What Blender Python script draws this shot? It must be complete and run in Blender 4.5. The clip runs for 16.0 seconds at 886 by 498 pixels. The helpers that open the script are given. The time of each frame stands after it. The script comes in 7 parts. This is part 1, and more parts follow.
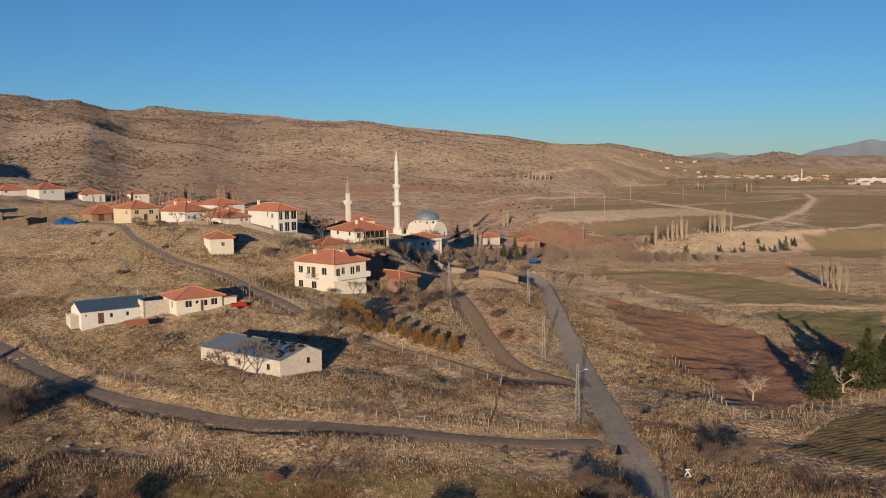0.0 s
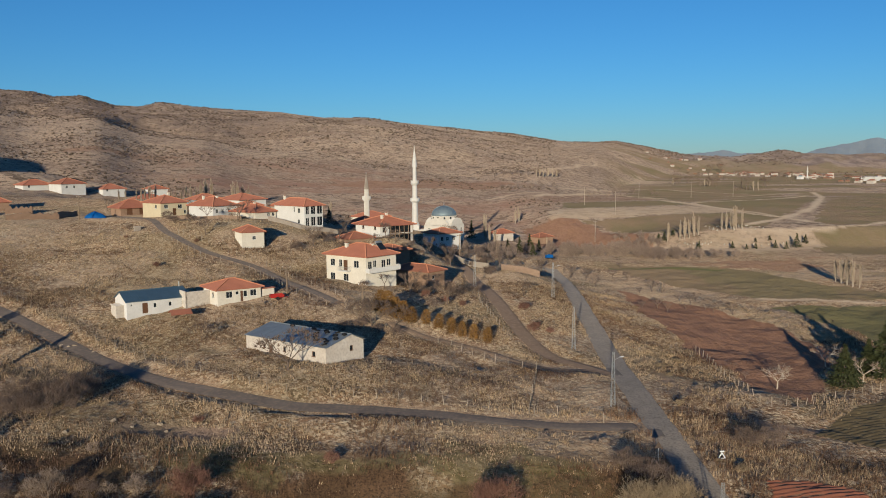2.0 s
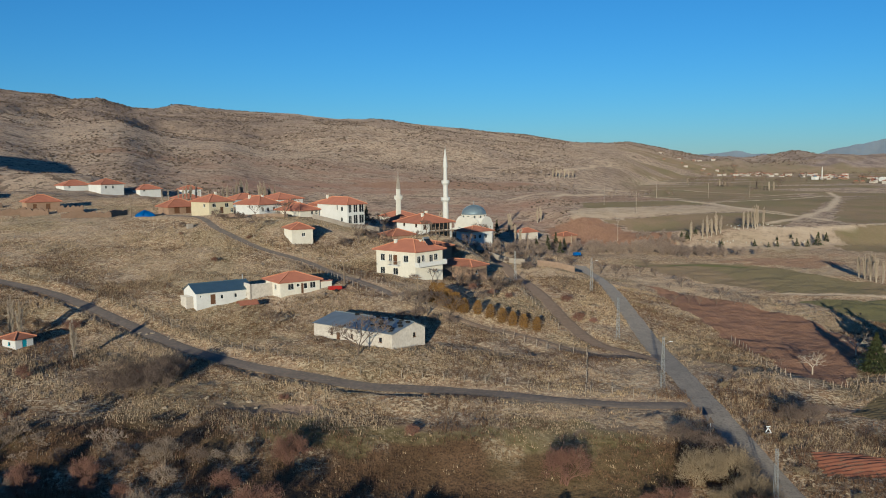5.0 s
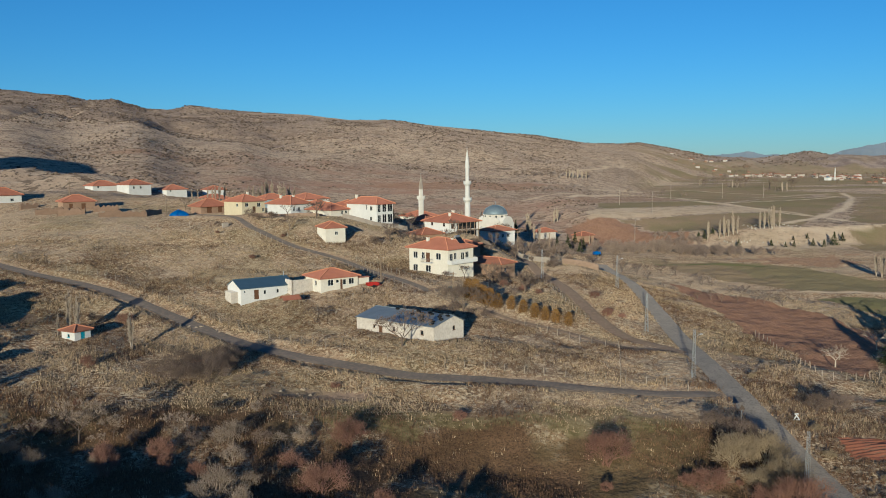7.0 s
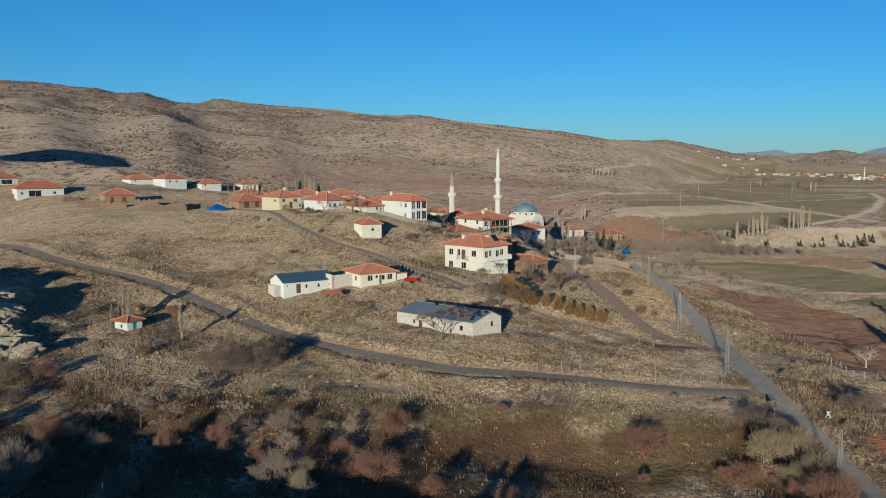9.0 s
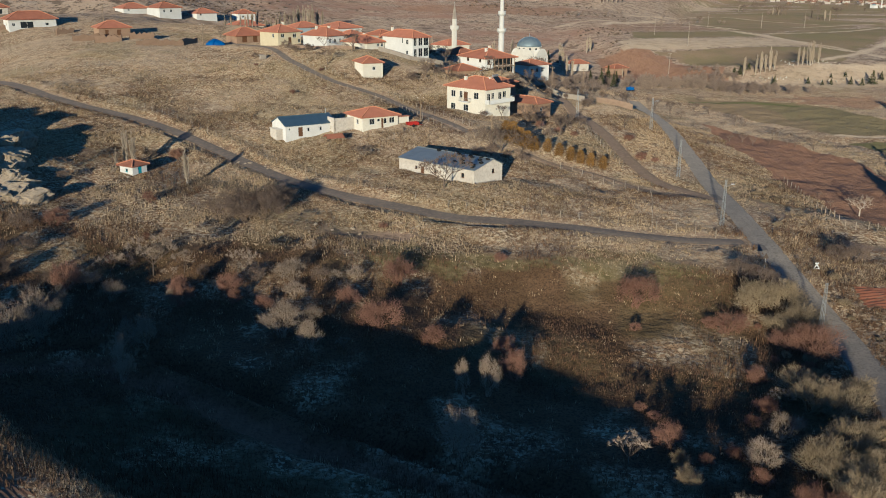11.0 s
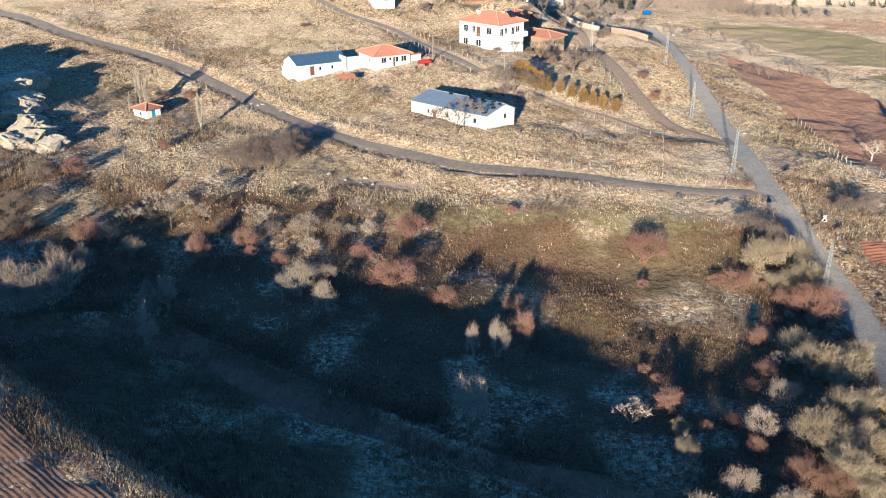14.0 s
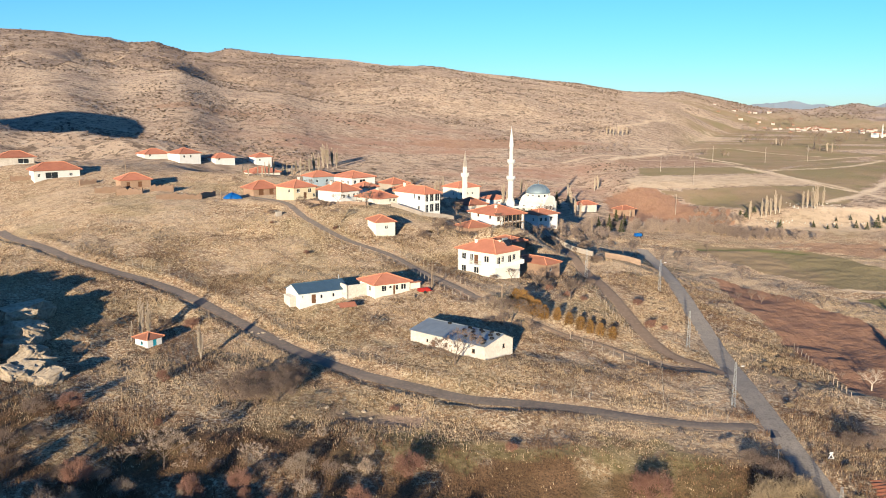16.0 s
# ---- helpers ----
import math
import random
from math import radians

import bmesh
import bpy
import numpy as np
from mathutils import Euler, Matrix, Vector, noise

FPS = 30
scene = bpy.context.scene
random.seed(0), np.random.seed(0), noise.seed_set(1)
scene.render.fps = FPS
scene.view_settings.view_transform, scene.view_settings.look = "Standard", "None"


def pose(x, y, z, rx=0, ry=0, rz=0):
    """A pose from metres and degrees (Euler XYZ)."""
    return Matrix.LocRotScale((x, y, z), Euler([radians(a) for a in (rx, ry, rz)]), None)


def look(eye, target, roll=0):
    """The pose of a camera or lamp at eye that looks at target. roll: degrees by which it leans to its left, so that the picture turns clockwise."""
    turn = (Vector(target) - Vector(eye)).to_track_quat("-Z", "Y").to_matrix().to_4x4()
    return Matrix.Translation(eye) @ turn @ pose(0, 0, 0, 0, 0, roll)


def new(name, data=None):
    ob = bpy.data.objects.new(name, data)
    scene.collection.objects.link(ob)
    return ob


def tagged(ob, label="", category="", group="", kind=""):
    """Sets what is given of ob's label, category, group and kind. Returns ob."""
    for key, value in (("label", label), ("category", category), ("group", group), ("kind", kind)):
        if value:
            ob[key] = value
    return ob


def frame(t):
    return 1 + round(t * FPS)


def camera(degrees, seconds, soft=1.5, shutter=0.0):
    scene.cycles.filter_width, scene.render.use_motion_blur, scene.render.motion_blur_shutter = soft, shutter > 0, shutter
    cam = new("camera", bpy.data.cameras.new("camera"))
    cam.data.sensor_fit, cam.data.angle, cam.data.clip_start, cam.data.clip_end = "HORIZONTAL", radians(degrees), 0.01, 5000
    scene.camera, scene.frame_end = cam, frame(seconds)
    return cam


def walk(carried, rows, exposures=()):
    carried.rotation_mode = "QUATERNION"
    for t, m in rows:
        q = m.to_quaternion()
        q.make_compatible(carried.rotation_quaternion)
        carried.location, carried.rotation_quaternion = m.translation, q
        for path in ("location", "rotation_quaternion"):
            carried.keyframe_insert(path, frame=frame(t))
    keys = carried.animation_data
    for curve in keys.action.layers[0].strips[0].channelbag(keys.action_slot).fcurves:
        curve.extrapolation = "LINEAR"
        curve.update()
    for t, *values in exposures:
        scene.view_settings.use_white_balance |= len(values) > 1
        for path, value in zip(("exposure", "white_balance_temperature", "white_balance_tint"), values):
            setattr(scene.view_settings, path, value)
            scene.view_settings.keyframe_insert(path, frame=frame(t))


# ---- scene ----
cam = camera(54.0, 16.0, 1.0)
PATH = [
    (0, (0.175, -0.666, 30.578), (0.171, 1.324, 30.382), -0.7),
    (0.5, (-1.313, -1.923, 30.679), (-1.317, 0.067, 30.479), -0.7),
    (1, (-2.648, -3.207, 30.745), (-2.654, -1.218, 30.542), -0.6),
    (1.5, (-4.004, -4.789, 30.775), (-4.012, -2.799, 30.57), -0.6),
    (2, (-5.395, -6.195, 30.517), (-5.406, -4.205, 30.314), -0.5),
    (2.5, (-6.692, -7.613, 30.496), (-6.705, -5.624, 30.292), -0.6),
    (3, (-8.167, -9.451, 30.434), (-8.183, -7.461, 30.232), -0.6),
    (3.5, (-9.442, -11.066, 30.415), (-9.461, -9.077, 30.212), -0.6),
    (4, (-10.683, -12.795, 30.242), (-10.707, -10.805, 30.041), -0.6),
    (6.5, (-17.006, -21.718, 30.382), (-17.059, -19.729, 30.183), -0.6),
    (7, (-18.224, -23.49, 30.373), (-18.282, -21.501, 30.175), -0.6),
    (7.5, (-19.463, -25.173, 30.412), (-19.524, -23.184, 30.213), -0.6),
    (8, (-20.686, -26.973, 30.445), (-20.75, -24.984, 30.243), -0.6),
    (8.2, (-21.07, -27.437, 30.499), (-21.167, -25.45, 30.295), -0.5),
    (10.3, (-21.138, -28.991, 33.65), (-21.248, -27.005, 33.423), 0.25),
    (10.5, (-21.177, -29.182, 33.988), (-21.286, -27.206, 33.673), 0.25),
    (11, (-21.178, -29.437, 35.021), (-21.286, -27.524, 34.426), 0.34),
    (11.5, (-21.065, -29.452, 36.077), (-21.173, -27.597, 35.316), 0.32),
    (12, (-21.09, -29.428, 37.186), (-21.213, -27.577, 36.42), 0.31),
    (12.5, (-21.165, -29.366, 38.244), (-21.293, -27.518, 37.472), 0.3),
    (13, (-21.117, -29.371, 39.285), (-21.247, -27.525, 38.508), 0.28),
    (13.5, (-21.189, -29.316, 40.457), (-21.318, -27.472, 39.675), 0.37),
    (14, (-21.172, -29.393, 41.572), (-21.302, -27.551, 40.785), 0.25),
    (14.5, (-21.138, -29.307, 42.561), (-21.268, -27.466, 41.77), 0.24),
    (15, (-21.213, -29.163, 43.642), (-21.344, -27.299, 42.911), 0.33),
    (15.5, (-21.303, -28.931, 44.684), (-21.438, -27.004, 44.148), 0.31),
    (16, (-21.395, -28.682, 45.733), (-21.532, -26.711, 45.403), 0.3),
]
# seconds, stops, kelvin, tint: the camera's own exposure and white balance
LIGHT = [(0.0, -0.14, 5850, 6), (2.0, -0.18, 5200, 0), (4.0, -0.2, 4850, -5), (6.5, -0.1, 4900, -6), (8.2, -0.12, 4700, -8), (10.5, -0.15, 4950, -6), (11.0, 0.0, 4950, -5), (11.5, 0.48, 4850, -5), (12.0, 0.95, 4800, -5), (12.5, 1.2, 4780, -4), (14.5, 1.3, 4800, -3), (15.0, 1.34, 4800, -2), (15.5, 1.2, 5000, -1), (16.0, 0.82, 5350, 1)]
walk(cam, [(t, look(eye, target, roll)) for t, eye, target, roll in PATH], LIGHT)

# ---- world, sun and light ----
SUN_TURN, SUN_HEIGHT = 190.5, 8.2
world = bpy.data.worlds.new("sky")
scene.world = world
world.use_nodes = True
wn, wl = world.node_tree.nodes, world.node_tree.links
sky = wn.new("ShaderNodeTexSky")
sky.sky_type, sky.sun_disc = "NISHITA", False
sky.sun_elevation, sky.sun_rotation = radians(SUN_HEIGHT), radians(SUN_TURN)
sky.altitude, sky.air_density, sky.dust_density, sky.ozone_density = 1000, 0.95, 0.1, 4.3
wn["Background"].inputs["Strength"].default_value = 0.11
wl.new(sky.outputs[0], wn["Background"].inputs["Color"])
sun_way = Vector((math.sin(radians(SUN_TURN)) * math.cos(radians(SUN_HEIGHT)), math.cos(radians(SUN_TURN)) * math.cos(radians(SUN_HEIGHT)), math.sin(radians(SUN_HEIGHT))))
sun = new("sun", bpy.data.lights.new("sun", "SUN"))
sun.data.energy, sun.data.angle, sun.data.color = 5.1, radians(0.55), (1.0, 0.725, 0.455)
sun.matrix_world = look(sun_way * 300, (0, 0, 0))

# ---- materials ----


def material(name, colours, scale=1.0, fine=8.0, rough=0.9, metal=0.0, bump=0.3, stretch=(1, 1, 1), vary=0.0, stain=0.35, island=0.0):
    """Two-scale noise between three colours, with fine relief. scale, fine: features a metre. vary: change from object to object; island: from piece to piece."""
    m = bpy.data.materials.new(name)
    m.use_nodes = True
    n, l = m.node_tree.nodes, m.node_tree.links
    b = n["Principled BSDF"]
    co, mp = n.new("ShaderNodeTexCoord"), n.new("ShaderNodeMapping")
    mp.inputs["Scale"].default_value = stretch
    l.new(co.outputs["Object"], mp.inputs["Vector"])
    big, small = n.new("ShaderNodeTexNoise"), n.new("ShaderNodeTexNoise")
    big.inputs["Scale"].default_value, small.inputs["Scale"].default_value = scale, fine
    big.inputs["Detail"].default_value, small.inputs["Detail"].default_value = 4, 5
    for t in (big, small):
        l.new(mp.outputs[0], t.inputs["Vector"])
    ramp = n.new("ShaderNodeValToRGB")
    ramp.color_ramp.elements[0].position, ramp.color_ramp.elements[1].position = 0.3, 0.72
    ramp.color_ramp.elements[0].color, ramp.color_ramp.elements[1].color = (*colours[0], 1), (*colours[1], 1)
    l.new(big.outputs["Fac"], ramp.inputs[0])
    mix = n.new("ShaderNodeMixRGB")
    lim = n.new("ShaderNodeMapRange")
    lim.inputs[1].default_value, lim.inputs[2].default_value, lim.inputs[4].default_value = 0.45, 0.75, stain
    l.new(small.outputs["Fac"], lim.inputs[0])
    l.new(lim.outputs[0], mix.inputs[0])
    l.new(ramp.outputs[0], mix.inputs[1])
    mix.inputs[2].default_value = (*colours[2], 1)
    out = mix.outputs[0]
    if vary or island:
        src = n.new("ShaderNodeObjectInfo").outputs["Random"] if vary else n.new("ShaderNodeNewGeometry").outputs["Random Per Island"]
        hsv, val = n.new("ShaderNodeHueSaturation"), n.new("ShaderNodeMapRange")
        val.inputs[3].default_value, val.inputs[4].default_value = 1 - (vary or island), 1 + (vary or island)
        l.new(src, val.inputs[0])
        l.new(val.outputs[0], hsv.inputs["Value"])
        l.new(out, hsv.inputs["Color"])
        out = hsv.outputs[0]
    l.new(out, b.inputs["Base Color"])
    b.inputs["Roughness"].default_value, b.inputs["Metallic"].default_value = rough, metal
    b.inputs["Specular IOR Level"].default_value = 0.25
    b.inputs["Diffuse Roughness"].default_value = 1.0 if rough > 0.8 else 0.0
    if bump:
        bp = n.new("ShaderNodeBump")
        bp.inputs["Strength"].default_value, bp.inputs["Distance"].default_value = bump, 0.05
        l.new(small.outputs["Fac"], bp.inputs["Height"])
        l.new(bp.outputs[0], b.inputs["Normal"])
    return m


def tile_material(name, a, b_, c):
    """Clay roof tiles: rows of rounded pans, weathered."""
    m = material(name, (a, b_, c), 0.5, 5.0, 0.85, bump=0.0, vary=0.12, stain=0.5)
    n, l = m.node_tree.nodes, m.node_tree.links
    co = n.new("ShaderNodeTexCoord")
    wave = n.new("ShaderNodeTexWave")
    wave.wave_type, wave.bands_direction, wave.wave_profile = "BANDS", "Z", "SAW"
    wave.inputs["Scale"].default_value, wave.inputs["Distortion"].default_value, wave.inputs["Detail"].default_value = 2.6, 0.6, 1
    l.new(co.outputs["Object"], wave.inputs["Vector"])
    bp = n.new("ShaderNodeBump")
    bp.inputs["Strength"].default_value, bp.inputs["Distance"].default_value = 0.55, 0.06
    l.new(wave.outputs["Fac"], bp.inputs["Height"])
    l.new(bp.outputs[0], n["Principled BSDF"].inputs["Normal"])
    return m


WHITE = material("white_plaster", ((0.68, 0.665, 0.635), (0.61, 0.595, 0.565), (0.46, 0.435, 0.40)), 0.5, 3.0, 0.85, bump=0.1, stain=0.3)
CREAM = material("cream_plaster", ((0.70, 0.655, 0.565), (0.63, 0.585, 0.495), (0.47, 0.43, 0.36)), 0.5, 3.0, 0.88, bump=0.12, stain=0.35)
OLDWHITE = material("stained_plaster", ((0.62, 0.57, 0.50), (0.52, 0.465, 0.40), (0.33, 0.28, 0.235)), 0.7, 2.5, 0.92, bump=0.2, stain=0.55)
YELLOW = material("yellow_plaster", ((0.62, 0.545, 0.38), (0.56, 0.48, 0.33), (0.42, 0.36, 0.26)), 0.5, 3.0, 0.88, bump=0.1)
STONE = material("pale_cut_stone", ((0.68, 0.645, 0.58), (0.61, 0.575, 0.51), (0.50, 0.46, 0.40)), 0.8, 4.0, 0.85, bump=0.2)
MARBLE = material("white_minaret_stone", ((0.74, 0.71, 0.65), (0.66, 0.63, 0.57), (0.58, 0.55, 0.50)), 1.0, 5.0, 0.8, bump=0.12)
MUD = material("mud_brick", ((0.33, 0.225, 0.155), (0.27, 0.18, 0.12), (0.19, 0.125, 0.085)), 0.9, 4.0, 0.95, bump=0.5, vary=0.12)
RUBBLE = material("rubble_stone", ((0.38, 0.275, 0.195), (0.28, 0.20, 0.14), (0.17, 0.12, 0.088)), 1.2, 4.0, 0.95, bump=0.8, vary=0.15)
BLUEWALL = material("blue_painted_wall", ((0.38, 0.45, 0.49), (0.32, 0.39, 0.43), (0.28, 0.31, 0.33)), 0.8, 3.0, 0.7, bump=0.1)
TILE = tile_material("red_roof_tiles", (0.38, 0.155, 0.095), (0.31, 0.125, 0.078), (0.21, 0.10, 0.068))
OLDTILE = tile_material("weathered_roof_tiles", (0.32, 0.14, 0.088), (0.25, 0.105, 0.065), (0.15, 0.078, 0.052))
RIDGE = material("ridge_tiles", ((0.60, 0.27, 0.15), (0.52, 0.22, 0.12), (0.40, 0.17, 0.10)), 1.0, 4.0, 0.85, bump=0.2)
BLUESHEET = material("blue_grey_sheet_roof", ((0.13, 0.20, 0.25), (0.11, 0.175, 0.22), (0.18, 0.23, 0.26)), 0.6, 3.0, 0.45, 0.3, 0.05, stain=0.25)
GREYSHEET = material("grey_sheet_roof", ((0.34, 0.37, 0.38), (0.28, 0.305, 0.31), (0.42, 0.42, 0.40)), 0.6, 2.5, 0.5, 0.3, 0.08, stain=0.35)
LEAD = material("lead_dome", ((0.27, 0.33, 0.36), (0.22, 0.28, 0.31), (0.33, 0.37, 0.38)), 0.8, 3.0, 0.5, 0.3, 0.05)
GLASS = material("dark_window_glass", ((0.02, 0.025, 0.03), (0.03, 0.035, 0.04), (0.05, 0.05, 0.05)), 1.0, 3.0, 0.08, bump=0)
FRAME = material("white_window_frame", ((0.75, 0.74, 0.70), (0.70, 0.69, 0.65), (0.6, 0.58, 0.54)), 2.0, 6.0, 0.5, bump=0)
DOORWOOD = material("brown_door_wood", ((0.16, 0.08, 0.04), (0.12, 0.06, 0.03), (0.08, 0.045, 0.03)), 3, 20, 0.6, bump=0.2, stretch=(4, 4, 0.5))
WOOD = material("weathered_wood", ((0.34, 0.26, 0.18), (0.25, 0.18, 0.12), (0.15, 0.11, 0.08)), 2, 12, 0.85, bump=0.4, stretch=(4, 4, 0.6), vary=0.2)
STEEL = material("galvanised_steel", ((0.50, 0.50, 0.48), (0.42, 0.42, 0.41), (0.32, 0.30, 0.28)), 2, 8, 0.5, 0.5, 0.05)
BLACK = material("black_rubber", ((0.02, 0.02, 0.02), (0.03, 0.028, 0.026), (0.05, 0.045, 0.04)), 3, 10, 0.8, bump=0.2)
BLUE = material("blue_tarpaulin", ((0.02, 0.13, 0.42), (0.015, 0.10, 0.34), (0.05, 0.17, 0.42)), 1.5, 6, 0.45, bump=0.3)
TURQ = material("turquoise_paint", ((0.06, 0.40, 0.50), (0.05, 0.34, 0.44), (0.12, 0.38, 0.44)), 1.5, 6, 0.6, bump=0.1)
RED = material("red_paint", ((0.45, 0.03, 0.02), (0.36, 0.025, 0.02), (0.24, 0.03, 0.02)), 2, 8, 0.5, bump=0.1)
SIGNWHITE = material("white_paint", ((0.82, 0.81, 0.78), (0.76, 0.75, 0.72), (0.6, 0.58, 0.55)), 3, 9, 0.5, bump=0.05)
CONCRETE = material("raw_concrete", ((0.40, 0.35, 0.29), (0.33, 0.28, 0.23), (0.24, 0.20, 0.17)), 0.8, 4, 0.9, bump=0.3)
ASPHALT = material("worn_asphalt", ((0.255, 0.222, 0.19), (0.19, 0.168, 0.146), (0.10, 0.09, 0.082)), 0.5, 3.0, 0.9, bump=0.35, stain=0.85)
DARKROAD = material("dark_gravelled_asphalt", ((0.15, 0.125, 0.108), (0.115, 0.096, 0.084), (0.24, 0.185, 0.14)), 0.3, 1.6, 0.95, bump=0.4, stain=0.6)
PATCH = material("fresh_asphalt_patch", ((0.13, 0.115, 0.105), (0.11, 0.095, 0.09), (0.18, 0.155, 0.14)), 0.8, 4, 0.9, bump=0.3)
DIRT = material("gravel_track", ((0.185, 0.135, 0.098), (0.15, 0.108, 0.08), (0.26, 0.195, 0.14)), 0.3, 1.6, 0.97, bump=0.5, stain=0.6)
ROCK = material("pale_limestone", ((0.46, 0.375, 0.27), (0.37, 0.295, 0.21), (0.17, 0.13, 0.09)), 0.5, 1.6, 0.95, bump=1.0, stain=0.85)
BARK = material("grey_bark", ((0.20, 0.15, 0.115), (0.15, 0.11, 0.085), (0.09, 0.07, 0.055)), 2, 9, 0.95, bump=0.5, vary=0.15)
PALEBARK = material("pale_bark", ((0.50, 0.43, 0.34), (0.40, 0.33, 0.26), (0.24, 0.19, 0.15)), 2, 9, 0.95, bump=0.4, vary=0.1)
TWIG_PALE = material("pale_dry_twigs", ((0.35, 0.27, 0.20), (0.28, 0.215, 0.16), (0.19, 0.14, 0.105)), 0.8, 4, 0.95, bump=0, vary=0.18)
TWIG_STREAM = material("stream_side_twigs", ((0.33, 0.255, 0.20), (0.235, 0.18, 0.15), (0.16, 0.115, 0.09)), 0.06, 0.6, 0.95, bump=0, island=0.3, stain=0.5)
TWIG_POPLAR = material("beige_poplar_twigs", ((0.44, 0.36, 0.27), (0.36, 0.29, 0.215), (0.27, 0.21, 0.155)), 0.8, 4, 0.95, bump=0, vary=0.15)
TWIG_YELLOW = material("straw_yellow_twigs", ((0.33, 0.255, 0.16), (0.25, 0.19, 0.12), (0.15, 0.11, 0.072)), 0.8, 4, 0.95, bump=0, vary=0.18)
TWIG_RUST = material("rust_red_twigs", ((0.25, 0.135, 0.095), (0.20, 0.105, 0.075), (0.27, 0.18, 0.125)), 0.8, 4, 0.95, bump=0, vary=0.22)
TWIG_GREY = material("grey_purple_twigs", ((0.21, 0.155, 0.12), (0.165, 0.12, 0.093), (0.11, 0.08, 0.064)), 0.8, 4, 0.95, bump=0, vary=0.15)
NEEDLE = material("pine_needles", ((0.085, 0.095, 0.036), (0.06, 0.07, 0.027), (0.14, 0.125, 0.05)), 0.9, 4, 0.8, bump=0, vary=0.2, stain=0.55)
THUJA = material("ochre_conifer_sprays", ((0.26, 0.145, 0.045), (0.19, 0.10, 0.03), (0.10, 0.07, 0.025)), 1.4, 5, 0.85, bump=0, vary=0.18, stain=0.55)
WEEDS = material("brown_weed_stalks", ((0.18, 0.105, 0.06), (0.125, 0.073, 0.042), (0.24, 0.16, 0.09)), 0.06, 0.5, 0.95, bump=0, island=0.5, stain=0.5)
STRAW = material("dry_grass_blades", ((0.50, 0.385, 0.24), (0.38, 0.275, 0.165), (0.22, 0.145, 0.085)), 0.05, 0.4, 0.95, bump=0, island=0.4, stain=0.5)
# the blue is distance haze put into the mountains' base colour
HAZEBLUE = material("haze_blue_mountain", ((0.20, 0.235, 0.28), (0.17, 0.205, 0.25), (0.23, 0.25, 0.28)), 0.002, 0.012, 1.0, bump=0, stain=0.5)
SCRUB = material("dark_thorn_scrub", ((0.145, 0.105, 0.078), (0.11, 0.082, 0.06), (0.18, 0.13, 0.10)), 0.02, 0.2, 0.95, bump=0, island=0.4)
WIRE = material("rusty_wire", ((0.12, 0.09, 0.07), (0.10, 0.075, 0.06), (0.16, 0.12, 0.09)), 2, 8, 0.7, 0.3, 0)
POSTS = material("pale_weathered_posts", ((0.40, 0.335, 0.26), (0.32, 0.265, 0.205), (0.22, 0.18, 0.14)), 2, 9, 0.9, bump=0.2, vary=0.2)
EARTH = material("ploughed_earth", ((0.22, 0.125, 0.078), (0.165, 0.092, 0.058), (0.30, 0.19, 0.125)), 0.3, 3.5, 0.97, bump=0.8, stain=0.6)
REDEARTH = material("red_ploughed_earth", ((0.29, 0.115, 0.065), (0.22, 0.085, 0.048), (0.34, 0.16, 0.095)), 0.3, 3.5, 0.97, bump=0.6, stain=0.5)
DARKEARTH = material("dark_sown_earth", ((0.11, 0.085, 0.045), (0.085, 0.066, 0.036), (0.14, 0.108, 0.06)), 0.2, 1.5, 0.97, bump=0.6, stain=0.5)
HEADSTONE = material("pale_headstone", ((0.50, 0.45, 0.37), (0.42, 0.37, 0.30), (0.30, 0.26, 0.21)), 1, 5, 0.85, bump=0.2, vary=0.2)


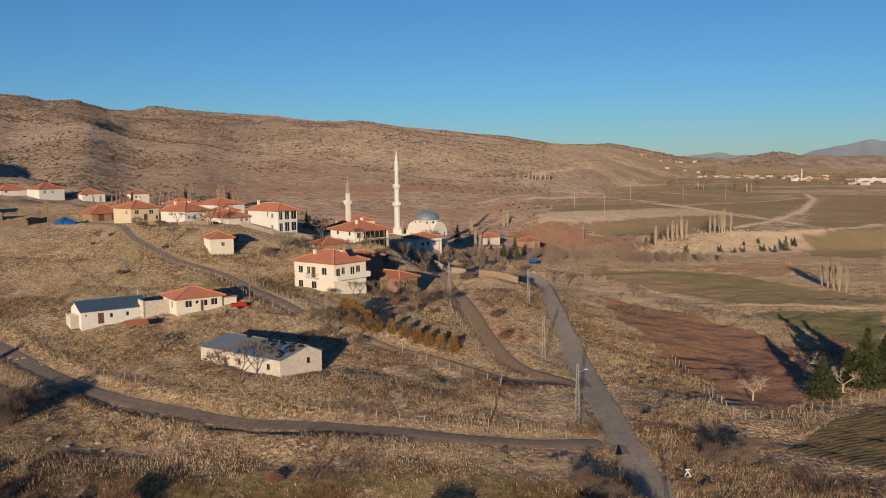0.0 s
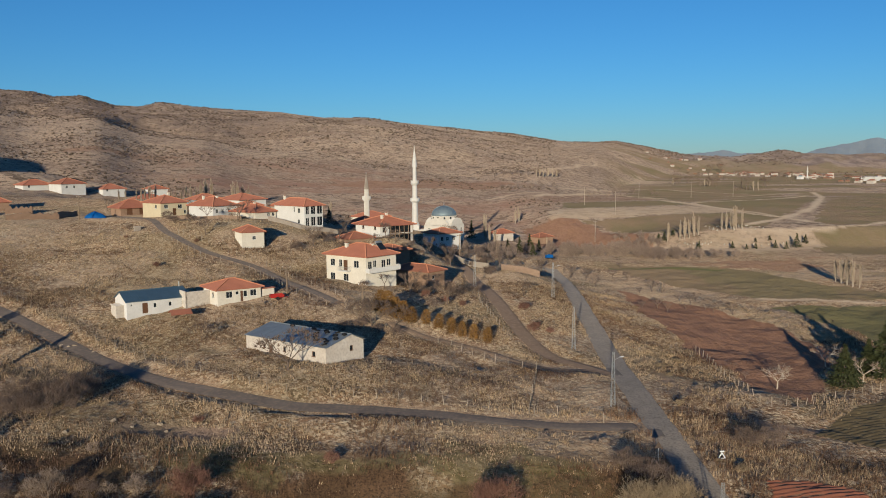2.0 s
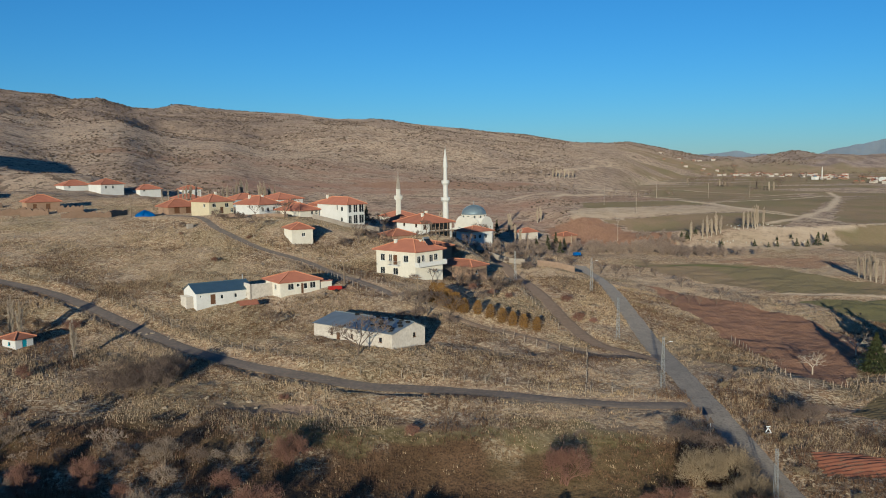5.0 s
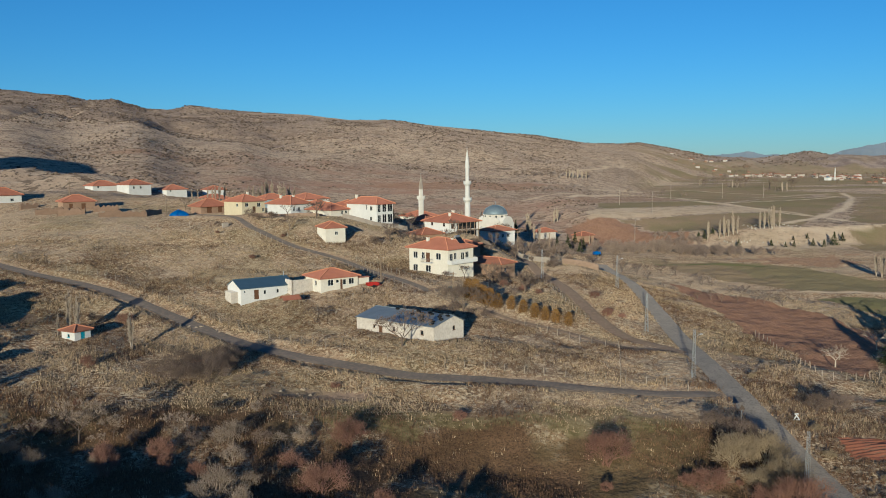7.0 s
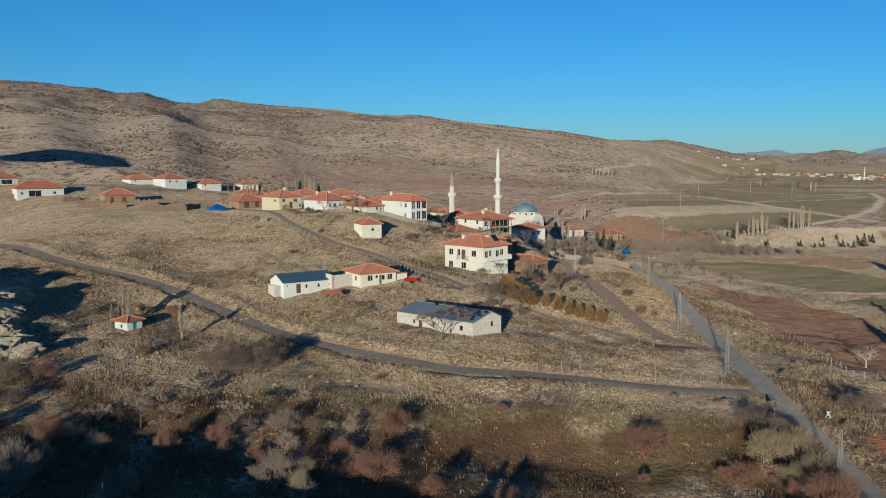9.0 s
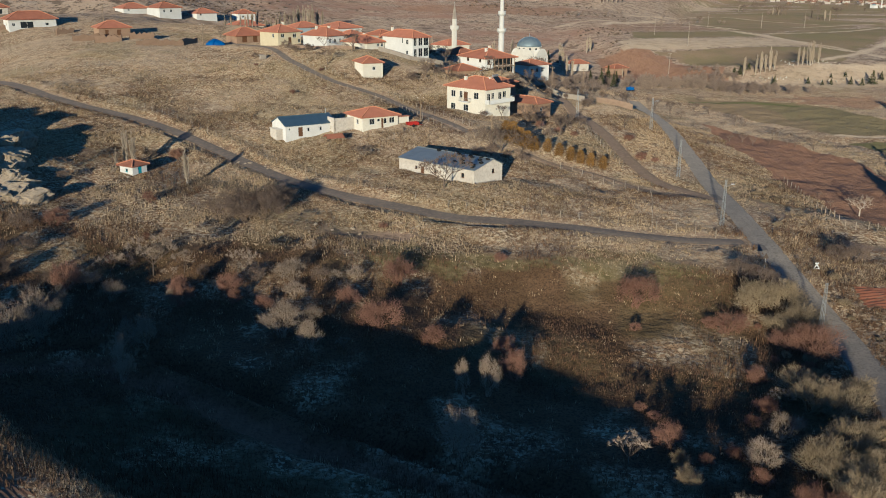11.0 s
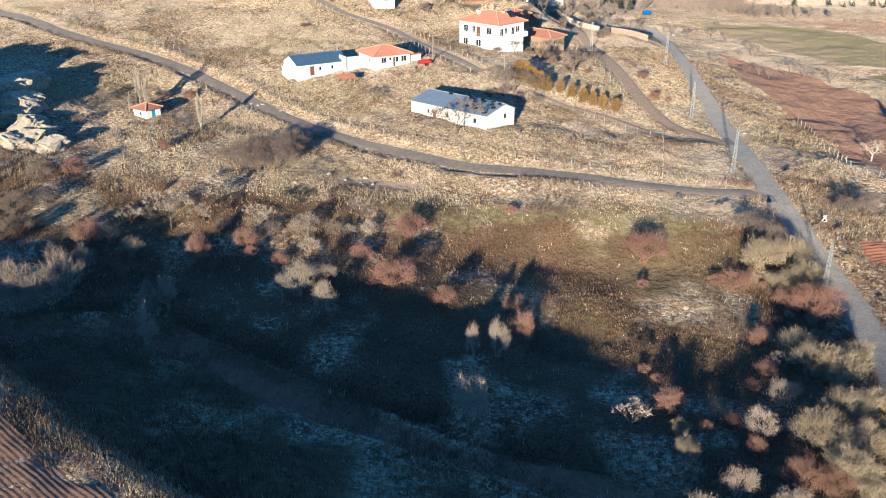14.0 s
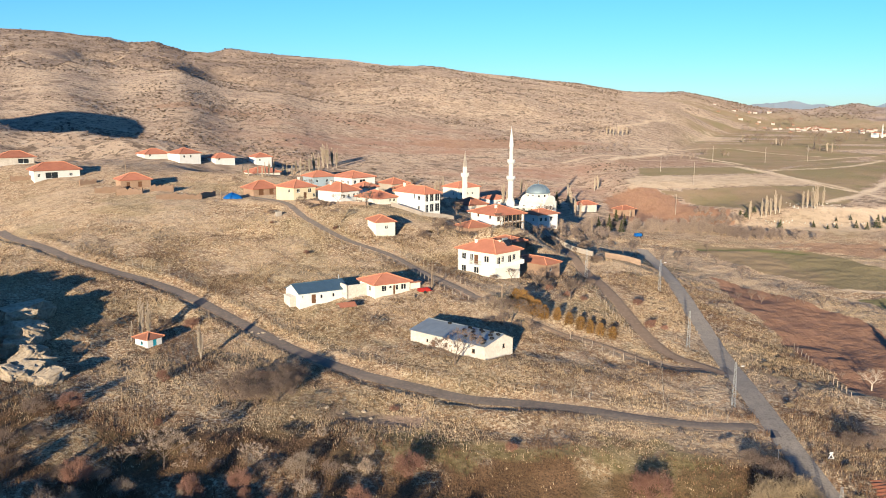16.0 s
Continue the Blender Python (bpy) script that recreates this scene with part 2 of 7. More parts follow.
def ground_material():
    m = bpy.data.materials.new("dry_land")
    m.use_nodes = True
    n, l = m.node_tree.nodes, m.node_tree.links
    b = n["Principled BSDF"]
    b.inputs["Roughness"].default_value, b.inputs["Specular IOR Level"].default_value = 0.98, 0.1
    b.inputs["Diffuse Roughness"].default_value = 1.0
    pos = n.new("ShaderNodeNewGeometry").outputs["Position"]

    def tex(scale, detail=4, rough=0.55, stretch=None):
        t = n.new("ShaderNodeTexNoise")
        t.inputs["Scale"].default_value, t.inputs["Detail"].default_value, t.inputs["Roughness"].default_value = scale, detail, rough
        src = pos
        if stretch:
            mp = n.new("ShaderNodeMapping")
            mp.inputs["Scale"].default_value = stretch
            l.new(pos, mp.inputs["Vector"])
            src = mp.outputs[0]
        l.new(src, t.inputs["Vector"])
        return t.outputs["Fac"]

    def band(v, a, c, top=1.0):
        r = n.new("ShaderNodeMapRange")
        r.inputs[1].default_value, r.inputs[2].default_value, r.inputs[4].default_value = a, c, top
        l.new(v, r.inputs[0])
        return r.outputs[0]

    def mix(f, a, c):
        x = n.new("ShaderNodeMixRGB")
        for k, v in zip((0, 1, 2), (f, a, c)):
            if isinstance(v, tuple):
                x.inputs[k].default_value = (*v, 1)
            else:
                l.new(v, x.inputs[k])
        return x.outputs[0]

    def times(a, c):
        x = n.new("ShaderNodeMath")
        x.operation = "MULTIPLY"
        l.new(a, x.inputs[0])
        l.new(c, x.inputs[1])
        return x.outputs[0]

    def attr(name):
        a, s = n.new("ShaderNodeAttribute"), n.new("ShaderNodeSeparateColor")
        a.attribute_name = name
        l.new(a.outputs["Color"], s.inputs[0])
        return s.outputs

    land, more, extra, high = attr("land"), attr("more"), attr("extra"), attr("high")
    wide, mid, tuft, grit = tex(0.022), tex(0.16, 5), tex(0.9, 4, 0.6), tex(3.2, 3, 0.6)
    # dry grass and weeds
    grass = mix(band(wide, 0.38, 0.64), (0.245, 0.150, 0.085), (0.36, 0.24, 0.142))
    grass = mix(band(mid, 0.48, 0.62, 0.65), grass, (0.145, 0.088, 0.05))
    grass = mix(band(tuft, 0.51, 0.57, 0.7), grass, (0.43, 0.33, 0.215))
    grass = mix(band(tex(0.38, 6, 0.7), 0.53, 0.57, 0.7), grass, (0.42, 0.315, 0.195))
    grass = mix(band(tex(0.26, 6, 0.72), 0.55, 0.59, 0.75), grass, (0.10, 0.066, 0.042))
    grass = mix(band(grit, 0.53, 0.58, 0.75), grass, (0.075, 0.05, 0.032))
    grass = mix(band(tex(1.7, 4, 0.65), 0.535, 0.58, 0.85), grass, (0.56, 0.455, 0.31))
    # open hills: thin grass, bare earth, scrub and rock
    spread, patch, scrub, stones = tex(0.0028, 5), tex(0.011, 6, 0.62), tex(0.075, 4, 0.6), tex(0.03, 5, 0.7)
    hill = mix(band(spread, 0.40, 0.60), (0.30, 0.225, 0.165), (0.375, 0.285, 0.208))
    hill = mix(band(patch, 0.50, 0.64, 0.6), hill, (0.20, 0.142, 0.112))
    hill = mix(band(stones, 0.58, 0.70, 0.55), hill, (0.46, 0.385, 0.30))
    hill = mix(band(tex(0.32, 5, 0.65), 0.54, 0.58, 0.9), hill, (0.095, 0.07, 0.053))
    hill = mix(band(tex(0.11, 6, 0.7), 0.53, 0.59, 0.5), hill, (0.44, 0.36, 0.275))
    hill = mix(band(tex(0.05, 6, 0.7, (1, 1.6, 1)), 0.55, 0.60, 0.55), hill, (0.15, 0.108, 0.083))
    hill = mix(band(scrub, 0.585, 0.62, 0.75), hill, (0.10, 0.074, 0.056))
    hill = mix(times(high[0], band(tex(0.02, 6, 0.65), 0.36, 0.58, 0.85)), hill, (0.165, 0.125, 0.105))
    gully = mix(band(tex(0.045, 5, 0.7, (1, 0.35, 1)), 0.42, 0.58), (0.27, 0.215, 0.185), (0.16, 0.125, 0.115))
    hill = mix(high[1], hill, gully)
    hill = mix(times(high[2], band(tex(0.03, 5, 0.65), 0.35, 0.6)), hill, (0.27, 0.165, 0.118))
    col = mix(more[1], grass, hill)
    # rank brown weeds in the hollow
    rank = mix(band(mid, 0.42, 0.6), (0.125, 0.078, 0.042), (0.175, 0.108, 0.06))
    rank = mix(band(grit, 0.48, 0.62, 0.8), rank, (0.06, 0.04, 0.026))
    col = mix(extra[2], col, rank)
    # ploughed red earth, green crops, pale stony ground, trodden earth
    furrow = tex(1.0, 2, 0.5, (1.6, 0.12, 1))
    soil = mix(band(furrow, 0.42, 0.60), (0.27, 0.158, 0.10), (0.225, 0.127, 0.08))
    soil = mix(band(mid, 0.45, 0.7, 0.35), soil, (0.30, 0.172, 0.115))
    soil = mix(band(grit, 0.52, 0.62, 0.5), soil, (0.15, 0.08, 0.055))
    crop = mix(band(wide, 0.4, 0.62), (0.235, 0.17, 0.108), (0.195, 0.145, 0.088))
    crop = mix(band(tuft, 0.48, 0.7, 0.4), crop, (0.29, 0.23, 0.15))
    crop = mix(band(tex(0.035, 5, 0.65, (1, 0.3, 1)), 0.48, 0.56, 0.5), crop, (0.17, 0.15, 0.075))
    crop = mix(extra[0], crop, (0.135, 0.13, 0.055))
    pale = mix(band(mid, 0.45, 0.65), (0.42, 0.33, 0.235), (0.32, 0.245, 0.17))
    pale = mix(band(grit, 0.60, 0.68, 0.6), pale, (0.58, 0.50, 0.40))
    bare = mix(band(tuft, 0.45, 0.65), (0.31, 0.22, 0.155), (0.24, 0.17, 0.115))
    turf = mix(band(tuft, 0.42, 0.65), (0.135, 0.12, 0.05), (0.24, 0.19, 0.10))
    ragged = mix(band(tuft, 0.3, 0.6), (0.55, 0.55, 0.55), (1.0, 1.0, 1.0))
    verge = mix(band(grit, 0.45, 0.65), (0.50, 0.40, 0.29), (0.38, 0.29, 0.2))
    for f, c in ((land[0], soil), (land[1], crop), (land[2], pale), (more[0], bare), (times(more[2], ragged), turf), (extra[1], verge)):
        col = mix(f, col, c)
    l.new(col, b.inputs["Base Color"])
    bp = n.new("ShaderNodeBump")
    bp.inputs["Strength"].default_value, bp.inputs["Distance"].default_value = 0.9, 0.45
    l.new(tuft, bp.inputs["Height"])
    bp2 = n.new("ShaderNodeBump")
    bp2.inputs["Strength"].default_value, bp2.inputs["Distance"].default_value = 1.0, 1.7
    l.new(times(scrub, more[1]), bp2.inputs["Height"])
    l.new(bp.outputs[0], bp2.inputs["Normal"])
    l.new(bp2.outputs[0], b.inputs["Normal"])
    return m


LAND = ground_material()

# ---- tools for building ----


class Geo:
    """Points and faces of one mesh."""

    def __init__(self):
        self.v, self.f = [], []

    def face(self, *pts):
        k = len(self.v)
        self.v += [tuple(p) for p in pts]
        self.f.append(tuple(range(k, k + len(pts))))
        return self

    def box(self, x0, y0, z0, x1, y1, z1):
        k = len(self.v)
        self.v += [(x, y, z) for z in (z0, z1) for x, y in ((x0, y0), (x1, y0), (x1, y1), (x0, y1))]
        self.f += [tuple(k + i for i in q) for q in ((3, 2, 1, 0), (4, 5, 6, 7), (0, 1, 5, 4), (1, 2, 6, 5), (2, 3, 7, 6), (3, 0, 4, 7))]
        return self

    def bar(self, a, b, ra, rb=None, sides=5):
        """A tapered bar from a to b."""
        a, b = Vector(a), Vector(b)
        rb = ra if rb is None else rb
        d = (b - a).normalized()
        u = d.orthogonal().normalized()
        w = d.cross(u)
        k = len(self.v)
        for p, r in ((a, ra), (b, rb)):
            for i in range(sides):
                t = 2 * math.pi * i / sides
                self.v.append(tuple(p + u * (r * math.cos(t)) + w * (r * math.sin(t))))
        for i in range(sides):
            j = (i + 1) % sides
            self.f.append((k + i, k + j, k + sides + j, k + sides + i))
        self.f.append(tuple(k + i for i in reversed(range(sides))))
        self.f.append(tuple(k + sides + i for i in range(sides)))
        return self

    def turned(self, rings, sides=16, x=0.0, y=0.0):
        """A turned body from (radius, height) rings, from below."""
        k = len(self.v)
        for r, z in rings:
            for i in range(sides):
                t = 2 * math.pi * (i + 0.5) / sides
                self.v.append((x + r * math.cos(t), y + r * math.sin(t), z))
        for s in range(len(rings) - 1):
            for i in range(sides):
                j = (i + 1) % sides
                self.f.append((k + s * sides + i, k + s * sides + j, k + (s + 1) * sides + j, k + (s + 1) * sides + i))
        self.f.append(tuple(k + i for i in reversed(range(sides))))
        self.f.append(tuple(k + (len(rings) - 1) * sides + i for i in range(sides)))
        return self

    def mesh(self, name, mat, smooth=False):
        me = bpy.data.meshes.new(name)
        me.from_pydata(self.v, [], self.f)
        me.materials.append(mat)
        if smooth:
            me.polygons.foreach_set("use_smooth", [True] * len(me.polygons))
        me.update()
        return me


def part(name, geo, mat, parent, label="", at=None, smooth=False):
    """One mesh under a thing or under a part."""
    ob = new(name, geo.mesh(name, mat, smooth) if isinstance(geo, Geo) else geo)
    ob.parent = parent
    if at is not None:
        ob.matrix_basis = at
    return tagged(ob, label) if label else ob


def thing(name, m, label, category, group=""):
    ob = new(name)
    ob.empty_display_size = 0.3
    ob.matrix_basis = m
    return tagged(ob, label, category, group)


def solid(name, geo, mat, m, label, category, group="", smooth=False):
    """A thing of one mesh."""
    ob = new(name, geo.mesh(name, mat, smooth) if isinstance(geo, Geo) else geo)
    ob.matrix_basis = m
    return tagged(ob, label, category, group)

# ---- the lie of the land ----


def vnoise(x, y, seed=0):
    """Smooth value noise in about -0.5 to 0.5, on arrays."""
    xi, yi = np.floor(x), np.floor(y)
    fx, fy = x - xi, y - yi
    fx, fy = fx * fx * (3 - 2 * fx), fy * fy * (3 - 2 * fy)

    def rnd(a, b):
        s = np.sin(a * 127.1 + b * 311.7 + seed * 74.7) * 43758.5453
        return s - np.floor(s)

    low = rnd(xi, yi) * (1 - fx) + rnd(xi + 1, yi) * fx
    high = rnd(xi, yi + 1) * (1 - fx) + rnd(xi + 1, yi + 1) * fx
    return low * (1 - fy) + high * fy - 0.5


def fbm(x, y, seed=0, octaves=4):
    return sum(vnoise(x * 2**k, y * 2**k, seed + k) / 2**k for k in range(octaves))


def smooth(a, b, v):
    s = np.clip((v - a) / (b - a), 0, 1)
    return s * s * (3 - 2 * s)


def far_land(x, y):
    """The plain, the long range of hills that closes it behind the village, and the spur before the range."""
    r, a = np.hypot(x, y), np.degrees(np.arctan2(x, y))
    slow = 0.1 + np.interp(a, (-60, -27, -18, -8, 0.6, 7, 11, 14.3, 18.4, 60), (5.2, 4.3, 3.5, 2.8, 1.98, 1.2, 1.0, 0.4, 0.08, 0.1))
    rise = 0.1 + np.interp(a, (-60, -32, -28.6, -26.7, -25.5, -24.3, -22.8, -20.9, -19.6, -18.3, -16.3, -14.6, -11, -8.2, -5.3, -2.4, 0.6, 4.2, 7.2, 9.4, 10.8, 12.6, 14.3, 16, 18.4, 19.4, 20.7, 22, 27, 60), (5.2, 4.55, 4.5, 4.28, 4.24, 3.93, 4.03, 3.48, 3.39, 3.64, 3.41, 3.24, 3.06, 2.69, 2.71, 2.28, 1.96, 1.65, 1.13, 1.03, 1.08, 0.73, 0.34, 0.07, 0.02, 0.2, 0.37, 0.18, 0.05, 0.1))
    ridge = np.interp(a, (-60, -27, -18, -5, 5, 13, 17, 22, 60), (1900, 2250, 2330, 2250, 2600, 3000, 2900, 2750, 2750))
    foot = np.interp(a, (-60, -27, -10, 0, 6, 10, 14, 18, 60), (430, 440, 460, 500, 620, 1000, 1900, 2350, 2350))
    s = np.clip((r - foot) / (ridge - foot), 0, 1.6)
    top = 30 + ridge * np.tan(np.radians(slow + (rise - slow) * smooth(0.62, 0.98, s))) + 9
    up = top * (0.75 * s + 0.25 * s * s * (3 - 2 * s))
    # smooth grassy spur in front of the dark range
    crest = 1300 + 90 * np.sin(a * 0.9)
    spur = np.interp(a, (-60, -30.5, -26.8, -25, -22.2, -19.7, -17.4, -14, -10), (3.4, 3.1, 2.91, 2.77, 2.55, 2.22, 1.94, 1.58, 1.2))
    hs = 39 + crest * np.tan(np.radians(spur))
    s1, s2 = np.clip((r - foot) / (crest - foot), 0, 1), np.clip((r - crest) / (ridge - crest), 0, 1)
    fold = hs * (0.62 * s1 + 0.38 * np.sin(s1 * math.pi / 2)) + (top - hs) * s2**1.25 - 26 * np.sin(math.pi * np.clip(s2 * 2.2, 0, 1))
    w = smooth(-7, -20, a)
    up = np.where(s < 1, up * (1 - w) + fold * w, top * np.clip(1 - 0.9 * (s - 1), 0, 1))
    k = smooth(0.03, 0.5, s) * (1 - 0.65 * w * smooth(1.02, 0.9, r / crest))
    folds = fbm(x / 330, y / 330, 3, 4) * 34 - np.abs(vnoise(x / 130, y / 190, 9)) * 26 + np.abs(vnoise(x / 60, y / 90, 12)) * 11 + np.abs(vnoise(x / 22, y / 34, 13)) * 2.4
    folds = folds * (1 - 0.85 * smooth(0.55, 0.95, s) * (s < 1.3)) + fbm(x / 28, y / 28, 17, 3) * 1.6
    # gullied badland behind the far village
    crag = smooth(13, 18, a) * smooth(0.15, 0.5, s) * (s < 1.2)
    folds = folds + crag * (26 - 90 * np.abs(vnoise(x / 95, y / 210, 19)) - 44 * np.abs(vnoise(x / 38, y / 90, 20))) * (1 - 0.7 * smooth(0.8, 1, s))
    behind = smooth(-20, -120, y)
    # the ploughed terrace above the hollow ends in a scarp
    d = (x + 64) * 0.58 + (y - 34.5) * 0.815
    scarp = 3.9 * smooth(4.5, -1.6, d) * smooth(-16, -36, x) * smooth(-95, -60, d)
    # the terrace of the plain, whose red bank falls to the stream
    plateau = 7 * smooth(-16, 4, (x - 90) * 0.96 + (y - 404) * 0.28) * smooth(378, 402, y) * (1 - smooth(650, 1000, r)) * smooth(15, 65, x)
    # rocky knolls west of the village
    west_hill = (35 + 20 * fbm(x / 60, y / 60, 7, 3)) * np.exp(-(((x + 335) / 95) ** 2) - ((y - 335) / 50) ** 2) + 52 * np.exp(-(((x + 392) / 76) ** 2) - ((y - 430) / 60) ** 2)
    side = np.where(y < 432, 66.0, 34.0)
    west_hill = west_hill + np.interp(x, (-420, -330, -250, -211, -190, -150), KNOLL) * np.exp(-(((y - 432) / side) ** 2)) * (1 + 0.14 * fbm(x / 24, y / 24, 23, 3)) - 5 * smooth(-120, -190, x) * np.exp(-(((y - 505) / 42) ** 2))
    return scarp + plateau + west_hill - 9 + (up + k * folds * np.clip(top / 130, 0.3, 1)) * (1 - behind)


# heights of the knoll's crest, from west to east
KNOLL = (0, 15, 21, 10, 1, 0)


def mounds(x, y, rows):
    return sum(h * np.exp(-(((x - cx) / rx) ** 2) - ((y - cy) / ry) ** 2) for cx, cy, rx, ry, h in rows)


# near hollow: centre, radii and height of each swell
NEAR_HOLLOW = [
    (-12, 2, 12, 10, 1.7),
    (-71, 33, 10, 10, 2.2),
    (-46, 18, 8, 8, 0.1),
    (-64, 29, 7, 8, 1.3),
    (-40, 45, 40, 16, -0.7),
    (-60, 10, 35, 25, 5.8),
    (-30, -30, 50, 30, 5.9),
    (50, 20, 40, 40, 0.1),
    (-70, 48, 25, 14, 2.3),
    (-50, 25, 14, 12, 1.6),
    (-88, 30, 16, 14, 3.1),
    (-62, -5, 20, 20, -2.8),
    (-28, 8, 16, 12, 2.2),
    (-5, -10, 20, 15, 3.4),
    (-52, 62, 24, 13, 1.9),
    (-94, 52, 13, 12, -2.6),
    (-84, 46, 8, 9, -0.5),
    (-36, 12, 9, 9, -0.9),
    (-25, 68, 16, 10, 1.2),
]
# village hill: centre, radii and height of each swell
VILLAGE_HILL = [
    (-30, 415, 25, 25, 5.6),
    (-68, 250, 14, 12, -3.1),
    (-30, 228, 10, 10, -3),
    (-60, 250, 45, 55, 22),
    (-30, 160, 40, 35, 10),
    (-90, 165, 40, 40, 6.2),
    (15, 200, 25, 45, 6.6),
    (-20, 320, 50, 40, 10.9),
    (60, 390, 50, 60, -2.4),
    (-25, 190, 25, 25, 3.1),
    (-70, 210, 25, 25, 1.5),
    (-35, 218, 18, 16, 1.8),
    (30, 310, 30, 40, -1.9),
    (-60, 330, 30, 30, 5.4),
    (10, 255, 20, 25, 3.7),
    (-20, 226, 15, 15, 9.4),
    (11, 228, 14, 18, 1.8),
    (78, 465, 35, 45, -7.3),
]
# west rise: centre, radii and height of each swell
WEST_RISE = [
    (-128, 350, 18, 18, -8.6),
    (-160, 402, 16, 16, 1),
    (-130, 240, 50, 60, 14.7),
    (-170, 130, 60, 60, 14.6),
    (-190, 300, 70, 80, 19.4),
    (-120, 60, 40, 40, 6.7),
    (-115, 130, 12, 10, 2.1),
    (-100, 200, 25, 25, 0.8),
    (-100, -60, 60, 40, 8.1),
    (-140, 190, 30, 30, 3.5),
    (-130, 370, 50, 55, 30.6),
    (-200, 390, 45, 50, 9.4),
    (-105, 305, 35, 35, 6.5),
    (-180, 440, 60, 50, 18.7),
    (-145, 375, 30, 40, -16.9),
    (-222, 317, 40, 35, 5),
]
# near slopes: centre, radii and height of each swell
NEAR_SLOPES = [
    (-15, 70, 45, 18, -3.2),
    (20, 120, 25, 30, 3),
    (-75, 110, 40, 22, 3.5),
    (-20, 100, 40, 12, 3.5),
    (40, 90, 20, 25, -0.4),
    (-5, 85, 30, 10, -2.9),
    (-25, 122, 28, 13, 4.1),
    (-47, 85, 28, 12, 2.7),
    (-8, 101, 30, 5, -1.2),
    (2, 82, 20, 12, 3.0),
    (-28, 72, 22, 14, 2.2),
    (-56, 76, 20, 14, 1.0),
]

# courses of the roads and fences, and the borders of the fields
FENCE_ROAD = [(15.8, 109.6), (5.8, 112.1), (-4.8, 113.9), (-16.2, 114.5), (-26.8, 114.3), (-35.3, 117.6), (-44.7, 123.4), (-57.5, 134.7), (-70.8, 146.1), (-84.3, 158.0), (-99.3, 170.4), (-117.3, 179.7), (-137.4, 190.5)]
FENCE_TRACK = [(8.8, 132.1), (4.9, 134.5), (-0.0, 138.5), (-4.0, 142.8), (-8.3, 146.0)]
FENCE_TRACK_TWO = [(6.0, 149.8), (3.4, 162.6), (1.6, 175.4), (-0.1, 186.4), (-3.1, 201.9), (-6.6, 207.3)]
FENCE_CROSS = [(5.8, 112.1), (8.7, 130.5)]
FENCE_LANE_A = [(-76.9, 213.8), (-64.2, 202.0), (-48.8, 189.6), (-36.8, 166.7), (-27.3, 156.1)]
FENCE_LANE_B = [(-75.6, 219.4), (-62.1, 208.3), (-46.7, 197.1), (-33.3, 173.6), (-26.3, 164.0)]
FENCE_HILL = [(-157.9, 216.7), (-141.4, 211.4), (-129.9, 215.8), (-118.6, 221.6), (-105.3, 228.1), (-93.1, 228.2)]
FENCE_RED = [(43.4, 162.4), (42.9, 136.3), (44.2, 124.4), (54.9, 130.0), (73.0, 140.3)]
MAIN = [(31.1, 298.4), (30.4, 265.0), (27.4, 228.0), (25.6, 204.0), (24.3, 181.0), (24.1, 163.6), (23.6, 147.6), (23.3, 136.0), (23.2, 121.0)]
MAIN_NEAR = [(23.3, 112.0), (23.5, 103.0), (24.1, 94.5), (25.1, 87.4), (25.6, 79.6), (25.4, 71.9), (24.8, 64.0)]
TRACK = [(21.4, 134.3), (17.6, 138.1), (12.6, 142.5), (9.5, 151.8), (6.4, 170.5), (3.3, 201.3), (0.1, 224.2), (-1.0, 255.6)]
LOWER = [(19.9, 108.4), (12.1, 107.4), (3.9, 108.6), (-5.7, 110.7), (-15.7, 111.2), (-27.2, 111.4), (-35.4, 114.2), (-46.1, 119.3), (-54.5, 126.7), (-65.0, 136.6), (-77.5, 147.4), (-91.5, 158.8), (-103.6, 167.0), (-121.2, 175.0), (-134.7, 182.6), (-152.8, 198.6), (-175.9, 226.3)]
LANE = [(-108.6, 263.1), (-91.5, 243.9), (-79.8, 222.2), (-65.7, 207.1), (-49.6, 197.3), (-38.9, 178.3), (-33.0, 169.0), (-26.2, 159.8)]
F1 = [(73.6, 503.2), (170.3, 508.7), (178.1, 475.1), (147.7, 412.0), (96.2, 397.9), (84.2, 482.0)]
F2 = [(56.4, 540.4), (71.0, 570.5), (154.2, 590.7), (173.7, 564.4), (172.9, 516.8), (73.4, 508.4), (57.0, 513.0)]
F3 = [(78.7, 641.7), (161.9, 671.9), (169.7, 610.9), (73.2, 573.3)]
F4 = [(64.3, 682.2), (113.5, 845.6), (174.7, 948.6), (168.8, 700.6), (78.7, 650.3)]
F5 = [(175.1, 630.7), (366.0, 899.0), (290.3, 692.8), (209.2, 530.2), (168.8, 458.3), (171.8, 508.2)]
F6 = [(157.3, 783.0), (305.2, 1171.6), (344.9, 984.0), (351.0, 914.6), (175.5, 640.0)]
F7 = [(302.4, 691.4), (422.0, 830.6), (219.8, 431.1), (179.3, 405.4), (178.9, 434.4)]
F8 = [(54.1, 321.4), (95.0, 310.3), (107.6, 270.6), (124.6, 242.5), (118.7, 230.7), (81.0, 235.2), (64.2, 264.3), (53.6, 305.7)]
F9 = [(162.6, 394.4), (208.9, 409.6), (172.8, 337.8), (151.8, 353.2)]
CEM = [(113.7, 393.8), (130.4, 396.7), (160.5, 395.8), (158.9, 369.8), (125.3, 358.6), (104.7, 380.1)]
REDBANK = [(40.7, 507.5), (59.0, 515.1), (72.0, 505.4), (86.6, 454.1), (89.0, 398.6), (86.6, 389.0), (59.9, 389.2), (34.4, 415.2)]
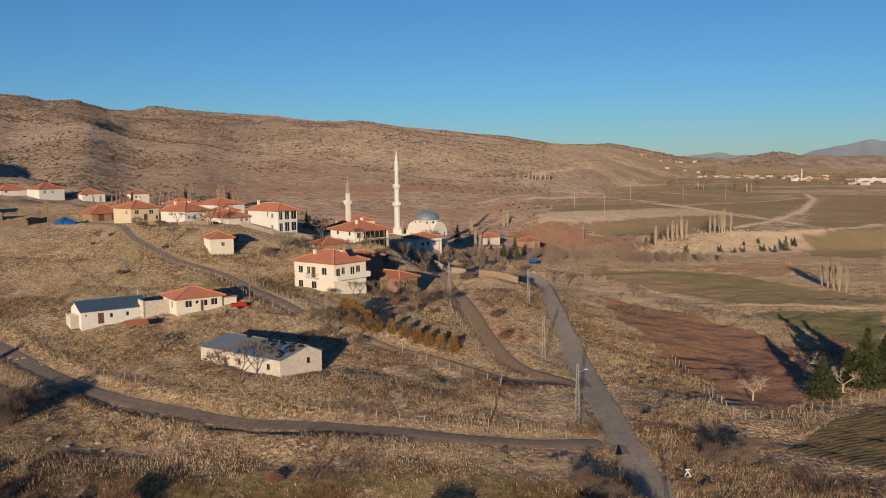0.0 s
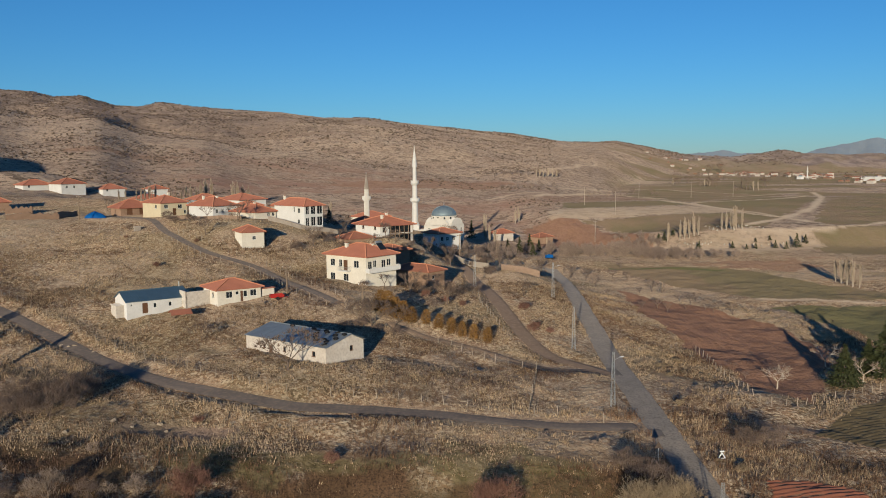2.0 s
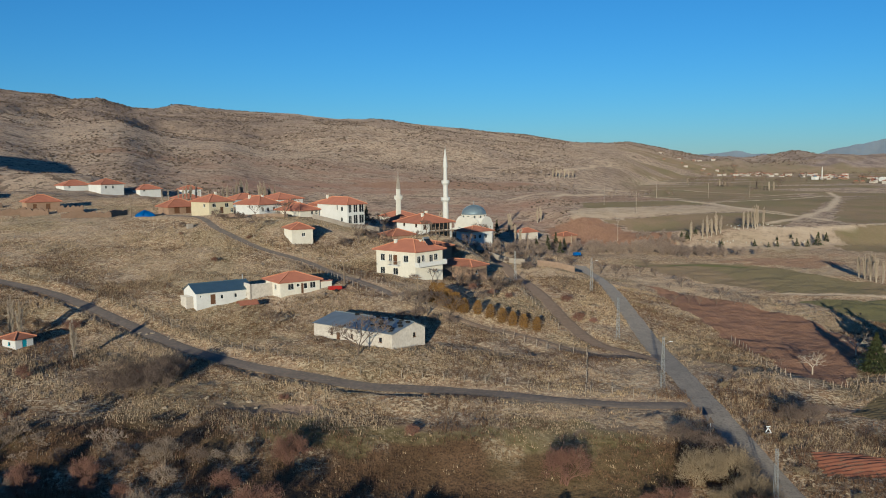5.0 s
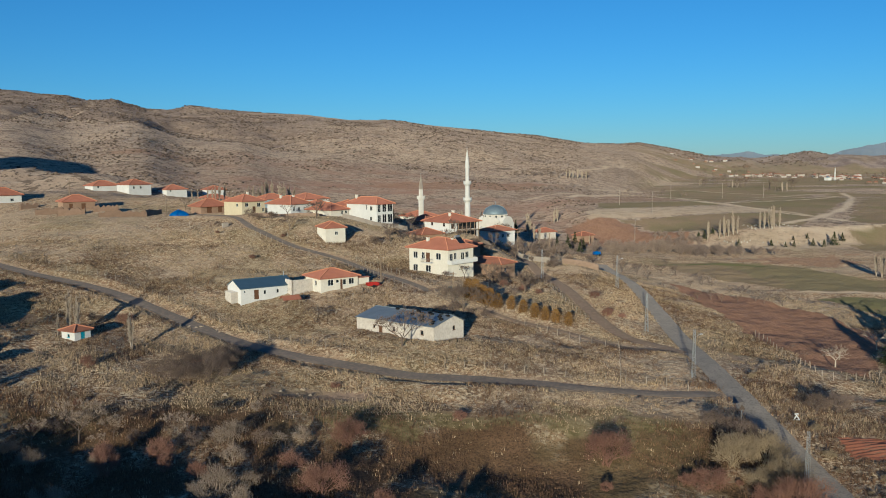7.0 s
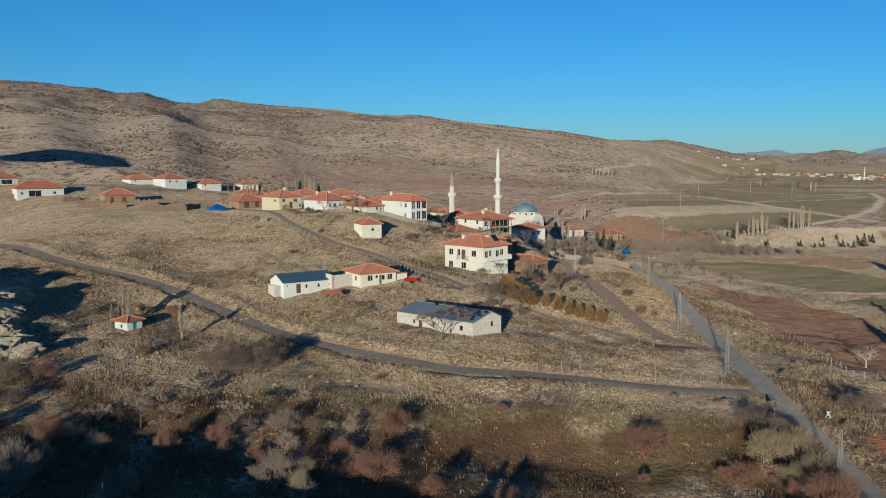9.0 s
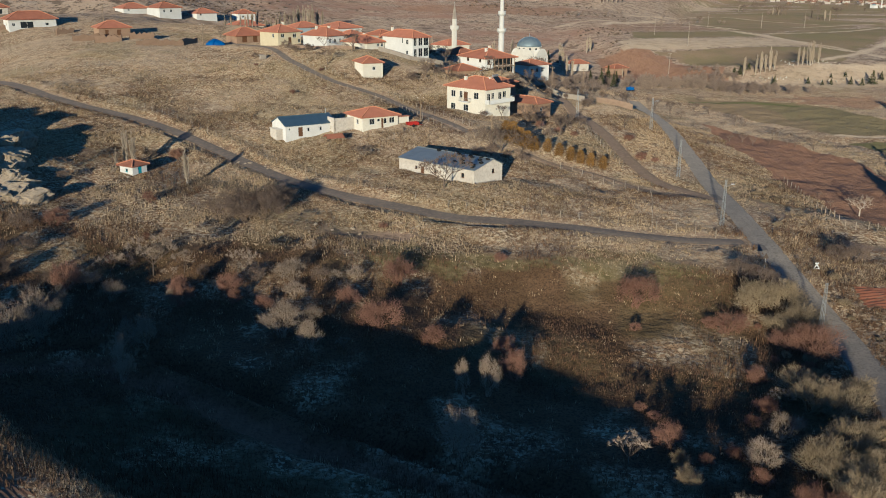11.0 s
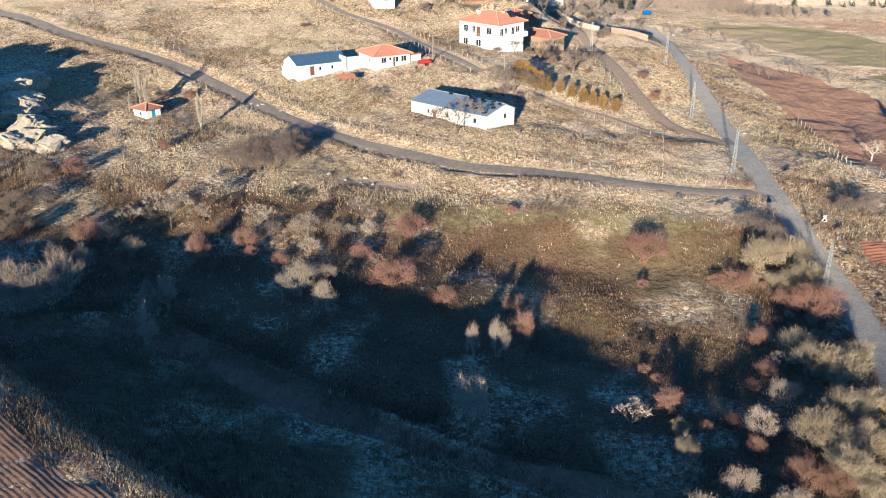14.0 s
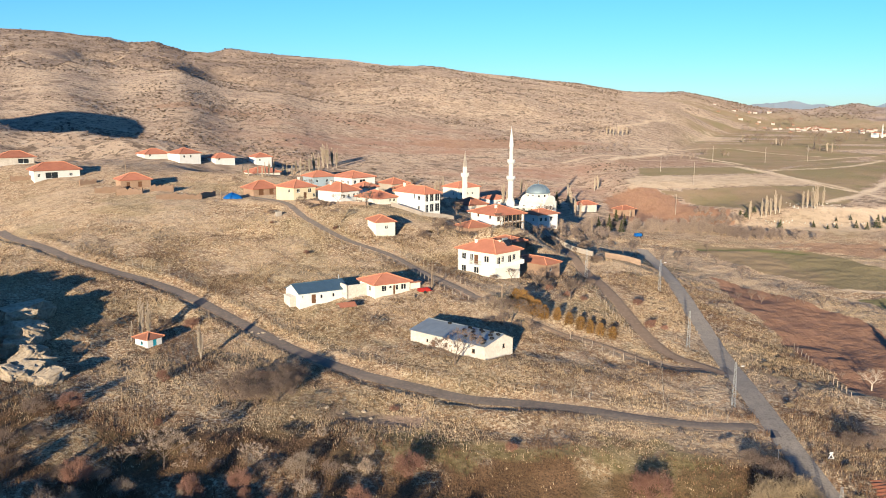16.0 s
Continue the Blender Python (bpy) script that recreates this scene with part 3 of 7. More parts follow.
REDBANK2 = [(86.3, 328.9), (137.1, 334.3), (127.2, 307.3), (108.0, 291.6), (96.9, 316.5)]
FIELDROAD = [(142.7, 421.1), (163.5, 445.4), (188.2, 484.0), (217.3, 532.1), (252.3, 602.6), (351.8, 827.5), (407.8, 981.2)]
FIELDPATH_A = [(163.4, 678.2), (172.1, 598.3), (171.8, 508.2), (178.1, 475.1), (177.5, 434.5)]
FIELDPATH_B = [(80.7, 234.3), (95.4, 231.5), (116.4, 226.2)]
FIELDPATH_C = [(178.3, 634.5), (252.2, 699.1), (365.2, 889.6)]
FIELDPATH_D = [(162.2, 396.8), (186.6, 403.7), (222.7, 436.9)]
FIELDPATH_E = [(65.2, 691.2), (169.1, 971.0), (177.7, 718.0)]
FIELDPATH_F = [(54.2, 309.2), (75.0, 309.4), (92.4, 301.6)]
REDBAND = [(-112.2, 760.4), (-72.1, 820.2), (-17.2, 855.2), (63.6, 905.7), (35.1, 790.9), (-27.7, 762.9), (-77.5, 743.4)]
REDBAND_TWO = [(-347.0, 726.5), (-325.0, 791.8), (-260.0, 834.8), (-267.9, 802.8), (-323.1, 743.8)]
REDFIELD = [(44.6, 248.4), (53.0, 234.8), (63.7, 217.9), (71.3, 198.9), (72.4, 167.2), (53.0, 129.7), (45.8, 134.2), (43.4, 162.4), (41.1, 198.8)]
GREENSTRIP = [(80.3, 224.2), (114.1, 221.7), (86.2, 166.4), (86.3, 188.4)]
DARKFIELD = [(45.5, 112.6), (58.8, 127.1), (70.2, 134.8), (56.1, 106.9)]
REDNEAR = [(31.9, 94.2), (38.5, 94.8), (43.4, 92.2), (41.2, 87.7), (31.4, 87.6)]
BARESTRIP = [(-49.9, 105.9), (-38.1, 104.2), (-32.5, 102.7), (-33.2, 99.9), (-44.9, 101.0), (-49.1, 101.8)]
BARETRACK = [(31.2, 155.7), (31.0, 136.2), (40.5, 118.1), (49.0, 115.6), (47.4, 111.8), (37.5, 113.6), (27.8, 129.6)]
GREENPATCH = [(-30.3, 97.3), (13.8, 100.0), (12.7, 94.1), (-19.9, 92.3), (-41.9, 93.1)]
GULLY = [(-74.1, 62.1), (-66.5, 60.6), (-57.3, 59.4), (-48.1, 54.7), (-37.9, 50.8), (-28.3, 45.9), (-19.7, 41.6), (-12.0, 39.0), (-4.0, 37.5)]
EARTHPATH = [(-80.0, 48.5), (-74.6, 50.7), (-69.6, 53.2), (-64.1, 55.1), (-56.8, 52.7), (-48.2, 48.9), (-36.6, 44.0), (-27.8, 40.0), (-19.8, 37.2), (-12.4, 33.8), (-6.3, 32.3), (2.0, 29.0)]
DITCH = [(20.5, 135.6), (16.9, 135.5), (12.2, 134.7), (7.5, 137.2), (2.6, 141.8), (-2.6, 145.2), (-8.3, 147.2), (-12.8, 150.2), (-16.3, 152.6)]
ROCKS = [(-116.0, 130.0), (-111.1, 125.6), (-110.8, 120.8), (-106.6, 119.5), (-106.2, 114.9), (-102.8, 116.2), (-104.7, 109.1), (-102.9, 111.3), (-98.3, 109.1), (-113.4, 124.8), (-117.0, 135.9)]


def curve(points, step=2.0):
    """A smooth line through the points, in steps of about that length."""
    p = [Vector(q) for q in points]
    p = [2 * p[0] - p[1], *p, 2 * p[-1] - p[-2]]
    out = []
    for a, b, c, d in zip(p, p[1:], p[2:], p[3:]):
        n = max(2, int((c - b).length / step))
        for i in range(n):
            t = i / n
            out.append(0.5 * (2 * b + (c - a) * t + (2 * a - 5 * b + 4 * c - d) * t * t + (3 * b - a - 3 * c + d) * t**3))
    return np.array([tuple(q) for q in [*out, p[-2]]])


MAIN_ROAD = curve(MAIN + MAIN_NEAR + [(22.0, 40.0), (20.5, 15.0), (19.0, -20.0)])
LOWER_ROAD = curve(LOWER)
TRACK_LINE = curve(TRACK)
LANE_LINE = curve(LANE)
GULLY_LINE, PATH_LINE, DITCH_LINE = curve(GULLY), curve(EARTHPATH), curve(DITCH)


def away(x, y, line, reach=9.0):
    """Distance from a line, up to reach."""
    best = np.full(np.shape(x), reach, float)
    for a, b in zip(line[:-1:2], line[2::2]):
        near = (np.abs(x - (a[0] + b[0]) / 2) < reach + 6) & (np.abs(y - (a[1] + b[1]) / 2) < reach + 6)
        if not near.any():
            continue
        d, p = b - a, np.stack([x[near] - a[0], y[near] - a[1]], -1)
        t = np.clip(p @ d / (d @ d), 0, 1)
        best[near] = np.minimum(best[near], np.hypot(*(p - t[:, None] * d).T))
    return best


def road_gap(x, y):
    out = np.full(np.shape(x), 9.0)
    for line in (MAIN_ROAD, LOWER_ROAD, TRACK_LINE, LANE_LINE, DITCH_LINE):
        out = np.minimum(out, away(x, y, line))
    return out


def lie(x, y):
    return far_land(x, y) + mounds(x, y, VILLAGE_HILL) + mounds(x, y, NEAR_SLOPES) + mounds(x, y, NEAR_HOLLOW) + mounds(x, y, WEST_RISE)


def ground(x, y):
    """Height of the ground: the lie of the land with hummocks, which the roads have flattened."""
    x, y = np.atleast_1d(np.asarray(x, float)), np.atleast_1d(np.asarray(y, float))
    r = np.hypot(x, y)
    rough = fbm(x / 13, y / 13, 21, 3) * 0.9 + fbm(x / 2.6, y / 2.6, 31, 2) * 0.30
    gap = road_gap(x, y)
    bank = np.exp(-(((away(x, y, LOWER_ROAD) - 4.2) / 1.6) ** 2)) * smooth(-10, 30, -x + 0 * y) * 0.3
    cut = -1.7 * smooth(2.8, 0.9, away(x, y, GULLY_LINE)) - 0.45 * smooth(2.4, 1.0, away(x, y, PATH_LINE)) + 0.5 * smooth(1.6, 0.5, np.abs(away(x, y, PATH_LINE) - 3.2))
    return lie(x, y) + cut + rough * smooth(2.2, 6.0, gap) * (1 - 0.5 * smooth(200, 500, r)) - 0.25 * (1 - smooth(1.5, 4, gap)) + bank * (away(x, y, LOWER_ROAD) > 3)


def top(x, y):
    return float(ground(x, y)[0])


def within(x, y, poly, wobble=1.0):
    """Soft membership of a field with slightly ragged borders."""
    x = x + fbm(x / 7, y / 7, 5, 2) * 2.5 * wobble
    y = y + fbm(x / 7, y / 7, 6, 2) * 2.5 * wobble
    inside = np.zeros(np.shape(x), bool)
    for (ax, ay), (bx, by) in zip(poly, poly[1:] + poly[:1]):
        if ay != by:
            inside ^= ((ay > y) != (by > y)) & (x < (bx - ax) * (y - ay) / (by - ay) + ax)
    return inside.astype(float)


# grassy borders between the fields of the plain, and a quarried pale slope beyond them
BORDERS = [
    [(27, 688), (96, 765), (150, 805), (170, 708)],
    [(161, 668), (168, 602), (178, 508), (177, 472)],
    [(114, 931), (251, 1122), (288, 1001), (329, 934)],
    [(108, 1098), (163, 1226), (259, 1538)],
    [(257, 826), (337, 924), (392, 969)],
    [(132, 398), (153, 397), (172, 397)],
]
QUARRY = [(239, 1262), (286, 1431), (378, 1661), (364, 1442), (316, 1361), (272, 1341)]


def build_ground():
    turn = np.radians(np.r_[np.linspace(-40, 40, 641), np.linspace(40, 320, 71)[1:-1]])
    far = np.r_[np.linspace(2, 34, 12), np.arange(36, 420, 1.05), 420 * 1.0085 ** np.arange(0, 293)]
    X = (-20 + far[:, None] * np.sin(turn)).ravel()
    Y = (-60 + far[:, None] * np.cos(turn)).ravel()
    Z = ground(X, Y)
    nr, nc = len(far), len(turn)
    i, j = np.meshgrid(np.arange(nr - 1), np.arange(nc), indexing="ij")
    k = (j + 1) % nc
    quads = np.stack([i * nc + j, (i + 1) * nc + j, (i + 1) * nc + k, i * nc + k], -1).reshape(-1, 4)[:, ::-1]
    me = bpy.data.meshes.new("ground")
    me.vertices.add(len(X))
    me.vertices.foreach_set("co", np.stack([X, Y, Z], -1).ravel())
    me.loops.add(quads.size)
    me.loops.foreach_set("vertex_index", quads.ravel())
    me.polygons.add(len(quads))
    me.polygons.foreach_set("loop_start", np.arange(0, quads.size, 4))
    me.polygons.foreach_set("loop_total", np.full(len(quads), 4))
    me.polygons.foreach_set("use_smooth", np.ones(len(quads), bool))
    me.update(calc_edges=True)
    me.materials.append(LAND)
    soil = sum(within(X, Y, f, w) for f, w in ((REDFIELD, 1), (REDNEAR, 1))) + 0.4 * within(X, Y, F4, 4) + 0.6 * within(X, Y, REDBAND, 6) + 0.5 * within(X, Y, REDBAND_TWO, 5) + 0.9 * within(X, Y, REDBANK, 2) + 0.6 * within(X, Y, REDBANK2, 6)
    crop = sum(within(X, Y, f, w) for f, w in ((F1, 2), (F3, 2), (F5, 3), (F6, 3), (F7, 2), (F8, 1), (F9, 2), (GREENSTRIP, 1), (DARKFIELD, 1)))
    angle = np.degrees(np.arctan2(X, Y))
    plain = smooth(60, 120, X) * smooth(500, 900, Y) * (1 - smooth(2200, 2900, np.hypot(X, Y))) * smooth(9, 13, angle)
    crop = np.maximum(crop, plain * smooth(-0.1, 0.0, fbm(X / 160, Y / 90, 44, 2)))
    green = within(X, Y, GREENSTRIP) * 0.65 + 0.3 * within(X, Y, F3, 2) + 0.15 * within(X, Y, F5, 2) + 0.2 * within(X, Y, F9, 2) + 0.12 * within(X, Y, F8) + 0.25 * plain * smooth(0.0, 0.2, fbm(X / 120, Y / 70, 46, 2))
    green = green + 0.9 * (1 - smooth(1.5, 4, away(X, Y, curve(FIELDPATH_F), 12)))
    line = np.zeros_like(X)
    for path in BORDERS:
        line = np.maximum(line, 0.8 * (1 - smooth(1.2, 4.5, away(X, Y, curve(path, 8), 30) + fbm(X / 14, Y / 14, 45, 2) * 2)))
    for path, half in ((FIELDROAD, 2.6), (FIELDPATH_A, 1.7), (FIELDPATH_B, 0.9), (FIELDPATH_C, 2.6), (FIELDPATH_D, 1.4), (FIELDPATH_E, 2.6)):
        line = np.maximum(line, 1 - smooth(half * 0.6, half * 1.5, away(X, Y, curve(path, 8), 24) + fbm(X / 9, Y / 9, 47, 2) * half))
    rank = smooth(103, 93, Y + 5 * fbm(X / 6, Y / 6, 15, 2)) * smooth(26, 20, X) * smooth(-0.25, 0.05, fbm(X / 8, Y / 8, 48, 3) + 0.12)
    pale = 0.8 * within(X, Y, QUARRY, 15) * smooth(-0.3, 0.1, fbm(X / 30, Y / 60, 92, 3)) + within(X, Y, F2, 2) * 0.9 + 0.7 * within(X, Y, CEM, 3) + 0.35 * smooth(-0.05, 0.25, fbm(X / 26, Y / 26, 91, 3)) * (np.hypot(X, Y) < 330) * (Y > 95)
    soil = soil + 0.8 * smooth(2.4, 1.3, away(X, Y, PATH_LINE) + fbm(X / 3, Y / 3, 49, 2) * 1.5)
    bare = within(X, Y, BARESTRIP) + 0.7 * within(X, Y, BARETRACK) + 0.4 * (1 - smooth(1.5, 2.9, road_gap(X, Y) + fbm(X / 2, Y / 2, 8, 2) * 1.6))
    r = np.hypot(X, Y)
    crop = np.minimum(crop, 1) * (1 - np.minimum(soil, 1))
    hill = smooth(300, 460, r + fbm(X / 40, Y / 40, 2, 2) * 60)
    turf = within(X, Y, GREENPATCH, 3) * 0.8 + 0.35 * smooth(0.1, 0.35, fbm(X / 18, Y / 18, 71, 3)) * (1 - hill)
    bare = np.where(soil + crop > 0, bare * 0.4, bare)
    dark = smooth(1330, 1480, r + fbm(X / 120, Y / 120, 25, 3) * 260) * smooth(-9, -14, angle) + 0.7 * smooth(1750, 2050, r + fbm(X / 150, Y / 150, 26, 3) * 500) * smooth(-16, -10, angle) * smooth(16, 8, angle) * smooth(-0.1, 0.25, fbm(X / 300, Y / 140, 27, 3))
    crag = smooth(2350, 2550, r) * smooth(13, 16, angle)
    ruddy = smooth(440, 520, r) * smooth(1150, 700, r) * smooth(-24, -14, angle) * smooth(8, 3, angle) * smooth(-0.3, 0.2, fbm(X / 110, Y / 60, 28, 3))
    field = np.clip(soil + crop, 0, 1)
    pale, turf = np.where(r < 330, pale * (1 - field), pale), turf * (1 - field)
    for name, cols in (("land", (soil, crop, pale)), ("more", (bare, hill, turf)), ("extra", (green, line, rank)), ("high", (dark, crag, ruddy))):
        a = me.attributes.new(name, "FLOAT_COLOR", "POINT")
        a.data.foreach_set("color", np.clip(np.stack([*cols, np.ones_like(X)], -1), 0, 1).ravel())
    return tagged(new("ground", me), "dry autumn grassland with ploughed fields and bare hills", "ground", kind="structure")


build_ground()


def strip(name, line, width, mat, label, lift=0.06, cols=7, ragged=0.3):
    """A road laid along a line."""
    d = np.gradient(line, axis=0)
    d /= np.linalg.norm(d, axis=1)[:, None]
    s = np.stack([-d[:, 1], d[:, 0]], -1)
    across = np.linspace(-1, 1, cols)
    wob = np.stack([vnoise(line[:, 0] / 3 + 9 * e, line[:, 1] / 3, 60 + e) for e in (0, 1)], -1) * ragged
    g = Geo()
    P = np.array([[line[i] + s[i] * (a * width / 2 + (wob[i, 0] if a < -0.9 else wob[i, 1] if a > 0.9 else 0)) for a in across] for i in range(len(line))])
    Z = ground(P[..., 0].ravel(), P[..., 1].ravel()).reshape(P.shape[:2])
    centre = Z[:, cols // 2]
    Z = 0.35 * Z + 0.65 * centre[:, None] + lift - 0.10 * np.abs(across) ** 6 + 0.03 * (1 - across**2)
    Z = np.maximum(Z, ground(P[..., 0].ravel(), P[..., 1].ravel()).reshape(P.shape[:2]) + lift - 0.09 * np.abs(across) ** 6)
    g.v = [(*P[i, j], Z[i, j]) for i in range(len(line)) for j in range(cols)]
    g.f = [(i * cols + j + 1, i * cols + j, (i + 1) * cols + j, (i + 1) * cols + j + 1) for i in range(len(line) - 1) for j in range(cols - 1)]
    g.f = [q[::-1] for q in g.f]
    ob = new(name, g.mesh(name, mat, True))
    return tagged(ob, label, "road", kind="structure")


strip("road", MAIN_ROAD, 4.3, ASPHALT, "worn grey asphalt village road with cracked edges", 0.12)
strip("road_lower", LOWER_ROAD, 2.9, DARKROAD, "narrow dark asphalt lane with crumbled edges", 0.10)
strip("track", TRACK_LINE, 3.0, DIRT, "gravel track climbing to the mosque", 0.11)
strip("footpath", DITCH_LINE, 1.3, DIRT, "narrow trodden footpath beside a wire fence", 0.08)
strip("lane", LANE_LINE, 2.1, DARKROAD, "fenced village lane of dark gravel", 0.07)


def road_patch(a, b, width, label):
    i = [k for k, q in enumerate(MAIN_ROAD) if a < q[1] < b]
    ob = strip("road_patch", MAIN_ROAD[i[0] : i[-1] + 1] + np.array([-1.1, 0]), width, PATCH, label, 0.16, 5, 0.8)
    return ob


road_patch(132, 139, 1.9, "dark fresh asphalt patch in the road")
road_patch(104, 109, 2.0, "dark asphalt patch at the junction")


def ploughed(name, poly, turn, pitch, deep, mat, label, sway=0.0):
    """Furrowed earth inside a border, its furrows running at an angle, with ragged clods."""
    q = np.array(poly)
    c, (ca, sa) = q.mean(0), (math.cos(radians(turn)), math.sin(radians(turn)))
    u, v = (q - c) @ (ca, sa), (q - c) @ (-sa, ca)
    U, V = np.meshgrid(np.arange(u.min(), u.max(), 0.6), np.arange(v.min(), v.max(), pitch / 4), indexing="ij")
    X, Y = c[0] + U * ca - V * sa, c[1] + U * sa + V * ca
    bent = V + sway * np.sin(U / 6.0)
    Z = ground(X.ravel(), Y.ravel()).reshape(X.shape) + deep + deep * np.sin(bent * 2 * math.pi / pitch) + fbm(X / 0.7, Y / 0.7, 83, 2) * deep * 2.6
    inside = within((X[:-1, :-1] + X[1:, 1:]) / 2, (Y[:-1, :-1] + Y[1:, 1:]) / 2, poly, 0.4) > 0.5
    n = X.shape[1]
    i, j = np.nonzero(inside)
    g = Geo()
    g.v = np.stack([X, Y, Z], -1).reshape(-1, 3).tolist()
    g.f = np.stack([i * n + j, (i + 1) * n + j, (i + 1) * n + j + 1, i * n + j + 1], -1).tolist()
    return tagged(new(name, g.mesh(name, mat)), label, "ploughed field", kind="structure")


TERRACE = [(-84.4, 44.4), (-64.9, 30.2), (-53.4, 22.0), (-44.9, 16.1), (-33.4, 8.4), (-40.0, -8.0), (-84.0, 4.0)]
ploughed("ploughed_terrace", TERRACE, -35.4, 0.42, 0.013, EARTH, "furrowed red-brown ploughed earth above the hollow")
ploughed("sown_field", DARKFIELD, 28, 0.9, 0.035, DARKEARTH, "dark freshly sown field with curved furrows", 0.5)
ploughed("ploughed_plot", REDNEAR, 20, 0.8, 0.04, REDEARTH, "small furrowed plot of red earth by the road", 0.2)


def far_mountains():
    """Mountains behind the plain, their haze given by a blue base colour."""
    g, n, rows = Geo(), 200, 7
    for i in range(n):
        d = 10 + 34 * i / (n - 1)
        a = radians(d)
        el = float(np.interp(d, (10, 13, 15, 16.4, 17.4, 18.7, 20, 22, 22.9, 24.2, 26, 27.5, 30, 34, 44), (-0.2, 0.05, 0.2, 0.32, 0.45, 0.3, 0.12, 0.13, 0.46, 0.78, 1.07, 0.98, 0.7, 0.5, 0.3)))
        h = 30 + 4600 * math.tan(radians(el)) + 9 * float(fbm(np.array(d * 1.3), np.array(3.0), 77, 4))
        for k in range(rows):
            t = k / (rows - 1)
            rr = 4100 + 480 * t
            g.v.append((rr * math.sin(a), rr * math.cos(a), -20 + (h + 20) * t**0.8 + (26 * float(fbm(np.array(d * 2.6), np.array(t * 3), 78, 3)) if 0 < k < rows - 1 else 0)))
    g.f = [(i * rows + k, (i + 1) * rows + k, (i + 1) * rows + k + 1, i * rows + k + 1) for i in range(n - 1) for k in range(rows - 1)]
    tagged(new("backdrop", g.mesh("backdrop", HAZEBLUE, True)), "mountains on the horizon, coloured hazy blue", "mountains", kind="structure")


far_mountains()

# ---- buildings ----


def wall_face(g, a, b, z0, z1, holes, deep=0.22):
    """A wall from a to b with openings (from, to, sill, head) that go through it. The outside lies to the right of a to b."""
    a, b = Vector((*a, 0)), Vector((*b, 0))
    run, length = (b - a).normalized(), (b - a).length
    inward = Vector((-run.y, run.x, 0)) * deep
    xs = sorted({0.0, length, *(h[0] for h in holes), *(h[1] for h in holes)})
    zs = sorted({z0, z1, *(h[2] for h in holes), *(h[3] for h in holes)})

    def at(x, z, d=0):
        return a + run * x + Vector((0, 0, z)) + inward * d

    for x0, x1 in zip(xs, xs[1:]):
        for c0, c1 in zip(zs, zs[1:]):
            if any(h[0] <= x0 and x1 <= h[1] and h[2] <= c0 and c1 <= h[3] for h in holes):
                continue
            g.face(at(x0, c0), at(x1, c0), at(x1, c1), at(x0, c1))
            g.face(at(x1, c0, 1), at(x0, c0, 1), at(x0, c1, 1), at(x1, c1, 1))
    for x0, x1, c0, c1 in holes:
        g.face(at(x0, c0), at(x0, c1), at(x0, c1, 1), at(x0, c0, 1))
        g.face(at(x1, c1), at(x1, c0), at(x1, c0, 1), at(x1, c1, 1))
        g.face(at(x0, c0), at(x0, c0, 1), at(x1, c0, 1), at(x1, c0))
        g.face(at(x0, c1), at(x1, c1), at(x1, c1, 1), at(x0, c1, 1))
    g.face(at(0, z1), at(length, z1), at(length, z1, 1), at(0, z1, 1))


def pierced(xs, zs, y0, y1):
    """A plate of thickness y0 to y1 with an opening in every second cell."""
    g, n = Geo(), len(xs)
    g.v = [(x, y, z) for y in (y0, y1) for z in zs for x in xs]
    at = lambda i, j, k: k * n * len(zs) + j * n + i
    full = lambda i, j: 0 <= i < n - 1 and 0 <= j < len(zs) - 1 and not (i % 2 and j % 2)
    for i in range(n - 1):
        for j in range(len(zs) - 1):
            if not full(i, j):
                continue
            g.f += [(at(i, j, 0), at(i + 1, j, 0), at(i + 1, j + 1, 0), at(i, j + 1, 0)), (at(i + 1, j, 1), at(i, j, 1), at(i, j + 1, 1), at(i + 1, j + 1, 1))]
            for di, dj, p, q in ((-1, 0, (0, 1), (0, 0)), (1, 0, (1, 0), (1, 1)), (0, -1, (0, 0), (1, 0)), (0, 1, (1, 1), (0, 1))):
                if not full(i + di, j + dj):
                    g.f.append((at(i + p[0], j + p[1], 1), at(i + q[0], j + q[1], 1), at(i + q[0], j + q[1], 0), at(i + p[0], j + p[1], 0)))
    return g


def window(parent, a, b, x0, x1, c0, c1, door=False, frame=None):
    """A window or a door set into a wall from a to b."""
    a, b = Vector((*a, 0)), Vector((*b, 0))
    run = (b - a).normalized()
    m = Matrix.Translation(a + run * x0 + Vector((0, 0, c0))) @ Matrix.Rotation(math.atan2(run.y, run.x), 4, "Z")
    w, h, t = x1 - x0, c1 - c0, 0.07
    g = Geo()
    if door:
        g.box(0, 0.06, 0, w, 0.12, h)
        g.box(0.12, 0.045, 0.15, w - 0.12, 0.06, h * 0.45).box(0.12, 0.045, h * 0.55, w - 0.12, 0.06, h - 0.12)
        ob = part("door", g, frame or DOORWOOD, parent, at=m)
        part("door_handle", Geo().box(w - 0.18, 0.0, h * 0.48, w - 0.1, 0.045, h * 0.53), STEEL, ob)
        return ob
    xs = [0, t, w / 2 - 0.03, w / 2 + 0.03, w - t, w] if w > 0.8 else [0, t, w - t, w]
    g = pierced(xs, [0, t, h - t, h], 0.05, 0.13)
    ob = part("window", g, frame or FRAME, parent, at=m)
    part("sill", Geo().box(-0.08, -0.08, -0.07, w + 0.08, 0.1, 0.0), frame or FRAME, ob)
    part("pane", Geo().box(t, 0.085, t, w - t, 0.10, h - t), GLASS, ob)
    return ob


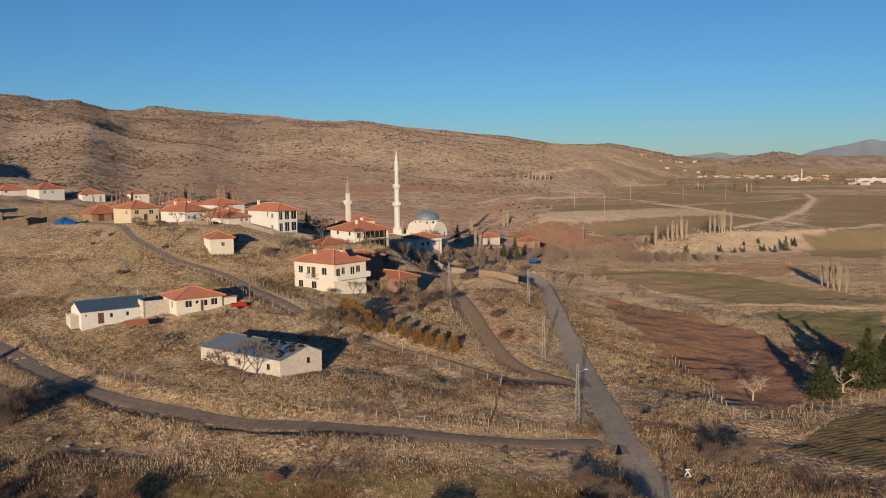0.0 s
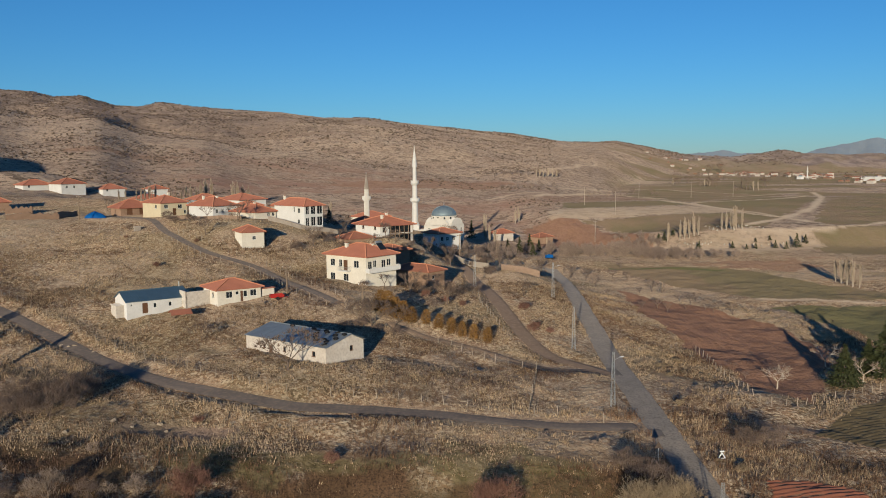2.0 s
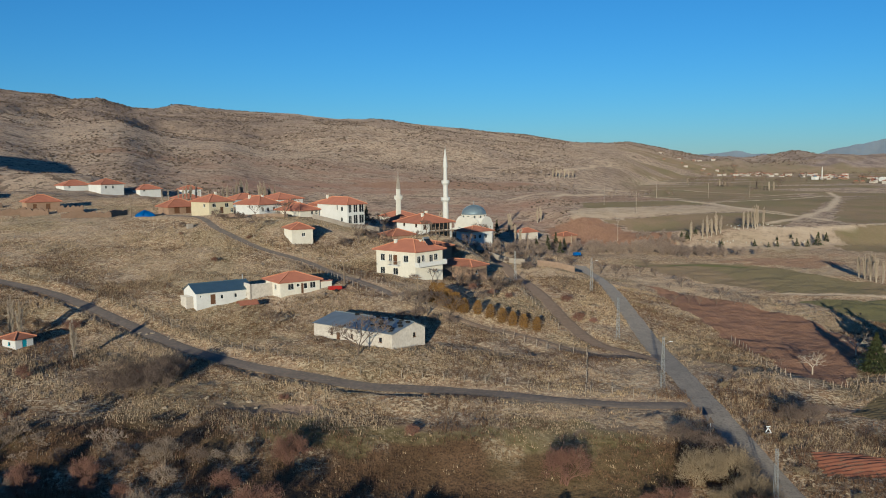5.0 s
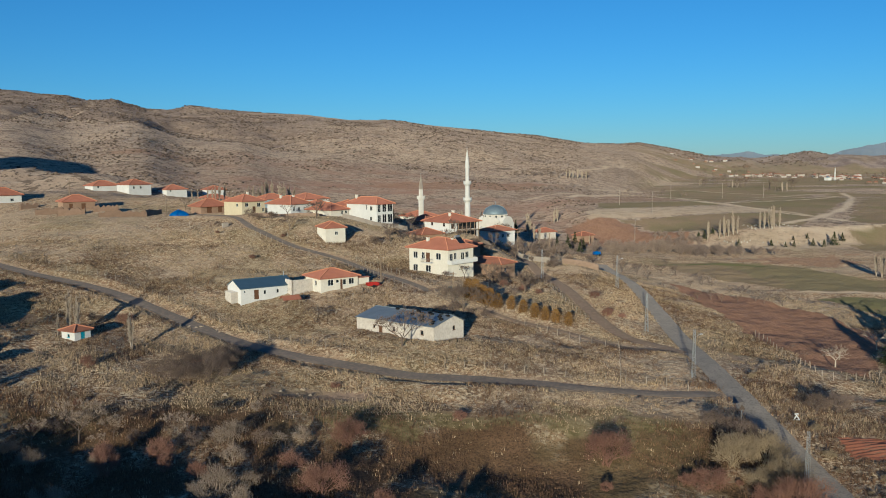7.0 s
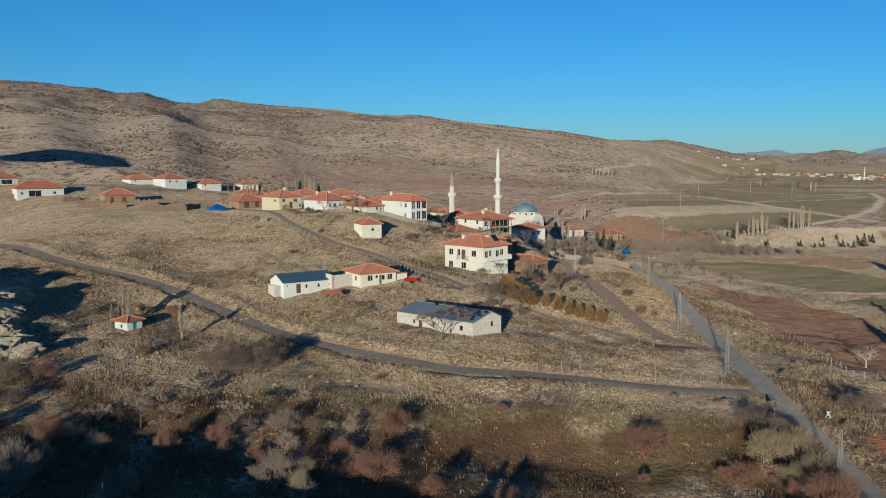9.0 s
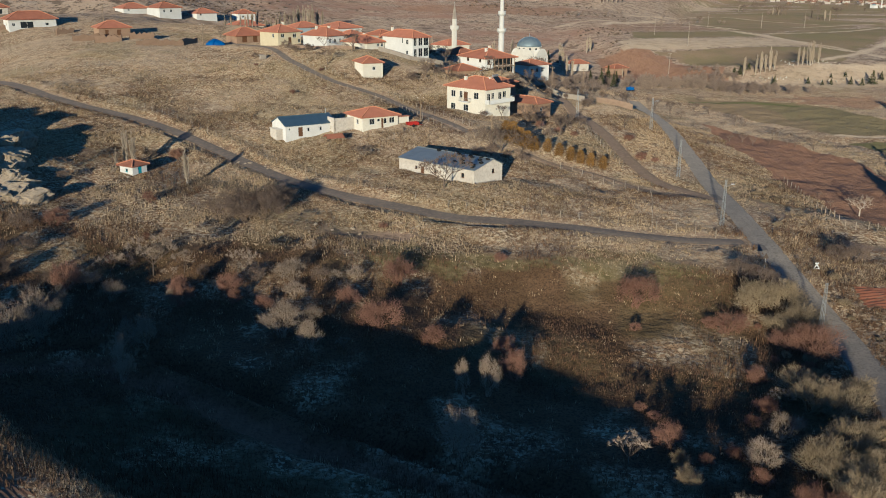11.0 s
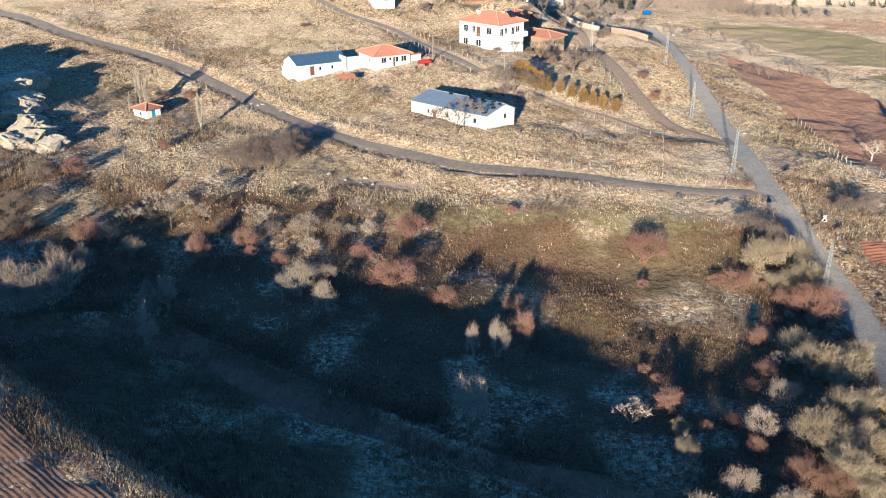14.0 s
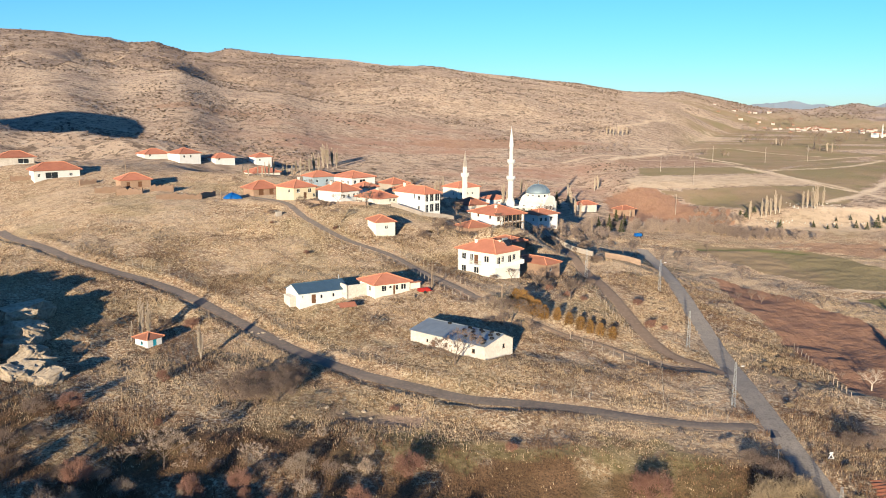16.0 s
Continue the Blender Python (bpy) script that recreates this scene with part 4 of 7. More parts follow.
def hip_roof(parent, w, d, z, rise, out=0.55, mat=None, caps=True, label=""):
    """A hipped roof with eaves, a soffit and ridge tiles."""
    mat = mat or TILE
    X, Y = w / 2 + out, d / 2 + out
    run = min(X, Y)
    rx, ry = max(X - run, 0.02), max(Y - run, 0.02)
    e = [(-X, -Y, z), (X, -Y, z), (X, Y, z), (-X, Y, z)]
    ridge = [(-rx, 0, z + rise), (rx, 0, z + rise)] if X >= Y else [(0, -ry, z + rise), (0, ry, z + rise)]
    g = Geo()
    low = [(p[0], p[1], z - 0.16) for p in e]
    if X >= Y:
        sides = [(e[0], e[1], ridge[1], ridge[0]), (e[1], e[2], ridge[1]), (e[2], e[3], ridge[0], ridge[1]), (e[3], e[0], ridge[0])]
        hips = [(e[0], ridge[0]), (e[3], ridge[0]), (e[1], ridge[1]), (e[2], ridge[1]), tuple(ridge)]
    else:
        sides = [(e[0], e[1], ridge[0]), (e[1], e[2], ridge[1], ridge[0]), (e[2], e[3], ridge[1]), (e[3], e[0], ridge[0], ridge[1])]
        hips = [(e[0], ridge[0]), (e[1], ridge[0]), (e[2], ridge[1]), (e[3], ridge[1]), tuple(ridge)]
    for s in sides:
        g.face(*s)
    for i in range(4):
        j = (i + 1) % 4
        g.face(low[i], low[j], e[j], e[i])
    g.face(*reversed(low))
    roof = part("roof", g, mat, parent, label)
    if caps:
        for a, b in hips:
            if (Vector(a) - Vector(b)).length > 0.3:
                part("ridge_cap", Geo().bar(Vector(a) + Vector((0, 0, 0.03)), Vector(b) + Vector((0, 0, 0.03)), 0.13, 0.13, 6), RIDGE, roof)
    return roof


def gable_roof(parent, w, d, z, rise, out=0.35, mat=None, ridge_at=0.0, ribs=0.9, label=""):
    """A sheet roof with its ridge along x, standing seams and thickness."""
    X, Y, t = w / 2 + out, d / 2 + out, 0.07
    r = ridge_at * d / 2
    g = Geo()
    for s in (0, t):
        k = [(-X, -Y, z + s), (X, -Y, z + s), (X, r, z + rise + s), (-X, r, z + rise + s), (X, Y, z + s), (-X, Y, z + s)]
        f = [(k[0], k[1], k[2], k[3]), (k[3], k[2], k[4], k[5])]
        for q in f:
            g.face(*(q if s else reversed(q)))
    for a, b in (((-X, -Y), (X, -Y)), ((X, Y), (-X, Y))):
        g.face((*a, z), (*b, z), (*b, z + t), (*a, z + t))
    for x, sg in ((X, 1), (-X, -1)):
        for a, b in (((x, -Y, z), (x, r, z + rise)), ((x, r, z + rise), (x, Y, z))):
            q = (a, b, (b[0], b[1], b[2] + t), (a[0], a[1], a[2] + t))
            g.face(*(q if sg > 0 else reversed(q)))
    roof = part("roof", g, mat or BLUESHEET, parent, label)
    seams = Geo()
    n = int(2 * X / ribs)
    for i in range(n + 1):
        x = -X + 2 * X * i / n
        seams.bar((x, -Y, z + t), (x, r, z + rise + t), 0.025, 0.025, 4).bar((x, r, z + rise + t), (x, Y, z + t), 0.025, 0.025, 4)
    part("roof_seams", seams, mat or BLUESHEET, roof)
    part("ridge_cap", Geo().bar((-X, r, z + rise + t), (X, r, z + rise + t), 0.10, 0.10, 6), mat or BLUESHEET, roof)
    return roof


def chimney(parent, x, y, z0, z1, mat=None):
    ob = part("chimney", Geo().box(x - 0.3, y - 0.3, z0, x + 0.3, y + 0.3, z1).box(x - 0.38, y - 0.38, z1, x + 0.38, y + 0.38, z1 + 0.1), mat or CREAM, parent)
    part("chimney_cap", Geo().box(x - 0.2, y - 0.2, z1 + 0.1, x + 0.2, y + 0.2, z1 + 0.3), OLDTILE, ob)


def satellite_dish(parent, x, y, z):
    g = Geo().turned([(0.05, 0), (0.3, 0.05), (0.45, 0.16), (0.47, 0.16), (0.3, 0.03)], 12)
    part("satellite_dish", g, FRAME, parent, at=pose(x, y, z, 60, 0, 160))


def house(c, z, yaw, w, d, h, rise, label, wall=None, south=(), west=(), east=(), roof=None, out=0.55, category="house", doors_s=(), doors_w=(), foot=2.0, frame=None, group="houses of the village", gable=None, caps=True, chimneys=(), name="house"):
    """A house with its walls, windows, doors and roof. south, west: windows (along, sill, width, height), counted from their common corner."""
    ob = thing(name, pose(c[0], c[1], z, 0, 0, yaw), label, category, group)
    g = Geo()
    A, B, C, D = (-w / 2, -d / 2), (w / 2, -d / 2), (w / 2, d / 2), (-w / 2, d / 2)
    hs = [(x, x + k, s, s + t) for x, s, k, t in (*south, *doors_s)]
    hw = [(d - x - k, d - x, s, s + t) for x, s, k, t in (*west, *doors_w)]
    wall_face(g, A, B, -foot, h, hs)
    wall_face(g, D, A, -foot, h, hw)
    he = [(x, x + k, s, s + t) for x, s, k, t in east]
    wall_face(g, B, C, -foot, h, he)
    wall_face(g, C, D, -foot, h, [])
    if gable:
        for x, sg in ((-w / 2, -1), (w / 2, 1)):
            q = ((x, -d / 2, h), (x, gable[1] * d / 2, h + gable[0]), (x, d / 2, h))
            g.face(*(q if sg > 0 else reversed(q)))
    part("wall", g, wall or WHITE, ob)
    part("floor_slab", Geo().box(-w / 2 + 0.25, -d / 2 + 0.25, 0.0, w / 2 - 0.25, d / 2 - 0.25, 0.1), CONCRETE, ob)
    for i, k in enumerate(hs):
        window(ob, A, B, *k, door=i >= len(south), frame=frame)
    for i, k in enumerate(hw):
        window(ob, D, A, *k, door=i >= len(west), frame=frame)
    for k in he:
        window(ob, B, C, *k, frame=frame)
    if gable:
        gable_roof(ob, w, d, h, gable[0], mat=roof, ridge_at=gable[1], out=out)
    else:
        hip_roof(ob, w, d, h, rise, out, roof, caps)
    for x, y, z0, z1 in chimneys:
        chimney(ob, x, y, z0, z1)
    return ob


def balcony(parent, x0, y0, x1, y1, z, open_sides="sew", mat=None, rail=0.95, solid_rail=False):
    """A slab with a parapet rail."""
    ob = part("balcony", Geo().box(x0, y0, z - 0.15, x1, y1, z), mat or WHITE, parent)
    rails = {"s": ((x0, y0), (x1, y0)), "n": ((x0, y1), (x1, y1)), "w": ((x0, y0), (x0, y1)), "e": ((x1, y0), (x1, y1))}
    for s in open_sides:
        a, b = rails[s]
        if solid_rail:
            (ax, ay), (bx, by) = a, b
            part("parapet", Geo().box(ax - 0.06, ay - 0.06, z, bx + 0.06, by + 0.06, z + 0.8).box(ax - 0.09, ay - 0.09, z + 0.8, bx + 0.09, by + 0.09, z + 0.88), mat or WHITE, ob)
            continue
        n = max(2, int(math.dist(a, b) / 0.35))
        g = Geo().bar((*a, z + rail), (*b, z + rail), 0.035).bar((*a, z + 0.12), (*b, z + 0.12), 0.025)
        for i in range(n + 1):
            p = (a[0] + (b[0] - a[0]) * i / n, a[1] + (b[1] - a[1]) * i / n)
            g.bar((*p, z), (*p, z + rail), 0.018, sides=4)
        part("railing", g, STEEL, ob)
    return ob


# the large two-storey house in the middle
big = house((-24.8, 187.1), 3.2, 51, 9.6, 12.3, 6.8, 2.3, "cream two-storey house with red hipped tile roof and balconies", CREAM, out=0.75,
            south=((0.7, 3.5, 1.2, 2.2), (2.3, 4.3, 1.0, 1.5), (4.9, 3.5, 1.3, 2.2), (6.6, 4.3, 1.3, 1.5), (4.2, 1.5, 0.5, 0.4), (7.4, 1.4, 0.5, 0.4)),
            west=((2.2, 4.2, 1.5, 1.6), (9.6, 4.2, 1.4, 1.6), (5.4, 1.1, 1.6, 1.6), (9.6, 1.1, 1.5, 1.6), (7.3, 4.2, 1.0, 1.6)), doors_w=((5.6, 3.45, 1.3, 2.3),), chimneys=((1.2, -2.4, 7.4, 8.9), (-2.0, 2.5, 7.4, 9.0)))
balcony(big, -4.8, -6.15 - 1.2, 4.9, -6.15, 3.4, "swe", solid_rail=True)
balcony(big, -4.8 - 1.1, -1.6, -4.8, 1.4, 3.4, "wns")
balcony(big, 4.8, -6.15, 6.0, 1.0, 3.4, "es")
heater = thing("solar_water_heater", pose(-24.8, 187.1, 3.2, 0, 0, 51) @ pose(2.2, -3.6, 8.0, 0, 0, 0), "solar water heater with dark panels on a tiled roof", "solar heater")
part("panel", Geo().box(-0.95, -1.0, 0, 0.95, 1.0, 0.08), GLASS, heater, at=pose(0, -0.5, 0.4, 42, 0, 0))
part("water_tank", Geo().bar((-0.9, 0, 0), (0.9, 0, 0), 0.28, 0.28, 12), STEEL, heater, at=pose(0, 0.35, 1.3))
for sx in (-0.8, 0.8):
    part("stand", Geo().bar((sx, 0.35, -0.9), (sx, 0.35, 1.2), 0.03).bar((sx, -1.2, -0.7), (sx, 0.35, 1.0), 0.03), STEEL, heater)

# outbuildings of mud brick and tile behind it
house((-12.6, 200.5), 1.8, 51, 6.0, 11.5, 2.9, 1.3, "low mud-brick outbuilding with weathered red tile roof", MUD, roof=OLDTILE, category="outbuilding", south=((1.5, 1.0, 0.8, 0.8),))
house((-20.0, 212.0), 5.6, 48, 6.0, 8.0, 2.8, 1.2, "old mud-brick shed with weathered red tile roof", MUD, roof=OLDTILE, category="shed")

# white farm building with a blue-grey sheet roof
farm = house((-62.9, 160.6), 2.2, 36, 11.9, 7.6, 2.35, 1.5, "long white farm building with blue-grey sheet-metal roof", gable=(1.55, 0.05), out=0.25, roof=BLUESHEET, category="farm building",
             south=((5.0, 0.9, 0.6, 0.9), (7.9, 0.9, 0.6, 0.9), (10.4, 0.9, 0.6, 0.9), (0.7, 1.5, 0.35, 0.5)), doors_s=((2.9, 0.0, 1.05, 2.0),))
part("stove_pipe", Geo().bar((5.4, 0.2, 3.6), (5.4, 0.2, 5.0), 0.11, 0.11, 8), STEEL, farm)
part("porch", Geo().box(-7.4, -2.0, -1.0, -5.95, -1.7, 1.5).box(-7.4, 1.2, -1.0, -5.95, 1.5, 1.5).box(-7.4, -1.7, -1.0, -7.2, 1.2, 1.5).box(-7.5, -2.1, 1.5, -5.95, 1.6, 1.62), OLDWHITE, farm)

# single-storey house beside it
red = house((-48.0, 163.4), 3.5, 35, 8.8, 7.6, 2.75, 1.55, "single-storey cream house with red hipped tile roof", CREAM, out=0.6,
            south=((1.7, 1.0, 1.3, 1.3), (3.6, 1.5, 0.7, 0.7), (5.2, 1.0, 0.8, 1.2), (6.6, 1.0, 1.3, 1.3)), west=((2.0, 1.0, 1.0, 1.1),), doors_s=((4.6, 0.1, 0.55, 2.1),))
part("porch", Geo().box(4.8, -3.4, -1.0, 7.4, -3.2, 2.1).box(7.2, -3.2, -1.0, 7.4, -0.5, 2.1).box(4.8, -0.7, -1.0, 7.2, -0.5, 2.1), CREAM, red)
part("porch_roof", Geo().box(4.8, -3.6, 2.1, 7.6, -0.3, 2.22), OLDTILE, red)
solid("yard_wall", Geo().box(-3.0, -0.15, -1.2, 2.6, 0.15, 2.6).box(-3.0, -0.15, -1.2, -2.7, 3.5, 2.6), OLDWHITE, pose(-53.3, 160.2, 3.2, 0, 0, 35), "stained plaster yard wall between two farm buildings", "wall")

# long barn with tyres on its roof
BARN = pose(-29.2, 134.6, -0.8, 0, 0, -37)
barn = house((-29.2, 134.6), -0.8, -37, 18.6, 8.6, 2.6, 1.2, "long whitewashed barn with grey sheet roof weighted with tyres", OLDWHITE, category="barn", group="", name="barn", out=0.2,
             gable=(1.3, 0.3), roof=GREYSHEET, frame=DOORWOOD, south=((15.6, 1.0, 0.7, 0.8), (9.0, 0.9, 0.6, 0.8), (4.2, 1.0, 0.5, 0.6)), doors_s=((5.6, -0.3, 0.9, 1.9),), east=((5.4, 1.3, 0.7, 0.8),))


def barn_roof(x, y):
    """Height of the barn's roof over its floor."""
    r, Y = 0.3 * 4.3, 4.5
    return 2.6 + 1.3 * ((y + Y) / (r + Y) if y < r else (Y - y) / (Y - r)) + 0.08


def tyre_mesh():
    g, n, k = Geo(), 14, 6
    for i in range(n):
        a = 2 * math.pi * i / n
        for j in range(k):
            b = 2 * math.pi * j / k
            rr = 0.34 + 0.12 * math.cos(b)
            g.v.append((rr * math.cos(a), rr * math.sin(a), 0.11 + 0.11 * math.sin(b)))
    g.f = [(i * k + j, ((i + 1) % n) * k + j, ((i + 1) % n) * k + (j + 1) % k, i * k + (j + 1) % k) for i in range(n) for j in range(k)]
    return g.mesh("tyre", BLACK, True)


tyre = tyre_mesh()
rng = random.Random(4)
for x, y in ((8.6, 0.6), (7.4, -0.2), (6.6, -1.9), (5.4, -2.6), (4.3, -1.5), (3.2, -2.4), (7.8, -2.6), (6.9, 0.9), (5.2, 0.3), (4.4, 0.8), (2.6, 0.5), (1.5, 0.9), (1.2, -0.4), (8.5, -1.2), (-3.6, 0.9), (3.4, -0.4), (8.3, -3.6)):
    tilt = -math.degrees(math.atan2(-1.3, 5.8)) if y < 1.29 else -22
    solid("tyre", tyre, BLACK, BARN @ pose(x, y, barn_roof(x, y), tilt, 0, rng.uniform(0, 360)), "worn black tyre weighing down a sheet roof", "tyre", "tyres on the barn roof")

# the pump house by the poplars
hut = house((-89.9, 131.0), -1.4, 62, 3.4, 3.6, 2.2, 0.85, "small white pump house with red hipped roof and green door", out=0.45, roof=OLDTILE, category="hut", group="", name="hut",
            west=((1.4, 1.0, 0.6, 0.6),), doors_s=((1.3, 0.0, 0.9, 1.9),), frame=TURQ)

# houses along the top of the hill
house((-48.9, 247.0), 11.9, 47, 6.6, 14.2, 6.1, 2.0, "white two-storey house with open loggias and red tile roof", out=0.7, west=((2.0, 4.0, 1.1, 1.4), (2.2, 1.0, 1.0, 1.2), (4.5, 4.2, 0.5, 1.6)),
      south=((0.5, 3.6, 1.2, 2.4), (2.4, 3.6, 1.6, 2.4), (4.6, 3.6, 1.9, 2.4), (0.5, 0.3, 1.2, 2.4), (2.4, 0.3, 1.6, 2.6), (4.6, 0.3, 1.9, 2.6)), chimneys=((-1.0, 5.0, 7.2, 8.6),))
house((-55.9, 214.2), 9.9, 26, 5.6, 8.0, 3.2, 1.5, "small pale house with red hipped tile roof and one window", CREAM, out=0.5, south=((2.6, 1.2, 0.9, 1.0),))
house((-89.4, 251.9), 15.0, 51, 8.9, 9.3, 3.9, 2.1, "yellow-plastered house with red hipped tile roof", YELLOW, out=0.5, south=((1.2, 2.2, 1.3, 1.2), (5.8, 2.0, 1.4, 1.3), (7.8, 0.4, 0.9, 1.2)), west=((2.0, 2.2, 1.0, 1.1),), doors_s=((4.0, 0.2, 1.2, 2.0),), chimneys=((2, 1, 5.4, 6.6),))
house((-74.9, 250.6), 14.0, 56, 8.7, 10.4, 4.0, 2.5, "white house with red hipped tile roof and small windows", out=0.6, south=((1.0, 1.8, 0.9, 1.2), (3.2, 1.8, 0.9, 1.2), (5.6, 1.8, 0.9, 1.2), (1.2, 0.0, 0.8, 0.9)), chimneys=((0.5, -1.5, 5.2, 6.6), (-1.5, 2, 5, 6.6)))
house((-62.2, 248.0), 13.9, 54, 8.0, 10.4, 2.3, 2.1, "low cream house with broad red tile roof", CREAM, out=0.6, south=((4.6, 0.9, 1.0, 1.0), (6.4, 0.9, 1.0, 1.0)), chimneys=((1.0, 0.6, 3.6, 4.7),))
bal = house((-128.6, 351.3), 9.7, 40, 13.0, 9.6, 5.8, 2.3, "cream two-storey house with deep balconies and tile roof", CREAM, out=0.6, south=((3.0, 3.3, 3.6, 1.5), (7.6, 3.3, 2.4, 1.5), (3.0, 0.6, 3.6, 1.5), (7.6, 0.6, 2.4, 1.5)), west=((1.0, 3.4, 1.0, 1.2), (1.0, 0.8, 1.0, 1.2)))
balcony(bal, -3.2, -5.2, 5.6, -4.3, 3.0, "swe", CREAM)
house((-105.8, 269.0), 14.4, 42, 9.8, 8.0, 2.2, 2.5, "old stable with open front and broad red tile roof", MUD, roof=TILE, out=0.8, category="stable", doors_s=((2.0, 0, 1.8, 2.0), (6.0, 0, 1.6, 2.0)))
house((-95.5, 316.0), 13.2, 42, 10.0, 8.0, 3.8, 2.0, "blue-painted house under a red tile roof", BLUEWALL, out=0.7, south=((1.5, 1.6, 1.0, 1.1), (6.0, 1.6, 1.0, 1.1)), west=((2.0, 1.6, 1.0, 1.1),))
house((-82.0, 318.0), 11.0, 50, 12.0, 13.0, 5.8, 2.2, "white two-storey house with a columned loggia", out=0.6, south=((1.0, 3.4, 1.2, 1.4), (4.0, 3.4, 3.0, 1.6), (8.0, 1.0, 1.2, 1.4)), west=((2.0, 3.4, 1.0, 1.2), (6.0, 3.4, 1.0, 1.2)))
house((-71.5, 282.0), 12.8, 50, 7.0, 7.0, 3.4, 1.7, "small white house with red tile roof", out=0.5, south=((1.5, 1.2, 0.9, 1.1),))
house((-66.0, 322.0), 9.6, 46, 8.6, 9.0, 4.4, 2.0, "house with grey walls and red tile roof", CONCRETE, out=0.6, south=((1.5, 2.0, 1.0, 1.2), (5.0, 2.0, 1.0, 1.2)))
house((-57.0, 292.0), 11.2, 50, 7.5, 8.0, 3.6, 1.9, "yellow house with red tile roof beside the poplars", YELLOW, out=0.5, south=((1.5, 1.4, 0.9, 1.1),), west=((3.0, 1.4, 0.9, 1.1),))
house((-43.5, 424.0), -3.5, 44, 15.0, 12.0, 6.8, 2.6, "cream house with red tile roof behind the old minaret", CREAM, out=0.7, south=((2, 3, 1.2, 1.3), (6, 3, 1.2, 1.3), (9.5, 3, 1.2, 1.3)), west=((3, 3, 1.2, 1.3),))
house((-26.0, 410.0), -5.0, 40, 10.0, 9.0, 3.8, 2.0, "white house with red tile roof behind the mosque", out=0.6, south=((3, 1.4, 1, 1.2),))

# the house before the mosque, with a wooden gallery
fr = house((-23.3, 238.0), 7.9, 38, 10.9, 12.4, 5.0, 2.4, "white house with red tile roof and timber gallery", out=0.9, west=((2.0, 3.8, 1.0, 1.3), (8.0, 3.8, 1.0, 1.3)), south=((0.8, 3.2, 1.0, 1.3), (0.9, 0.9, 1.0, 1.2), (3.0, 2.9, 7.2, 1.9), (3.0, 0.3, 7.2, 2.0)), frame=DOORWOOD, chimneys=((1.5, 1.0, 6.0, 7.9), (-2.0, -2.0, 5.9, 7.5)))
for i in range(6):
    part("gallery_post", Geo().bar((-2.3 + 1.5 * i, -6.7, -0.8), (-2.3 + 1.5 * i, -6.7, 4.9), 0.12, 0.12, 6), WOOD, fr)
part("gallery_floor", Geo().box(-2.6, -6.9, 2.45, 5.45, -6.2, 2.65), WOOD, fr)
house((-30.5, 228.0), 8.0, 38, 7.6, 7.0, 2.0, 1.6, "low outbuilding with weathered red tile roof", MUD, roof=OLDTILE, category="outbuilding", out=0.5)
house((-33.5, 290.0), 6.4, 42, 8.5, 9.0, 3.2, 2.3, "house with steep red tile roof below the old minaret", OLDWHITE, roof=OLDTILE, out=0.6, south=((2, 1.2, 1, 1.1),))
house((-7.4, 300.0), 1.2, 40, 10.0, 8.5, 4.0, 1.7, "grey-roofed house with white walls by the mosque", roof=OLDTILE, out=0.7, south=((1, 1.4, 1.2, 1.4), (3.4, 1.4, 1.2, 1.4), (6.2, 1.4, 1.2, 1.4)), west=((2, 1.4, 1.0, 1.2),))

# the west end of the village
house((-195.0, 297.0), 16.4, 40, 16.5, 9.0, 3.6, 2.8, "white house with a veranda under broad red roof", out=0.9, south=((1.2, 1.2, 1.0, 1.1), (4.0, 0.4, 4.5, 2.4), (12.6, 1.2, 1.2, 1.1)), west=((3.5, 1.2, 1.0, 1.1),))
house((-222.0, 317.0), 20.4, 36, 13.0, 9.0, 3.0, 2.4, "house with blue veranda wall under red tile roof", OLDWHITE, out=0.9, south=((7.0, 0.4, 4.0, 2.0),))
solid("turquoise_fence", Geo().box(-5, -0.06, -0.5, 5, 0.06, 1.7).box(-5.1, -0.1, -0.5, -4.9, 0.1, 1.9).box(4.9, -0.1, -0.5, 5.1, 0.1, 1.9), TURQ, pose(-232.0, 331.0, top(-232, 331), 0, 0, 20), "turquoise painted board fence before a house", "fence")
house((-156.0, 279.0), 15.6, 36, 10.5, 8.5, 2.6, 2.3, "low mud-brick house with red tile roof", MUD, out=0.7, doors_s=((2, 0, 1.2, 1.9), (6, 0, 1.4, 1.9)))
house((-192.0, 386.0), 19.0, 45, 12.5, 10.0, 2.2, 2.4, "white house with red tile roof on the rise", out=0.5, south=((2, 1, 1, 1.1),))
house((-176.3, 385.0), 18.4, 52, 11.4, 10.8, 3.2, 2.5, "white house with red tile roof on a rocky rise", out=0.6, south=((2, 1.2, 1, 1.2), (5.5, 1.2, 1, 1.2)))
house((-163.0, 400.0), 16.6, 46, 10.6, 8.8, 2.1, 2.2, "low white house with red tile roof", out=0.6, south=((1.5, 1, 1, 1),))
house((-150.0, 425.0), 14.5, 40, 9.0, 8.0, 3.2, 2.0, "white house with red tile roof at the village edge", out=0.6, south=((2, 1.2, 1, 1),))
house((22.0, 436.0), -9.5, 30, 10.0, 7.0, 3.0, 2.0, "low house with red tile roof in the valley", OLDWHITE, out=0.6)
house((42.0, 432.0), -11.0, 35, 9.0, 7.0, 2.8, 1.8, "old stream-side house with weathered tile roof", MUD, roof=OLDTILE, out=0.6)


